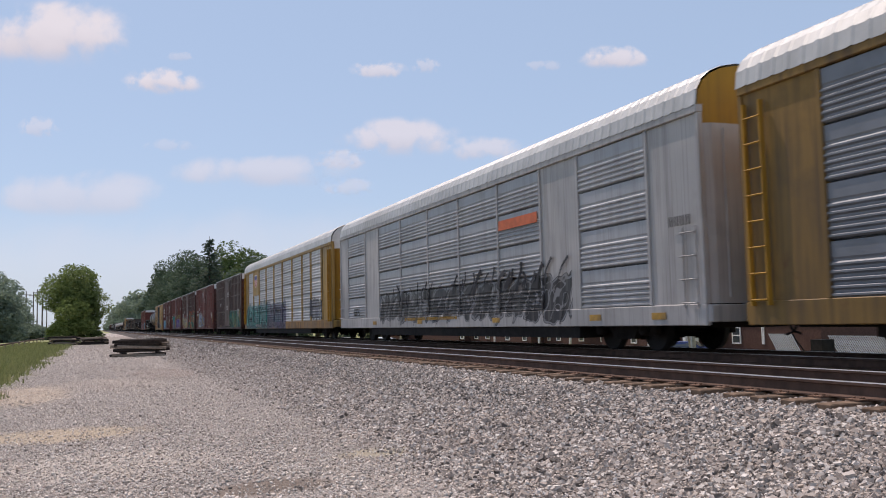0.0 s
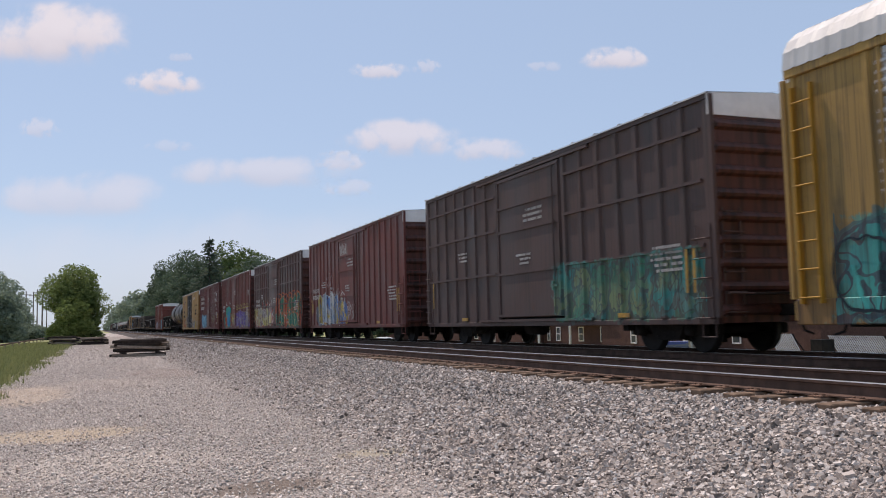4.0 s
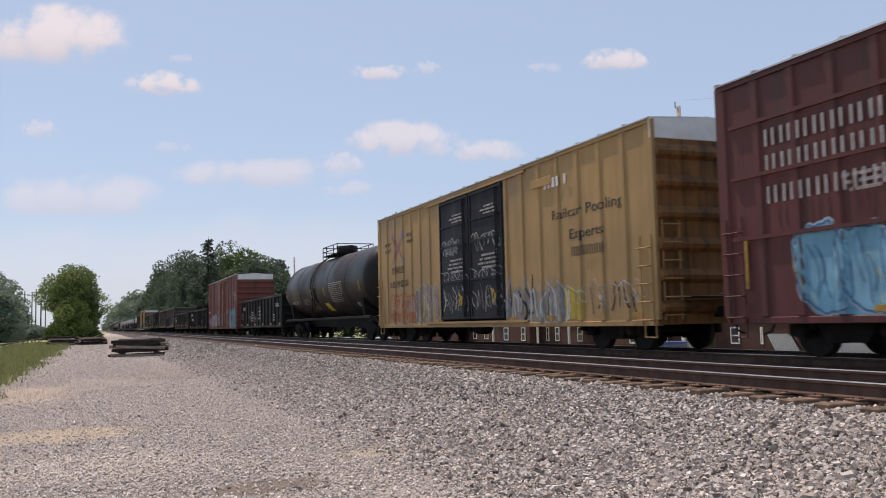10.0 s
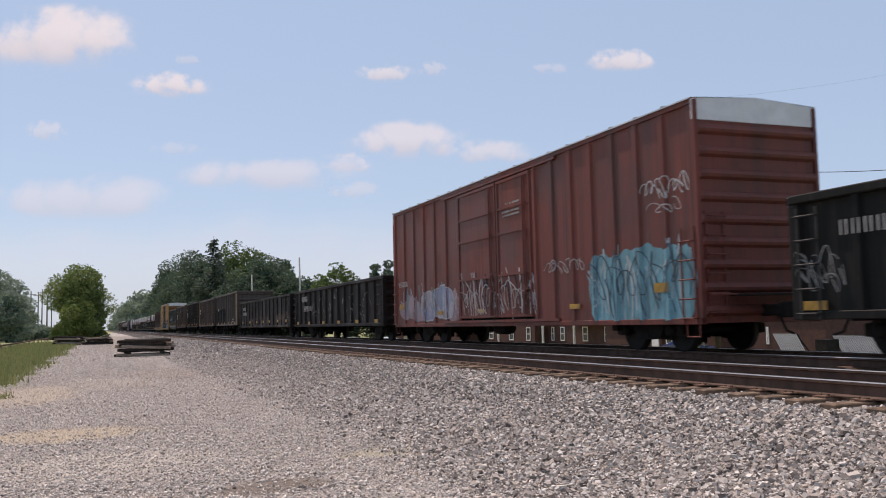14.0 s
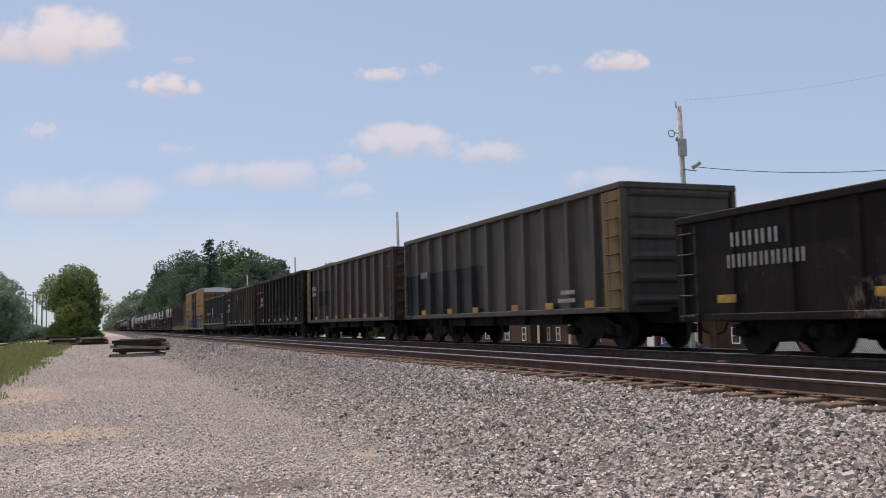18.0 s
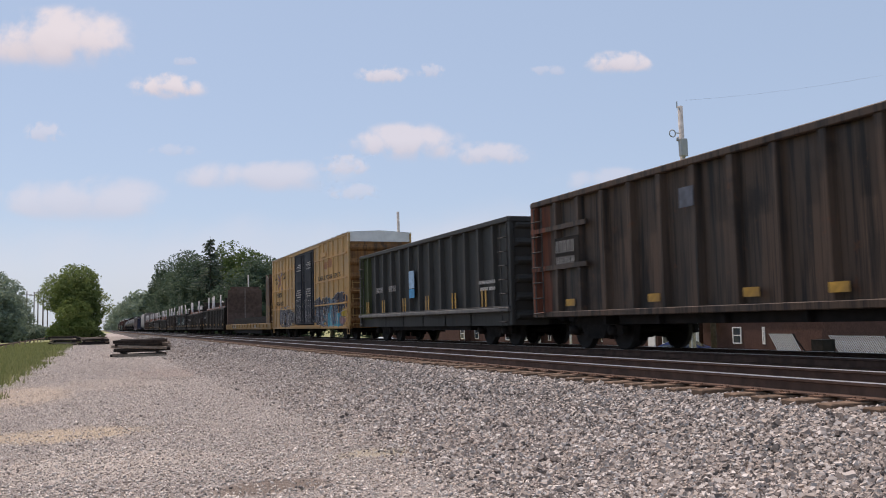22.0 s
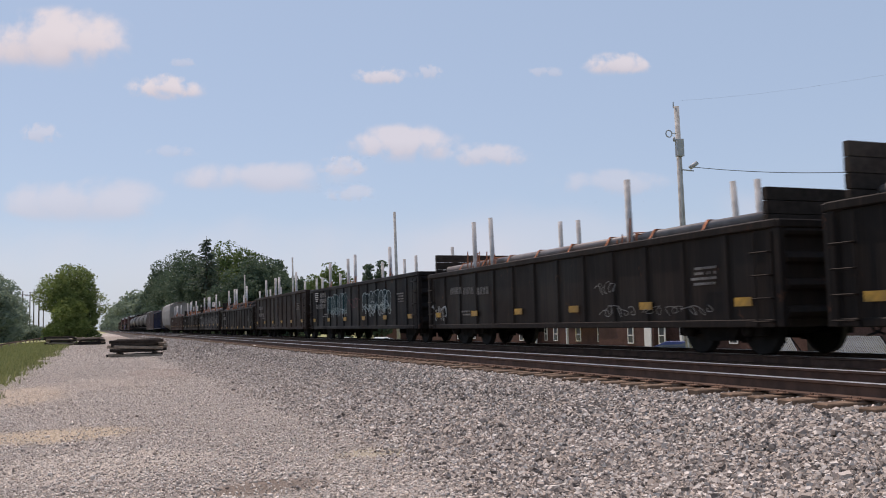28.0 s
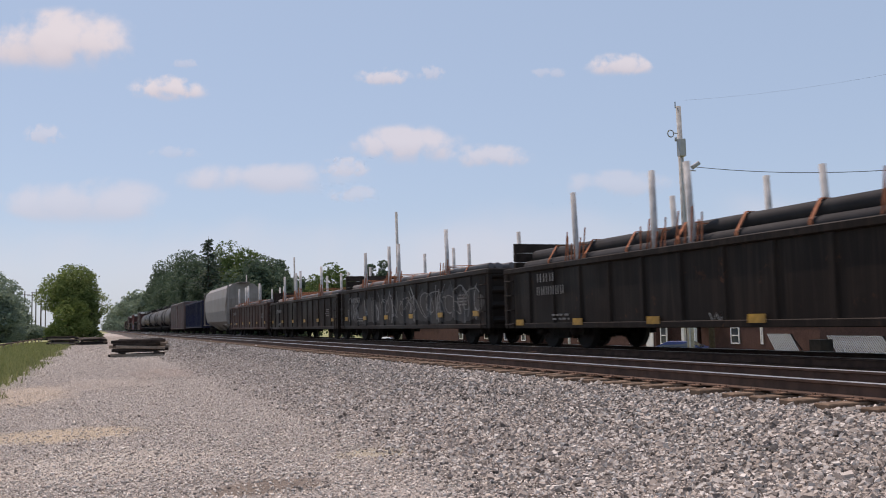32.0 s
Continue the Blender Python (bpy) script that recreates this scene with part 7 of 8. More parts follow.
xs = [-3000, -900, -300, -120, -60, -30, -18, -12, -9, -7, -5, -4, -3, -2, -1, 0, 1, 2, 3, 3.6, 4.2, 4.7, 5.2, 6, 7, 9, 11, 14.2, 15.5, 17.5, 19, 20.5, 25, 40, 70, 120, 300, 900, 3000]
ys = [-300, -60, -20, -8, 0] + [2 + 1.2 * i for i in range(24)] + [34, 40, 48, 58, 70, 85, 105, 130, 170, 230, 320, 500, 900, 1800, 4000]
bm = bmesh.new()
grid = []
for y in ys:
    row = []
    for x in xs:
        bump = 0.035 * (noise.noise((x * 0.5, y * 0.35, 3.0))) * (1 if -60 < x < 6.5 else 0)
        row.append(bm.verts.new((x, y, ground_z(x, y) + bump)))
    grid.append(row)
LAND = np.array([[v.co.z for v in row] for row in grid])
for a, b in zip(grid, grid[1:]):
    for i in range(len(xs) - 1):
        bm.faces.new((a[i], a[i + 1], b[i + 1], b[i])).smooth = True
ground = new("ground", mesh_of("ground", bm, M_LOT))
tagged(ground, "grey gravel lot with tan dusty patches and grass", "ground", kind="structure")

bm = bmesh.new()
prof = ((4.3, -0.80), (5.3, -0.60), (6.3, -0.36), (7.0, -0.26), (7.3, -0.255), (14.0, -0.255), (14.6, -0.35), (17.0, -1.45), (17.2, -1.75), (14.0, -0.9), (7, -0.8))
rows = []
for j in range(130):
    y = -12 + 1.0 * j if j < 60 else 48 + (j - 59) ** 2 * 0.19
    rows.append([bm.verts.new((x + 0.12 * noise.noise((x, y * 0.7, 1)), y, z + (0.035 * noise.noise((x * 1.3, y * 0.9, 7)) if i < 4 else 0))) for i, (x, z) in enumerate(prof)])
for a, b in zip(rows, rows[1:]):
    for i in range(8):
        bm.faces.new((a[i], a[i + 1], b[i + 1], b[i])).smooth = True
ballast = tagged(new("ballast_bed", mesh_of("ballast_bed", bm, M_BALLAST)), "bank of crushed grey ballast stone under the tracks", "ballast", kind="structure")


HX, HY = np.array(xs, float), np.array(ys, float)
HZ = LAND


def land_z(x, y):
    """Height of the uneven ground under many places at once."""
    i = np.clip(np.searchsorted(HX, x) - 1, 0, len(HX) - 2)
    j = np.clip(np.searchsorted(HY, y) - 1, 0, len(HY) - 2)
    u, w = (x - HX[i]) / (HX[i + 1] - HX[i]), (y - HY[j]) / (HY[j + 1] - HY[j])
    return HZ[j, i] * (1 - u) * (1 - w) + HZ[j, i + 1] * u * (1 - w) + HZ[j + 1, i] * (1 - u) * w + HZ[j + 1, i + 1] * u * w


def bed_z(x, y):
    """The ground or the ballast bank, whichever is higher."""
    return np.maximum(land_z(x, y), np.interp(x, [p[0] for p in prof[:8]], [p[1] for p in prof[:8]]) - 5.0 * (x < 4.3))


STONE = np.array([(a, b, c) for a in (-0.6, 0.6) for b in (-0.6, 0.6) for c in (-0.6, 0.6)])
STONE_TRI = np.array([q for a, b, c, d in ((0, 1, 3, 2), (4, 6, 7, 5), (0, 4, 5, 1), (2, 3, 7, 6), (0, 2, 6, 4), (1, 5, 7, 3)) for q in ((a, b, c), (a, c, d))])
PEBBLE = np.array([(1, 0, 0), (-1, 0, 0), (0, 1, 0), (0, -1, 0), (0.2, 0.1, 0.8), (0, 0, -0.8)], float)
PEBBLE_TRI = np.array([(0, 2, 4), (2, 1, 4), (1, 3, 4), (3, 0, 4), (2, 0, 5), (1, 2, 5), (3, 1, 5), (0, 3, 5)])


def scatter(name, label, material, area, count, size, seed, shape, tri, flat, keep):
    """Loose broken stones, one mesh: each a worn, uneven block sunk a little in the ground. keep gives the share that stays at a place."""
    r = np.random.RandomState(seed)
    x0, x1, y0, y1 = area
    y = y0 * (y1 / y0) ** r.rand(count)
    x = x0 + (x1 - x0) * r.rand(count)
    ok = (r.rand(count) < keep(x, y)) & (x > -0.11 * y - 0.4) & (x < 1.2 * y + 0.4) & (0.93 * y + 0.368 * x > 5.5)
    x, y = x[ok], y[ok]
    count, m = len(x), len(shape)
    s = size * np.exp(r.normal(0, 0.30, count))
    q = r.normal(0, 1, (count, 4)) * np.array([1, 0.35, 0.35, 1])
    q /= np.linalg.norm(q, axis=1)[:, None]
    a, b, c, d = q.T
    rot = np.array([[1 - 2 * (c * c + d * d), 2 * (b * c - a * d), 2 * (b * d + a * c)], [2 * (b * c + a * d), 1 - 2 * (b * b + d * d), 2 * (c * d - a * b)],
                    [2 * (b * d - a * c), 2 * (c * d + a * b), 1 - 2 * (b * b + c * c)]]).transpose(2, 0, 1)
    v = shape[None] * (0.72 + 0.56 * r.rand(count, m, 1)) * np.stack((0.8 + 0.6 * r.rand(count), np.ones(count), flat * (0.8 + 0.4 * r.rand(count))), -1)[:, None, :]
    v = np.einsum("nij,nmj->nmi", rot, v) * s[:, None, None]
    z = bed_z(x, y) + s * (0.30 + 0.35 * r.rand(count))
    out = (v + np.stack((x, y, z), -1)[:, None, :]).reshape(-1, 3)
    faces = (tri[None] + m * np.arange(count)[:, None, None]).reshape(-1, 3)
    me = bpy.data.meshes.new(name)
    me.from_pydata(out.tolist(), [], faces.tolist())
    me.polygons.foreach_set("use_smooth", [shape is PEBBLE] * len(me.polygons))
    me.materials.append(material)
    return tagged(new(name, me), label, "stones", kind="stuff")


def in_bays(x, y):
    """Ballast fills the bays between the ties."""
    k = ((y - 4.0) / 0.535) % 1.0
    return np.where((x < 7.02) | ((k > 0.27) & (k < 0.73)), np.clip((x - 2.8) / 2.2, 0, 1), 0.0)


def on_lot(x, y):
    """Gravel thins out on the dusty patches and towards the bank."""
    f = np.clip((5.4 - x) / 1.6, 0.12, 1)
    for px, py, rx, ry, c in DUST:
        f = f * (1 - (0.78 if c[0] < 0.56 else 0.2) * np.exp(-1.2 * (((x - px) / rx) ** 2 + ((y - py) / ry) ** 2) ** 2))
    return f


scatter("ballast_stones", "loose broken grey ballast stones", M_STONE, (2.8, 7.9, 4.2, 42.0), 125000, 0.0190, 3, STONE, STONE_TRI, 0.72, in_bays)
scatter("ballast_stones", "broken grey stones between the two tracks", M_STONE, (7.9, 11.9, 9.0, 42.0), 9000, 0.023, 4, STONE, STONE_TRI, 0.72, in_bays)
scatter("gravel_stones", "small loose gravel on the lot", M_PEBBLE, (-2.6, 5.2, 5.2, 45.0), 150000, 0.0122, 5, PEBBLE, PEBBLE_TRI, 0.5, on_lot)

scatter("ballast_stones", "broken grey ballast stones farther along the bank", M_STONE, (2.8, 7.9, 42.0, 140.0), 20000, 0.032, 6, STONE, STONE_TRI, 0.72, in_bays)
scatter("gravel_stones", "gravel on the far end of the lot", M_PEBBLE, (-2.6, 5.2, 45.0, 125.0), 22000, 0.022, 7, PEBBLE, PEBBLE_TRI, 0.5, on_lot)


def rail_pair(name, centre, label):
    """Two rails with a wide foot, thin web and bright running head; it lies on its own ties."""
    track = tagged(new(name), label, "railway track", kind="structure")
    for s in (-1, 1):
        x = centre + s * 0.7525
        bm = bmesh.new()
        sweep(bm, ((x - 0.07, -0.178), (x + 0.07, -0.178), (x + 0.07, -0.165), (x + 0.012, -0.145), (x + 0.010, -0.05), (x + 0.036, -0.038), (x + 0.036, -0.008), (x - 0.036, -0.008), (x - 0.036, -0.038), (x - 0.010, -0.05), (x - 0.012, -0.145), (x - 0.07, -0.165)), -40, 1500)
        r = part("rail", bm, M_RAIL, track, "rusty brown steel rail")
        bm = bmesh.new()
        sweep(bm, ((x - 0.033, -0.0085), (x + 0.033, -0.0085), (x + 0.028, 0.0), (x - 0.028, 0.0)), -40, 1500)
        part("rail_head", bm, M_HEAD, r, "bright worn running surface")
    return track


near = rail_pair("track_near", 8.40, "empty railway track on dark wooden ties")
far = rail_pair("track_far", TRACK_X, "railway track under the passing train")
tie_me = shared(("tie",), lambda bm: box(bm, -1.3, 1.3, -0.115, 0.115, -0.37, -0.19), M_TIE, 0.012)
plate_me = shared(("tie_plate",), lambda bm: (box(bm, -0.18, 0.18, -0.1, 0.1, -0.192, -0.176), [box(bm, a - 0.014, a + 0.014, b - 0.014, b + 0.014, -0.18, -0.158) for a in (-0.1, 0.1) for b in (-0.06, 0.06)]), M_PLATE)
rt = random.Random(8)
for track, cx, n in ((near, 8.40, 170), (far, TRACK_X, 90)):
    for i in range(n):
        y = 4.0 + 0.535 * i
        t = piece("tie", tie_me, track, pose(cx + rt.uniform(-0.05, 0.05), y + rt.uniform(-0.03, 0.03), rt.uniform(-0.012, 0.008), 0, 0, rt.uniform(-1.2, 1.2)))
        if track is near and i < 110:
            for s in (-1, 1):
                piece("tie_plate", plate_me, t, pose(s * 0.7525 - (t.location.x - cx), 0, 0.006 - t.location.z))
    bm = bmesh.new()
    for i in range(700):
        y = 4.0 + 0.535 * (n + i)
        box(bm, cx - 1.3, cx + 1.3, y - 0.115, y + 0.115, -0.37, -0.19)
    tagged(part("far_ties", bm, M_TIE, track, "dark wooden ties"), kind="stuff")

# ---- things on the lot ----
def tie_stack(x, y, turn, layers, length, label, seed, high=0.155, loose=1.0):
    """Old railway ties stacked loosely: a letter a layer (d dark, t tan, b bearers laid crosswise), each tie a little off."""
    r = random.Random(seed)
    st = tagged(new("timber_stack"), label, "timber stack", "stacks of old ties")
    st.matrix_basis = pose(x, y, ground_z(x, y) - 0.01, 0, 0, turn)
    mes = {m: [shared(("timber", length, m.name, k), lambda bm: box(bm, -length / 2 * k, length / 2 * k, -0.115, 0.115, 0, high), m, 0.02) for k in (1.0, 0.95, 0.88)] for m in (M_TIMBER, M_TIMBERCUT)}
    bearer = shared(("bearer", high), lambda bm: box(bm, -0.11, 0.11, -0.52, 0.52, 0, high * 0.6), M_TIMBER, 0.015)
    z = 0.0
    for k in layers:
        if k == "b":
            for e in (-0.36, 0.3):
                piece("bearer", bearer, st, pose(e * length + r.uniform(-0.1, 0.1), 0, z, 0, 0, r.uniform(-5, 5)))
            z += high * 0.6 + 0.004
            continue
        for i in range(4):
            m = M_TIMBERCUT if (k == "t") != (r.random() < 0.15) else M_TIMBER
            piece("timber", r.choice(mes[m]), st, pose(r.uniform(-0.1, 0.1) * loose, (i - 1.5) * 0.265 + r.uniform(-0.015, 0.015), z + r.uniform(0, 0.012), r.uniform(-3, 3) * loose, r.uniform(-0.9, 0.9) * loose, r.uniform(-2.5, 2.5) * loose))
        z += high + 0.012
    return st


tie_stack(2.27, 50.5, 3, "dbdtdd", 2.65, "stack of dark weathered railway ties on the gravel", 1, 0.155, 3.6)
tie_stack(-0.2, 97.0, 4, "dtbdt", 2.5, "far stack of old grey ties below the tree", 2, 0.15, 3.8)
tie_stack(-3.0, 97.5, -3, "dtbtdd", 2.6, "far stack of old ties beside the bush", 3, 0.15, 3.8)
rail = tagged(new("guard_rail"), "rusty low steel rail on short posts in the grass", "guard rail")
bm = bmesh.new()
rod(bm, (-7.4, 30, -0.33), (-7.4, 150, -0.33), 0.07, 8)
part("beam", bm, M_RAIL, rail)
for i in range(16):
    piece("post", shared(("post",), lambda bm: box(bm, -0.07, 0.07, -0.07, 0.07, -0.9, -0.33), M_TIMBERCUT, 0.01), rail, pose(-7.4, 34 + i * 7.5, 0))

# ---- trees ----
def leaves(crown, n, size, r, gaps=0.35):
    """Small leaf clumps, spread over the outer part of several uneven lobes: a list of (centre, radii)."""
    verts, faces = [], []
    w = [a.x * a.y * a.z for _, a in crown]
    total = sum(w)
    for (c, a), wi in zip(crown, w):
        k = int(n * wi / total) + 1
        for _ in range(k):
            d = Vector((r.gauss(0, 1), r.gauss(0, 1), r.gauss(0, 1))).normalized()
            if noise.noise(d * 2.3 + c * 0.7) < -gaps:
                continue
            rad = r.uniform(0.55, 1.0) ** 0.5 * (1 + 0.28 * noise.noise(d * 3.1 + c))
            p = c + Vector((d.x * a.x, d.y * a.y, d.z * a.z)) * rad
            s = size * r.uniform(0.6, 1.5)
            u = Vector((r.gauss(0, 1), r.gauss(0, 1), r.gauss(0, 0.6))).normalized()
            v = u.cross(Vector((r.gauss(0, 1), r.gauss(0, 1), r.gauss(0, 1)))).normalized()
            b = len(verts)
            verts += [p - u * s, p + v * s * 0.55, p + u * s, p - v * s * 0.55 + u * s * 0.2]
            faces.append((b, b + 1, b + 2, b + 3))
    return verts, faces


def tree(x, y, h, w, seed, material, label, lobes=9, n=2600, leaf=0.34, low=0.25, z=None, name="tree"):
    """A broadleaf tree: tapered trunk, limbs, and a crown of many leaf clumps with an uneven outline."""
    r = random.Random(seed)
    z = ground_z(x, y) if z is None else z
    ob = tagged(new(name), label, "tree", "trees along the line")
    ob.location = (x, y, z)
    bm = bmesh.new()
    fork = h * (low + 0.12)
    rod(bm, (0, 0, -0.2), (0.1, 0, fork), w * 0.045 + 0.08, 8, w * 0.03 + 0.05)
    crown = []
    for i in range(lobes):
        a = 6.283 * i / lobes * 2.4 + r.uniform(0, 1)
        k = (i + 0.5) / lobes
        rad = w / 2 * (0.72 * math.sin(math.pi * min(1, k * 0.86 + 0.16)) ** 0.6) * r.uniform(0.45, 0.95)
        c = Vector((rad * math.cos(a), rad * math.sin(a), h * (low + (0.93 - low) * k)))
        s = w * r.uniform(0.20, 0.30) * (1.15 - 0.4 * k)
        crown.append((c, Vector((s * 1.1, s * 1.1, s * 0.85))))
        rod(bm, (0.05, 0, fork * r.uniform(0.7, 1.0)), c, w * 0.016 + 0.03, 5, 0.02)
    crown.append((Vector((0, 0, h * (low + 0.95) / 2)), Vector((w * 0.3, w * 0.3, h * (0.95 - low) * 0.4))))
    part("trunk", bm, M_BARK, ob)
    v, f = leaves(crown, n, leaf, r)
    me = bpy.data.meshes.new("crown")
    me.from_pydata([tuple(p) for p in v], [], f)
    me.materials.append(material)
    piece("crown", me, ob)
    return ob


def spruce(x, y, h, w, seed, label):
    r = random.Random(seed)
    ob = tagged(new("spruce"), label, "tree", "trees along the line")
    ob.location = (x, y, ground_z(x, y))
    bm = bmesh.new()
    rod(bm, (0, 0, -0.2), (0, 0, h), 0.3, 7, 0.03)
    v, f = [], []
    for i in range(30):
        k = i / 30
        for j in range(9):
            z = h * (0.18 + 0.8 * k) + r.uniform(-0.35, 0.35)
            a = r.uniform(0, 6.283)
            L = w / 2 * (1 - k) ** 0.62 * r.uniform(0.25, 1.15) + 0.1
            tip = Vector((L * math.cos(a), L * math.sin(a), z - L * r.uniform(-0.1, 0.45)))
            rod(bm, (0, 0, z), tip, 0.035, 4, 0.01)
            for m in range(9):
                p = Vector((0, 0, z)).lerp(tip, r.uniform(0.25, 1.05)) + Vector((r.gauss(0, 0.12), r.gauss(0, 0.12), r.gauss(0, 0.1)))
                s = 0.35 * r.uniform(0.6, 1.3)
                u = Vector((math.cos(a) + r.gauss(0, 0.4), math.sin(a) + r.gauss(0, 0.4), r.gauss(-0.2, 0.3))).normalized()
                q = u.orthogonal()
                b = len(v)
                v += [p - u * s, p + q * s * 0.4, p + u * s, p - q * s * 0.4]
                f.append((b, b + 1, b + 2, b + 3))
    part("trunk", bm, M_BARK, ob)
    me = bpy.data.meshes.new("crown")
    me.from_pydata([tuple(p) for p in v], [], f)
    me.materials.append(M_NEEDLE)
    piece("crown", me, ob)


def bearing(px, depth):
    """Ground place seen at so many units across the picture and so deep along the view."""
    p = spot(px, 588 - 0.0234 * px, depth)
    return p.x, p.y


def spot(px, py, depth):
    """The point so deep along the view that lies px across and py down in the resting view."""
    m = aim(0)
    return m.translation + m.to_3x3() @ Vector(((px - 784) / FOCAL, (441 - py) / FOCAL, -1)) * depth


def tree_at(px, depth, top, w, seed, material, label, **k):
    x, y = bearing(px, depth)
    z = ground_z(x, y)
    tree(x, y, top + 0.75 - z, w, seed, material, label, **k)


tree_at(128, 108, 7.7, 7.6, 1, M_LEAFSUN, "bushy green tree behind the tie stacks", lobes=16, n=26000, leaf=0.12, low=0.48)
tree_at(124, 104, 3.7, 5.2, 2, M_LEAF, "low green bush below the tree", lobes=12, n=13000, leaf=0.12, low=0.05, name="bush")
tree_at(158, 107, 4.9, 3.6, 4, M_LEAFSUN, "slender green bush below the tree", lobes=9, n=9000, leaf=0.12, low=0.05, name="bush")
tree_at(94, 103, 0.9, 1.7, 3, M_LEAF, "low pale bush beside the tie stacks", lobes=7, n=5000, leaf=0.12, low=0.05, name="bush")
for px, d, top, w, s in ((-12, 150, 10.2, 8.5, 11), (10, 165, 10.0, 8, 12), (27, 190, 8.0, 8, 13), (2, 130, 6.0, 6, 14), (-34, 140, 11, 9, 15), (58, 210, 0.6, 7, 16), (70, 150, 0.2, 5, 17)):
    tree_at(px, d, top, w, s, M_LEAFHAZE, "blue green tree at the wood's edge", n=9000, leaf=0.19, low=0.1)
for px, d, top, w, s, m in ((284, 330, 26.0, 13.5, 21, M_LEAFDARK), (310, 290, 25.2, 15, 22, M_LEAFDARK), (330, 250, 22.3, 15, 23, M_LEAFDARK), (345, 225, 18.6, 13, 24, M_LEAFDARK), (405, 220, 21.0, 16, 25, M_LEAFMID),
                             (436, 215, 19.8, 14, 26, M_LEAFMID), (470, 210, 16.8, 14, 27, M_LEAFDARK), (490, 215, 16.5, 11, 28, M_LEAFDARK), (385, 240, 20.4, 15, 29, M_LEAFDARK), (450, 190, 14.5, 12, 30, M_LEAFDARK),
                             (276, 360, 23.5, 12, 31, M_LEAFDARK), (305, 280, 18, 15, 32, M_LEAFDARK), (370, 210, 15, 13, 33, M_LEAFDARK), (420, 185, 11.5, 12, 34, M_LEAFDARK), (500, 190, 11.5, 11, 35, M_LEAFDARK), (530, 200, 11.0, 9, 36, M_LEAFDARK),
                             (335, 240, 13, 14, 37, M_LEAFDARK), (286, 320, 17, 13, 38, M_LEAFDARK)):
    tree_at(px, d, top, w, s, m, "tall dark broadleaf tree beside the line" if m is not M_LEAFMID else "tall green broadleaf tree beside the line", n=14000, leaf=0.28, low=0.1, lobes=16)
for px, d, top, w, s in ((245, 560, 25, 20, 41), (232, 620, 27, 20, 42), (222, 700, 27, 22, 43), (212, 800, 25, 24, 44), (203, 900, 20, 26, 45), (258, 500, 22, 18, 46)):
    tree_at(px, d, top, w, s, M_LEAFHAZE, "hazy far tree along the line", n=2600, leaf=1.0, low=0.05, lobes=12)
spruce(*bearing(369, 205), 24.6, 15.0, 51, "dark spruce standing above the broadleaf trees")
for px, d, top, w, s in ((585, 150, 11.2, 8.5, 61), (610, 155, 9.8, 7, 62), (560, 160, 9.4, 7, 63)):
    tree_at(px, d, top, w, s, M_LEAFMID, "green tree behind the houses", n=4500, leaf=0.24)
for px, d, top, w, s in ((655, 140, 10.6, 3.6, 64), (678, 140, 11.3, 3.8, 65), (668, 150, 6.5, 6.5, 66), (620, 150, 5.8, 7, 67)):
    tree_at(px, d, top, w, s, M_LEAFDARK, "slim dark tree behind the houses", n=4000, leaf=0.2, low=0.1, lobes=7)
for px, d, top, w, s in ((800, 170, 8.6, 8, 68), (835, 175, 8.5, 8, 69), (870, 180, 8.2, 9, 70), (770, 165, 8.0, 7, 71), (950, 170, 8.4, 6, 72)):
    tree_at(px, d, top, w, s, M_LEAFDARK, "dark tree crown behind the roofs", n=1600, leaf=0.38)

# grass at the lot's edge
r = random.Random(77)
v, f = [], []
for _ in range(26000):
    y = 22 + 100 * r.random() ** 1.6
    x = -2.5 + 1.6 * noise.noise((y * 0.22, 3.0, 0)) + 0.7 * noise.noise((y * 0.9, 1.0, 0)) - abs(r.gauss(0, 3.2)) + r.gauss(0, 0.25)
    z = ground_z(x, y)
    hgt = r.uniform(0.08, 0.26)
    a = r.uniform(0, 6.283)
    w = 0.015 + y * 0.0004
    dx, dy = math.cos(a) * w, math.sin(a) * w
    b = len(v)
    v += [(x - dx, y - dy, z - 0.02), (x + dx, y + dy, z - 0.02), (x + r.gauss(0, 0.06), y + r.gauss(0, 0.06), z + hgt)]
    f.append((b, b + 1, b + 2))
me = bpy.data.meshes.new("grass")
me.from_pydata(v, [], f)
me.materials.append(M_GRASS)
tagged(new("grass", me), "tufted green grass at the edge of the lot", "grass", kind="stuff")

# ---- poles and wires ----
def pole(x, y, top, label, r0=0.17, lean=0.0, material=None):
    ob = tagged(new("utility_pole"), label, "utility pole", "poles along the line")
    z = ground_z(x, y)
    ob.location = (x, y, z)
    bm = bmesh.new()
    rod(bm, (0, 0, -0.3), (lean, 0, top - z), r0, 12, r0 * 0.7)
    part("shaft", bm, material or M_POLE, ob)
    return ob


p1 = pole(*bearing(1221, 42), 10.9, "grey wooden utility pole with a camera and cabinet", 0.17, -0.12)
T = 10.9 - p1.location.z
boxes("cabinet", [(-0.40, -0.02, -0.34, -0.1, T - 2.5, T - 1.65)], M_GREYBOX, p1, "grey metal cabinet", 0.02)
boxes("conduit", [(-0.22, -0.16, -0.2, -0.14, 0.5, T - 2.5)], M_GREYBOX, p1)
bm = bmesh.new()
rod(bm, (-0.25, -0.1, T - 3.1), (0.45, -0.35, T - 3.2), 0.03)
part("bracket", bm, M_GREYBOX, p1)
bm = bmesh.new()
rod(bm, (0.30, -0.25, T - 3.05), (0.62, -0.45, T - 2.8), 0.10, 10)
part("floodlight", bm, M_GREYBOX, p1, "grey floodlight head")
bm = bmesh.new()
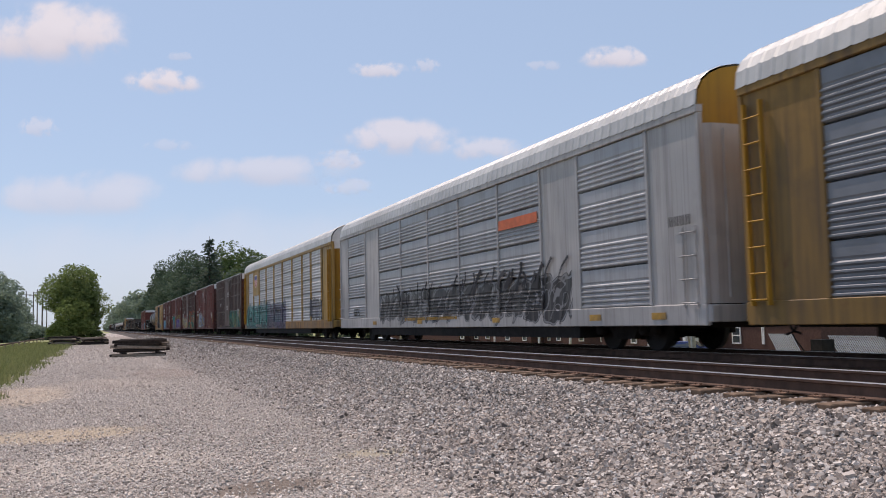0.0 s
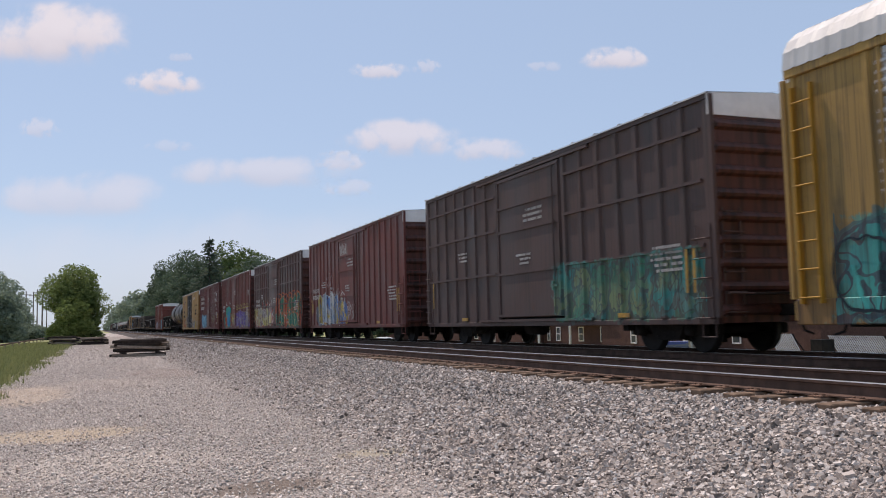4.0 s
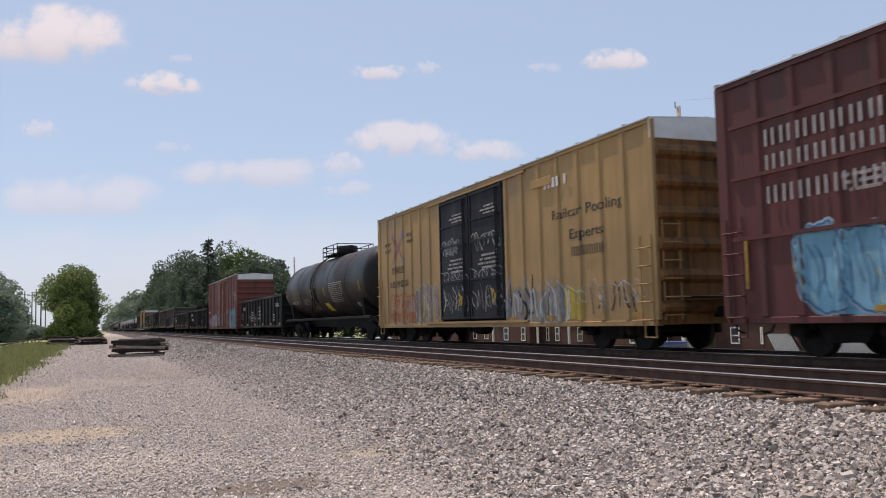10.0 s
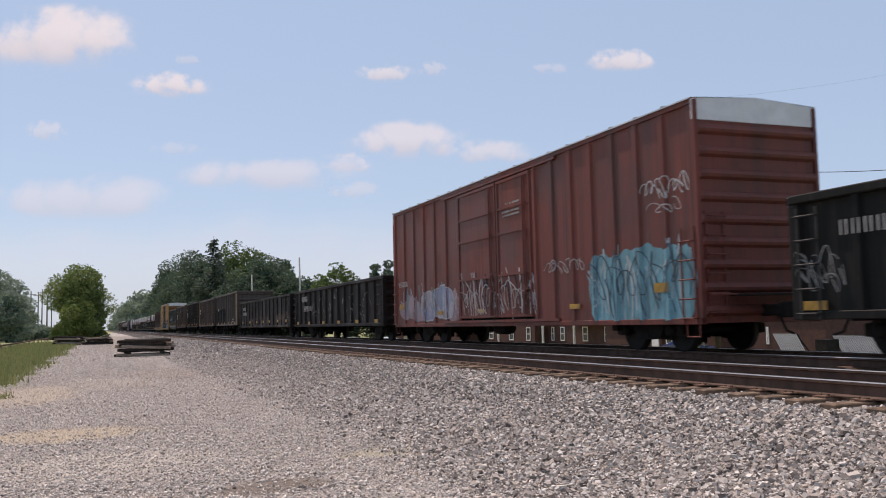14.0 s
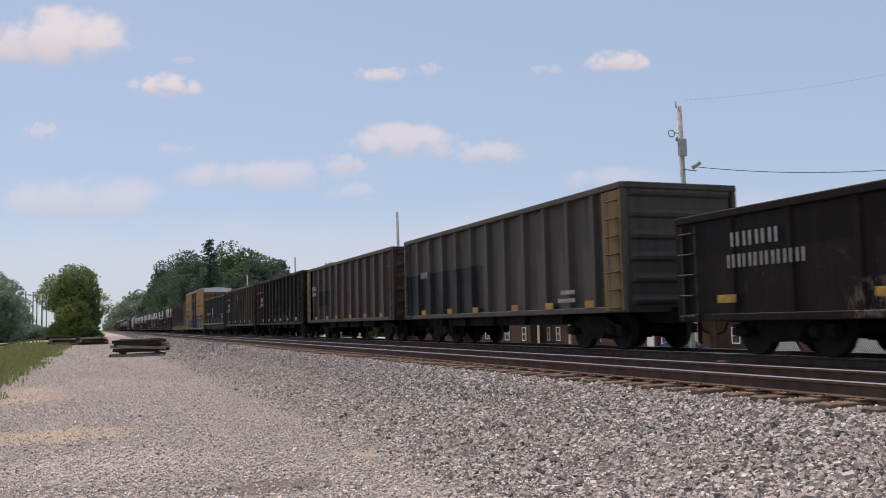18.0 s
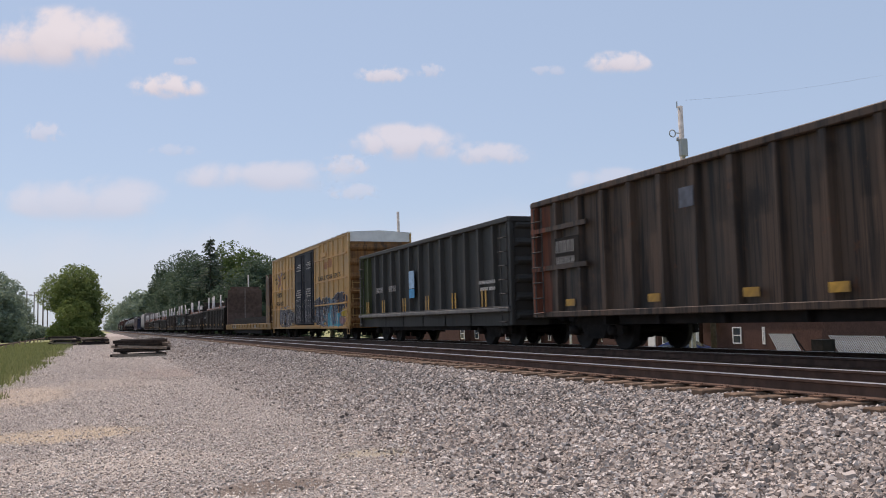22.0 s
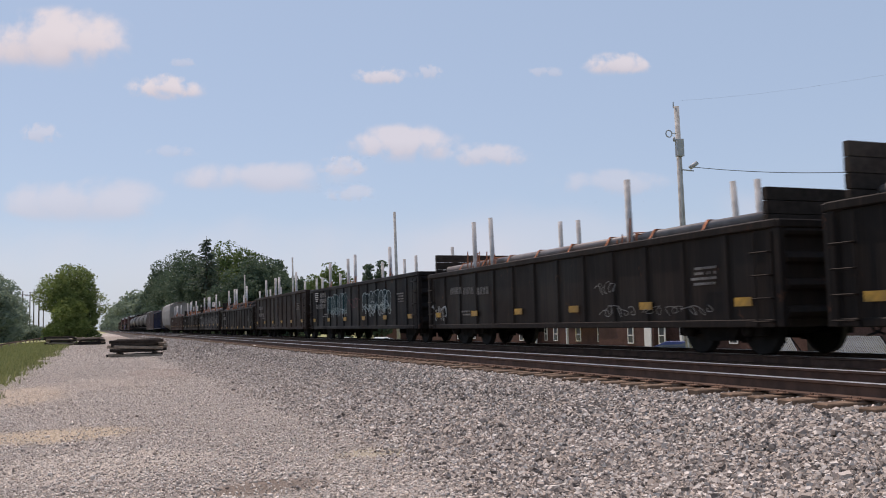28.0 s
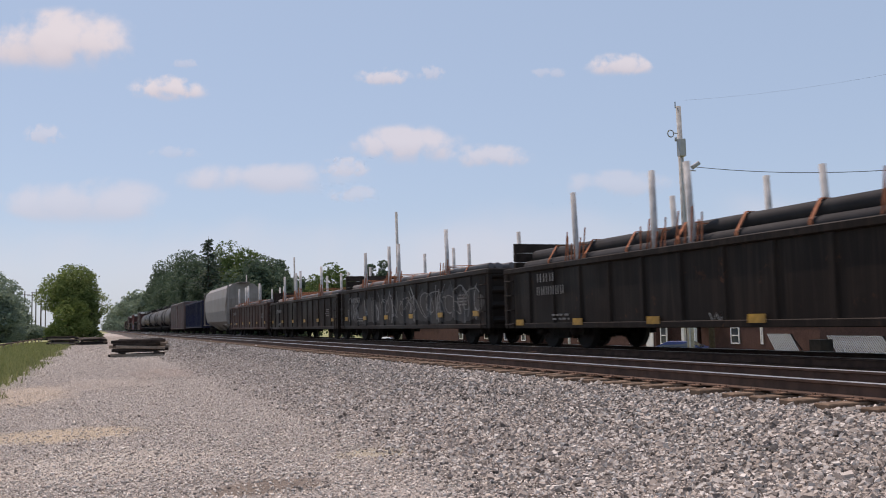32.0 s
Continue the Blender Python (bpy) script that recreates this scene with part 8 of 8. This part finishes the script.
for i in range(14):
    a, b = 6.283 * i / 14, 6.283 * (i + 1) / 14
    rod(bm, (-0.78 + 0.17 * math.cos(a), -0.2, T - 1.42 + 0.17 * math.sin(a)), (-0.78 + 0.17 * math.cos(b), -0.2, T - 1.42 + 0.17 * math.sin(b)), 0.03, 5)
rod(bm, (-0.62, -0.2, T - 1.38), (-0.25, -0.05, T - 1.35), 0.025)
part("ring_lamp", bm, M_GREYBOX, p1, "round ring-shaped lamp on an arm")
bm = bmesh.new()
rod(bm, (-0.3, 0, T - 0.1), (-0.3, 0, T + 0.22), 0.03)
rod(bm, (-0.42, -0.1, T - 1.75), (-0.42, -0.1, T - 1.55), 0.06, 8)
part("antenna", bm, M_GREYBOX, p1)
for x, y, top in ((25.6, 75.5, 10.8), (28.2, 132.0, 11.0), (28.0, 176.0, 10.9), (28.5, 215.0, 10.9), (28.5, 262.0, 11.2)):
    pole(x, y, top, "weathered wooden utility pole beside the line", 0.17, -0.2)
p2 = pole(*bearing(1258, 45), 4.95, "short dark utility pole with insulators", 0.16, 0.0, M_BARK)
for z, s in ((6.8, 0.5), (5.9, -0.5)):
    bm = bmesh.new()
    rod(bm, (0, 0, z), (s, -0.3, z + 0.02), 0.03)
    lathe(bm, ((0.02, -0.12), (0.09, -0.08), (0.05, 0.0), (0.09, 0.08), (0.02, 0.12)), 8, 0, (s + 0.1 * (1 if s > 0 else -1), -0.32, z))
    part("insulator", bm, M_WIRE, p2)


def wire(owner, a, b, sag, r, label):
    """An overhead wire that hangs from its pole."""
    a, b = Vector(a) - owner.location, Vector(b) - owner.location
    bm = bmesh.new()
    k = 16
    pts = [a.lerp(b, i / k) - Vector((0, 0, sag * 4 * (i / k) * (1 - i / k))) for i in range(k + 1)]
    rings = [[bm.verts.new(p + Vector((0, math.cos(6.283 * j / 5) * r, math.sin(6.283 * j / 5) * r))) for j in range(5)] for p in pts]
    for p, q in zip(rings, rings[1:]):
        for j in range(5):
            bm.faces.new((p[j], p[(j + 1) % 5], q[(j + 1) % 5], q[j])).smooth = True
    part("wire", bm, M_WIRE, owner, label)


wire(p1, spot(1232, 296, 42), spot(1660, 294, 38), 0.28, 0.016, "thin black overhead wire")
wire(p1, spot(1210, 178, 42), spot(1640, 118, 40), 0.2, 0.0025, "very thin pale overhead wire")
wire(p2, spot(1262, 416, 45), spot(1640, 396, 38), 0.12, 0.035, "thick black overhead cable")
wire(p2, spot(1258, 438, 45), spot(1520, 452, 56), 0.1, 0.025, "black service cable to the house")
wire(p2, spot(1254, 440, 45), spot(985, 520, 70), 0.25, 0.03, "black service cable to the far house")
wire(p1, spot(1214, 412, 42), spot(905, 472, 85), 0.15, 0.012, "thin pale service wire to houses")
for px, py, d in ((1352, 426, 43), (1300, 444, 46)):
    q = spot(px, py, d)
    bm = bmesh.new()
    lathe(bm, ((0.03, -0.32), (0.12, -0.26), (0.12, 0.26), (0.03, 0.32)), 10, 0)
    ob = part("cable_closure", bm, M_WIRE, p2, "black splice closure hanging on a cable")
    ob.location = q - p2.location

# ---- houses behind the tracks ----
def gable_house(name, x0, x1, y0, y1, eave, ridge, label, wall_mat, ridge_along="y", gable_mat=None, over=0.4):
    """A house with thick walls and a pitched shingle roof; heights are above the rail."""
    ob = tagged(new(name), label, "house", "houses behind the tracks")
    zb = ground_z((x0 + x1) / 2, 60) - 0.2
    boxes("wall", [(x0, x0 + 0.3, y0, y1, zb, eave), (x1 - 0.3, x1, y0, y1, zb, eave), (x0 + 0.3, x1 - 0.3, y0, y0 + 0.3, zb, eave), (x0 + 0.3, x1 - 0.3, y1 - 0.3, y1, zb, eave)], wall_mat, ob)
    bm = bmesh.new()
    if ridge_along == "y":
        xm = (x0 + x1) / 2
        k = (ridge - eave) / (xm - x0)
        for s in (-1, 1):
            xe = x0 - over if s < 0 else x1 + over
            ze = eave - k * over
            sweep(bm, ((xm, ridge), (xe, ze), (xe, ze - 0.18), (xm, ridge - 0.2)), y0 - over, y1 + over)
        part("roof", bm, M_SHINGLE, ob, "grey shingle roof")
        bm = bmesh.new()
        sweep(bm, ((x0, eave - 0.02), (x1, eave - 0.02), (xm, ridge - 0.2)), y0, y0 + 0.25)
        sweep(bm, ((x0, eave - 0.02), (x1, eave - 0.02), (xm, ridge - 0.2)), y1 - 0.25, y1)
        part("gable", bm, gable_mat or wall_mat, ob)
        bm = bmesh.new()
        for s in (-1, 1):
            xe = x0 - over if s < 0 else x1 + over
            ze = eave - k * over
            sweep(bm, ((xm, ridge - 0.02), (xe, ze - 0.02), (xe, ze - 0.22), (xm, ridge - 0.24)), y0 - over - 0.05, y0 - over)
        part("barge_board", bm, M_SIDING, ob, "white barge board")
    else:
        ym = (y0 + y1) / 2
        k = (ridge - eave) / (ym - y0)

        def tilt(pts, xa, xb):
            a = [bm.verts.new((xa, y, z)) for y, z in pts]
            b = [bm.verts.new((xb, y, z)) for y, z in pts]
            m = len(pts)
            for i in range(m):
                bm.faces.new((a[i], a[(i + 1) % m], b[(i + 1) % m], b[i]))
            bm.faces.new(a)
            bm.faces.new(b[::-1])
        for s in (-1, 1):
            ye = y0 - over if s < 0 else y1 + over
            ze = eave - k * over
            tilt(((ym, ridge), (ye, ze), (ye, ze - 0.18), (ym, ridge - 0.2)), x0 - over, x1)
        part("roof", bm, M_SHINGLE, ob, "grey shingle roof")
        bm = bmesh.new()
        tilt(((y0, eave - 0.02), (y1, eave - 0.02), (ym, ridge - 0.2)), x0, x0 + 0.25)
        part("gable", bm, gable_mat or wall_mat, ob, "white sided gable")
        bm = bmesh.new()
        for s in (-1, 1):
            ye = y0 - over if s < 0 else y1 + over
            ze = eave - k * over
            tilt(((ym, ridge - 0.02), (ye, ze - 0.02), (ye, ze - 0.22), (ym, ridge - 0.24)), x0 - over - 0.05, x0 - over)
        part("barge_board", bm, M_SIDING, ob, "white barge board")
    return ob


def window(parent, x, y, z, w, h, name="window"):
    """A window in the wall that faces the tracks."""
    fr = boxes(name, [(x - 0.06, x + 0.06, y - w / 2, y - w / 2 + 0.09, z, z + h), (x - 0.06, x + 0.06, y + w / 2 - 0.09, y + w / 2, z, z + h), (x - 0.06, x + 0.06, y - w / 2 + 0.09, y + w / 2 - 0.09, z, z + 0.09),
                      (x - 0.06, x + 0.06, y - w / 2 + 0.09, y + w / 2 - 0.09, z + h - 0.09, z + h), (x - 0.05, x + 0.05, y - w / 2 + 0.09, y + w / 2 - 0.09, z + h / 2 - 0.04, z + h / 2 + 0.04)], M_SIDING, parent, "white window frame")
    boxes("pane", [(x - 0.02, x + 0.0, y - w / 2 + 0.09, y + w / 2 - 0.09, z + 0.09, z + h - 0.09)], M_GLASS, fr)


house = gable_house("brick_house", 46.8, 56.2, 47.6, 60.5, 3.05, 6.25, "red brown brick house with a grey shingle roof", M_BRICK)
mid = gable_house("long_house", 46.8, 56.0, 61.4, 150.0, 2.9, 6.2, "long brick house with a grey shingle roof", M_BRICK)
wings = []
for y0 in (64.6, 88.5, 109.5, 133.5):
    wings.append((gable_house("gabled_wing", 45.2, 51.4, y0, y0 + 9.0, 2.6, 6.0, "gabled brick wing with white siding", M_BRICK, "x", M_SIDING), y0))


def wall_y(px, x):
    """Where a wall at x, parallel to the tracks, is seen at px across the picture."""
    a = math.atan((px - 784 - 2.8) / FOCAL) + radians(YAW)
    return x / math.tan(a)


for px, w in ((1298, 1.0), (1345, 0.25)):
    window(house, 46.78, wall_y(px, 46.8), -1.5, w, 1.3)
for px, w, ob, x in ((1117, 0.9, wings[0][0], 45.18), (1172, 0.9, wings[0][0], 45.18), (1066, 1.5, mid, 46.78), (985, 0.9, mid, 46.78), (1025, 1.0, mid, 46.78), (968, 0.6, mid, 46.78), (925, 1.0, wings[1][0], 45.18), (895, 1.2, wings[1][0], 45.18), (860, 1.2, mid, 46.78), (840, 1.2, mid, 46.78), (815, 1.2, wings[2][0], 45.18)):
    window(ob, x, wall_y(px, x), -1.6, w, 1.5)
boxes("door", [(45.1, 45.2, wall_y(1148, 45.2) - 0.5, wall_y(1148, 45.2) + 0.5, -2.75, -0.2)], M_SIDING, wings[0][0], "white entrance door")
for px in (1207, 1226):
    y = wall_y(px, 44.6)
    boxes("porch_post", [(44.5, 44.7, y - 0.2, y + 0.2, -2.75, 0.6)], M_SIDING, house, "white porch column", 0.01)
boxes("porch_roof", [(44.2, 46.8, wall_y(1228, 44.6) - 0.5, wall_y(1205, 44.6) + 0.5, 0.6, 0.8)], M_SIDING, house, "white porch roof")
for px in (1005, 1080, 950, 905, 880, 872):
    y = wall_y(px, 45.4)
    boxes("porch_post", [(45.3, 45.5, y - 0.1, y + 0.1, -2.8, 0.3)], M_SIDING, mid, "white porch post", 0.01)
boxes("porch_roof", [(45.0, 46.8, wall_y(1085, 45.4) - 0.5, wall_y(1000, 45.4) + 0.5, 0.3, 0.45), (45.0, 46.8, wall_y(955, 45.4), wall_y(950, 45.4) + 1.0, 0.3, 0.45)], M_SIDING, mid)


def slatted_panel(px, n, w, top, label, depth=48.0):
    """A rack of close pale slats that all lean along the track, on a dark frame."""
    ob = tagged(new("slatted_rack"), label, "rack", "racks beside the house")
    x, y = bearing(px, depth)
    z = ground_z(x, y)
    ob.location = (x, y, z)
    h = top - z
    lean = 1.15
    bm = bmesh.new()
    v = [bm.verts.new(p) for p in ((-0.02, -0.035, 0.5), (0.02, -0.035, 0.5), (0.02, 0.035, 0.5), (-0.02, 0.035, 0.5), (-0.02, lean - 0.035, h), (0.02, lean - 0.035, h), (0.02, lean + 0.035, h), (-0.02, lean + 0.035, h))]
    for f in ((0, 1, 2, 3), (4, 5, 6, 7), (0, 1, 5, 4), (1, 2, 6, 5), (2, 3, 7, 6), (3, 0, 4, 7)):
        bm.faces.new([v[i] for i in f])
    me = mesh_of("slat", bm, M_SLAT)
    for i in range(n):
        piece("slat", me, ob, pose(0, -w / 2 + w * i / (n - 1), 0))
    bm = bmesh.new()
    for e in (-1, 1):
        rod(bm, (0.06, e * w / 2, 0.0), (0.06, e * w / 2 + lean * 0.9, h), 0.04)
    rod(bm, (0.06, -w / 2 + lean, h - 0.05), (0.06, w / 2 + lean, h - 0.05), 0.04)
    rod(bm, (0.06, -w / 2 - 0.2, 0.5), (0.06, w / 2 + 0.2, 0.5), 0.04)
    for e in (-1, 1):
        rod(bm, (0.9, e * w / 2, 0.0), (0.06, e * w / 2 + lean, h), 0.04)
    part("rack_frame", bm, M_DARK, ob)
    box_ = boxes("rack_box", [(0.15, 1.0, -w / 2 - 0.9, -w / 2 - 0.1, 0.0, h - 0.3)], M_DARK, ob, "dark box beside the slats")


slatted_panel(1402, 13, 1.7, -0.35, "leaning rack of close pale slats")
slatted_panel(1538, 26, 3.6, -0.5, "wide leaning rack of close pale slats", 46.0)


def parked_car(x, y, turn, label, paint_mat):
    """A parked car: lower body, glasshouse, windows, wheels."""
    ob = tagged(new("parked_car"), label, "car", "parked cars")
    ob.matrix_basis = pose(x, y, ground_z(x, y), 0, 0, turn)
    bm = bmesh.new()
    prof = ((-2.25, 0.35), (-2.3, 0.7), (-2.15, 0.95), (-1.5, 1.02), (-0.75, 1.45), (0.9, 1.47), (1.75, 1.05), (2.2, 0.95), (2.28, 0.6), (2.2, 0.35))
    a = [bm.verts.new((-0.88 if z < 1.1 else -0.68, y_, z)) for y_, z in prof]
    b = [bm.verts.new((0.88 if z < 1.1 else 0.68, y_, z)) for y_, z in prof]
    for i in range(len(prof)):
        bm.faces.new((a[i], a[(i + 1) % 10], b[(i + 1) % 10], b[i]))
    bm.faces.new(a)
    bm.faces.new(b[::-1])
    part("body", bm, paint_mat, ob, "", 0.04)
    for s in (-1, 1):
        bm = bmesh.new()
        v = [bm.verts.new((s * (0.885 - 0.2 * (z - 1.02) / 0.42), y_, z)) for y_, z in ((-1.35, 1.06), (-0.72, 1.38), (0.85, 1.40), (1.5, 1.08))]
        bm.faces.new(v)
        part("side_window", bm, M_GLASS, ob)
    bm = bmesh.new()
    bm.faces.new([bm.verts.new(p) for p in ((-0.72, -1.48, 1.06), (0.72, -1.48, 1.06), (0.62, -0.80, 1.43), (-0.62, -0.80, 1.43))])
    part("windscreen", bm, M_GLASS, ob)
    tyre = shared(("tyre",), lambda bm: lathe(bm, ((0.18, -0.09), (0.31, -0.1), (0.32, 0.0), (0.31, 0.1), (0.18, 0.09)), 16, 0), M_TYRE)
    for x_ in (-0.82, 0.82):
        for y_ in (-1.4, 1.4):
            piece("wheel", tyre, ob, pose(x_, y_, 0.32))


parked_car(*bearing(1205, 66), 35, "dark blue parked car beside the house", M_CARBLUE)
parked_car(*bearing(680, 118), 60, "white parked car in the yard", M_CARWHITE)
parked_car(*bearing(610, 125), 75, "white parked car behind the tracks", M_CARWHITE)

# far pylons on the left
for px, d, top in ((43, 260, 12.0), (56, 280, 12.5), (63, 290, 14.0), (72, 230, 9.0), (80, 330, 9.0)):
    x, y = bearing(px, d)
    ob = tagged(new("far_pole"), "thin far power pole above the trees", "power pole", "far power poles")
    ob.location = (x, y, -0.8)
    bm = bmesh.new()
    rod(bm, (0, 0, 0), (0, 0, top + 1.5), 0.22, 6, 0.14)
    rod(bm, (-1.4, 0, top + 0.4), (1.4, 0, top + 0.4), 0.09, 5)
    part("shaft", bm, M_BARK, ob)

# ---- clouds and horizon haze ----
def cloud(px, py, w, h, seed, density, dist=2600.0):
    """A far heap of vapour: a shallow lumpy shell whose rim thins out in wisps."""
    k = dist / FOCAL
    n = Nodes("glowing cloud vapour", 1.0)
    u = n.scaled((2 / (w * k), 1.0, 2 / (h * k)))
    x, y, z = n.split(u)
    r2 = n.math("SQRT", n.math("ADD", n.math("POWER", x, 2.0), n.math("POWER", z, 2.0)))
    puff = n.noise((5.2 / (w * k), 0.0, 5.2 / (w * k)), 5.0, (seed * 3.3, 0, seed), rough=0.5)
    low = n.ramp(z, -0.95, -0.35)
    a = n.math("SUBTRACT", n.math("ADD", 0.62, n.math("MULTIPLY", n.math("SUBTRACT", puff, 0.5), 2.0)), n.math("MULTIPLY", r2, 0.75))
    alpha = n.math("MULTIPLY", n.math("MULTIPLY", n.ramp(a, -0.15, 0.45), low), n.math("MULTIPLY", density, n.ramp(r2, 1.0, 0.6)))
    # Glow in place of scattered sunlight: lit tops and shaded undersides are coloured in.
    em = n.t.nodes.new("ShaderNodeEmission")
    n.put(em.inputs[0], n.mix(n.ramp(n.math("ADD", z, n.math("MULTIPLY", puff, 0.6)), -0.4, 0.5), (0.67, 0.70, 0.80), (0.83, 0.86, 0.95)))
    tr = n.t.nodes.new("ShaderNodeBsdfTransparent")
    mx = n.t.nodes.new("ShaderNodeMixShader")
    n.put(mx.inputs[0], alpha)
    n.t.links.new(tr.outputs[0], mx.inputs[1])
    n.t.links.new(em.outputs[0], mx.inputs[2])
    n.t.links.new(mx.outputs[0], n.t.nodes["Material Output"].inputs[0])
    bm = bmesh.new()
    g = []
    for j in range(9):
        row = []
        for i in range(17):
            a, b = i / 8 - 1, j / 4 - 1
            row.append(bm.verts.new((a * w * k / 2, -0.12 * w * k * (max(0, 1 - a * a - b * b)) - 20 * noise.noise((a * 2, b * 2, seed)), b * h * k / 2)))
        g.append(row)
    for p, q in zip(g, g[1:]):
        for i in range(16):
            bm.faces.new((p[i], p[i + 1], q[i + 1], q[i])).smooth = True
    ob = tagged(new("cloud", mesh_of("cloud", bm, n.m)), "small white fair-weather cloud", "cloud", "clouds", "structure")
    CLOUDS.append((ob, px, py, dist))


CLOUDS = []
# The last two, wide and faint, are added as haze along the horizon.
for i, (a, b, c, d, e) in enumerate(((104, 64, 350, 145, 1.0), (288, 146, 165, 60, 0.95), (668, 126, 120, 44, 0.75), (1086, 104, 150, 56, 0.85), (705, 246, 250, 88, 0.75), (852, 266, 190, 58, 0.6), (465, 305, 400, 78, 0.55),
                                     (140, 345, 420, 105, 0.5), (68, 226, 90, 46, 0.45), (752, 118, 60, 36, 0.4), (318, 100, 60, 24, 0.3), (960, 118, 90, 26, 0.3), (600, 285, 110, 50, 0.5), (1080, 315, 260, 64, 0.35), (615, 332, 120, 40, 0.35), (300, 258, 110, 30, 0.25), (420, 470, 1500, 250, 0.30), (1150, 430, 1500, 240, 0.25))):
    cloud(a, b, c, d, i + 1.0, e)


def cloud_pose(px, py, dist):
    """The pose of a cloud seen at px, py by the camera's resting aim."""
    m = aim(0)
    way = m.to_3x3() @ Vector(((px - 784) / FOCAL, (441 - py) / FOCAL, -1))
    at = m.translation + way * dist
    side = m.to_3x3()
    rot = Matrix.Identity(3)
    rot.col[0], rot.col[1], rot.col[2] = side.col[0], -side.col[2], side.col[1]
    return Matrix.Translation(at) @ rot.to_4x4()


def motions():
    """The train rolls past and the clouds drift."""
    times = (0, 4, 8, 12, 16, 20, 24, 28, 32)
    for ob, mid_ in CARS:
        walk(ob, [(t, pose(TRACK_X, mid_ - travelled(t), 0)) for t in times])
    for ob, px, py, dist in CLOUDS:
        walk(ob, [(t, cloud_pose(px + 0.35 * t, py + 0.4 * t, dist)) for t in (0, 16, 32)])


motions()
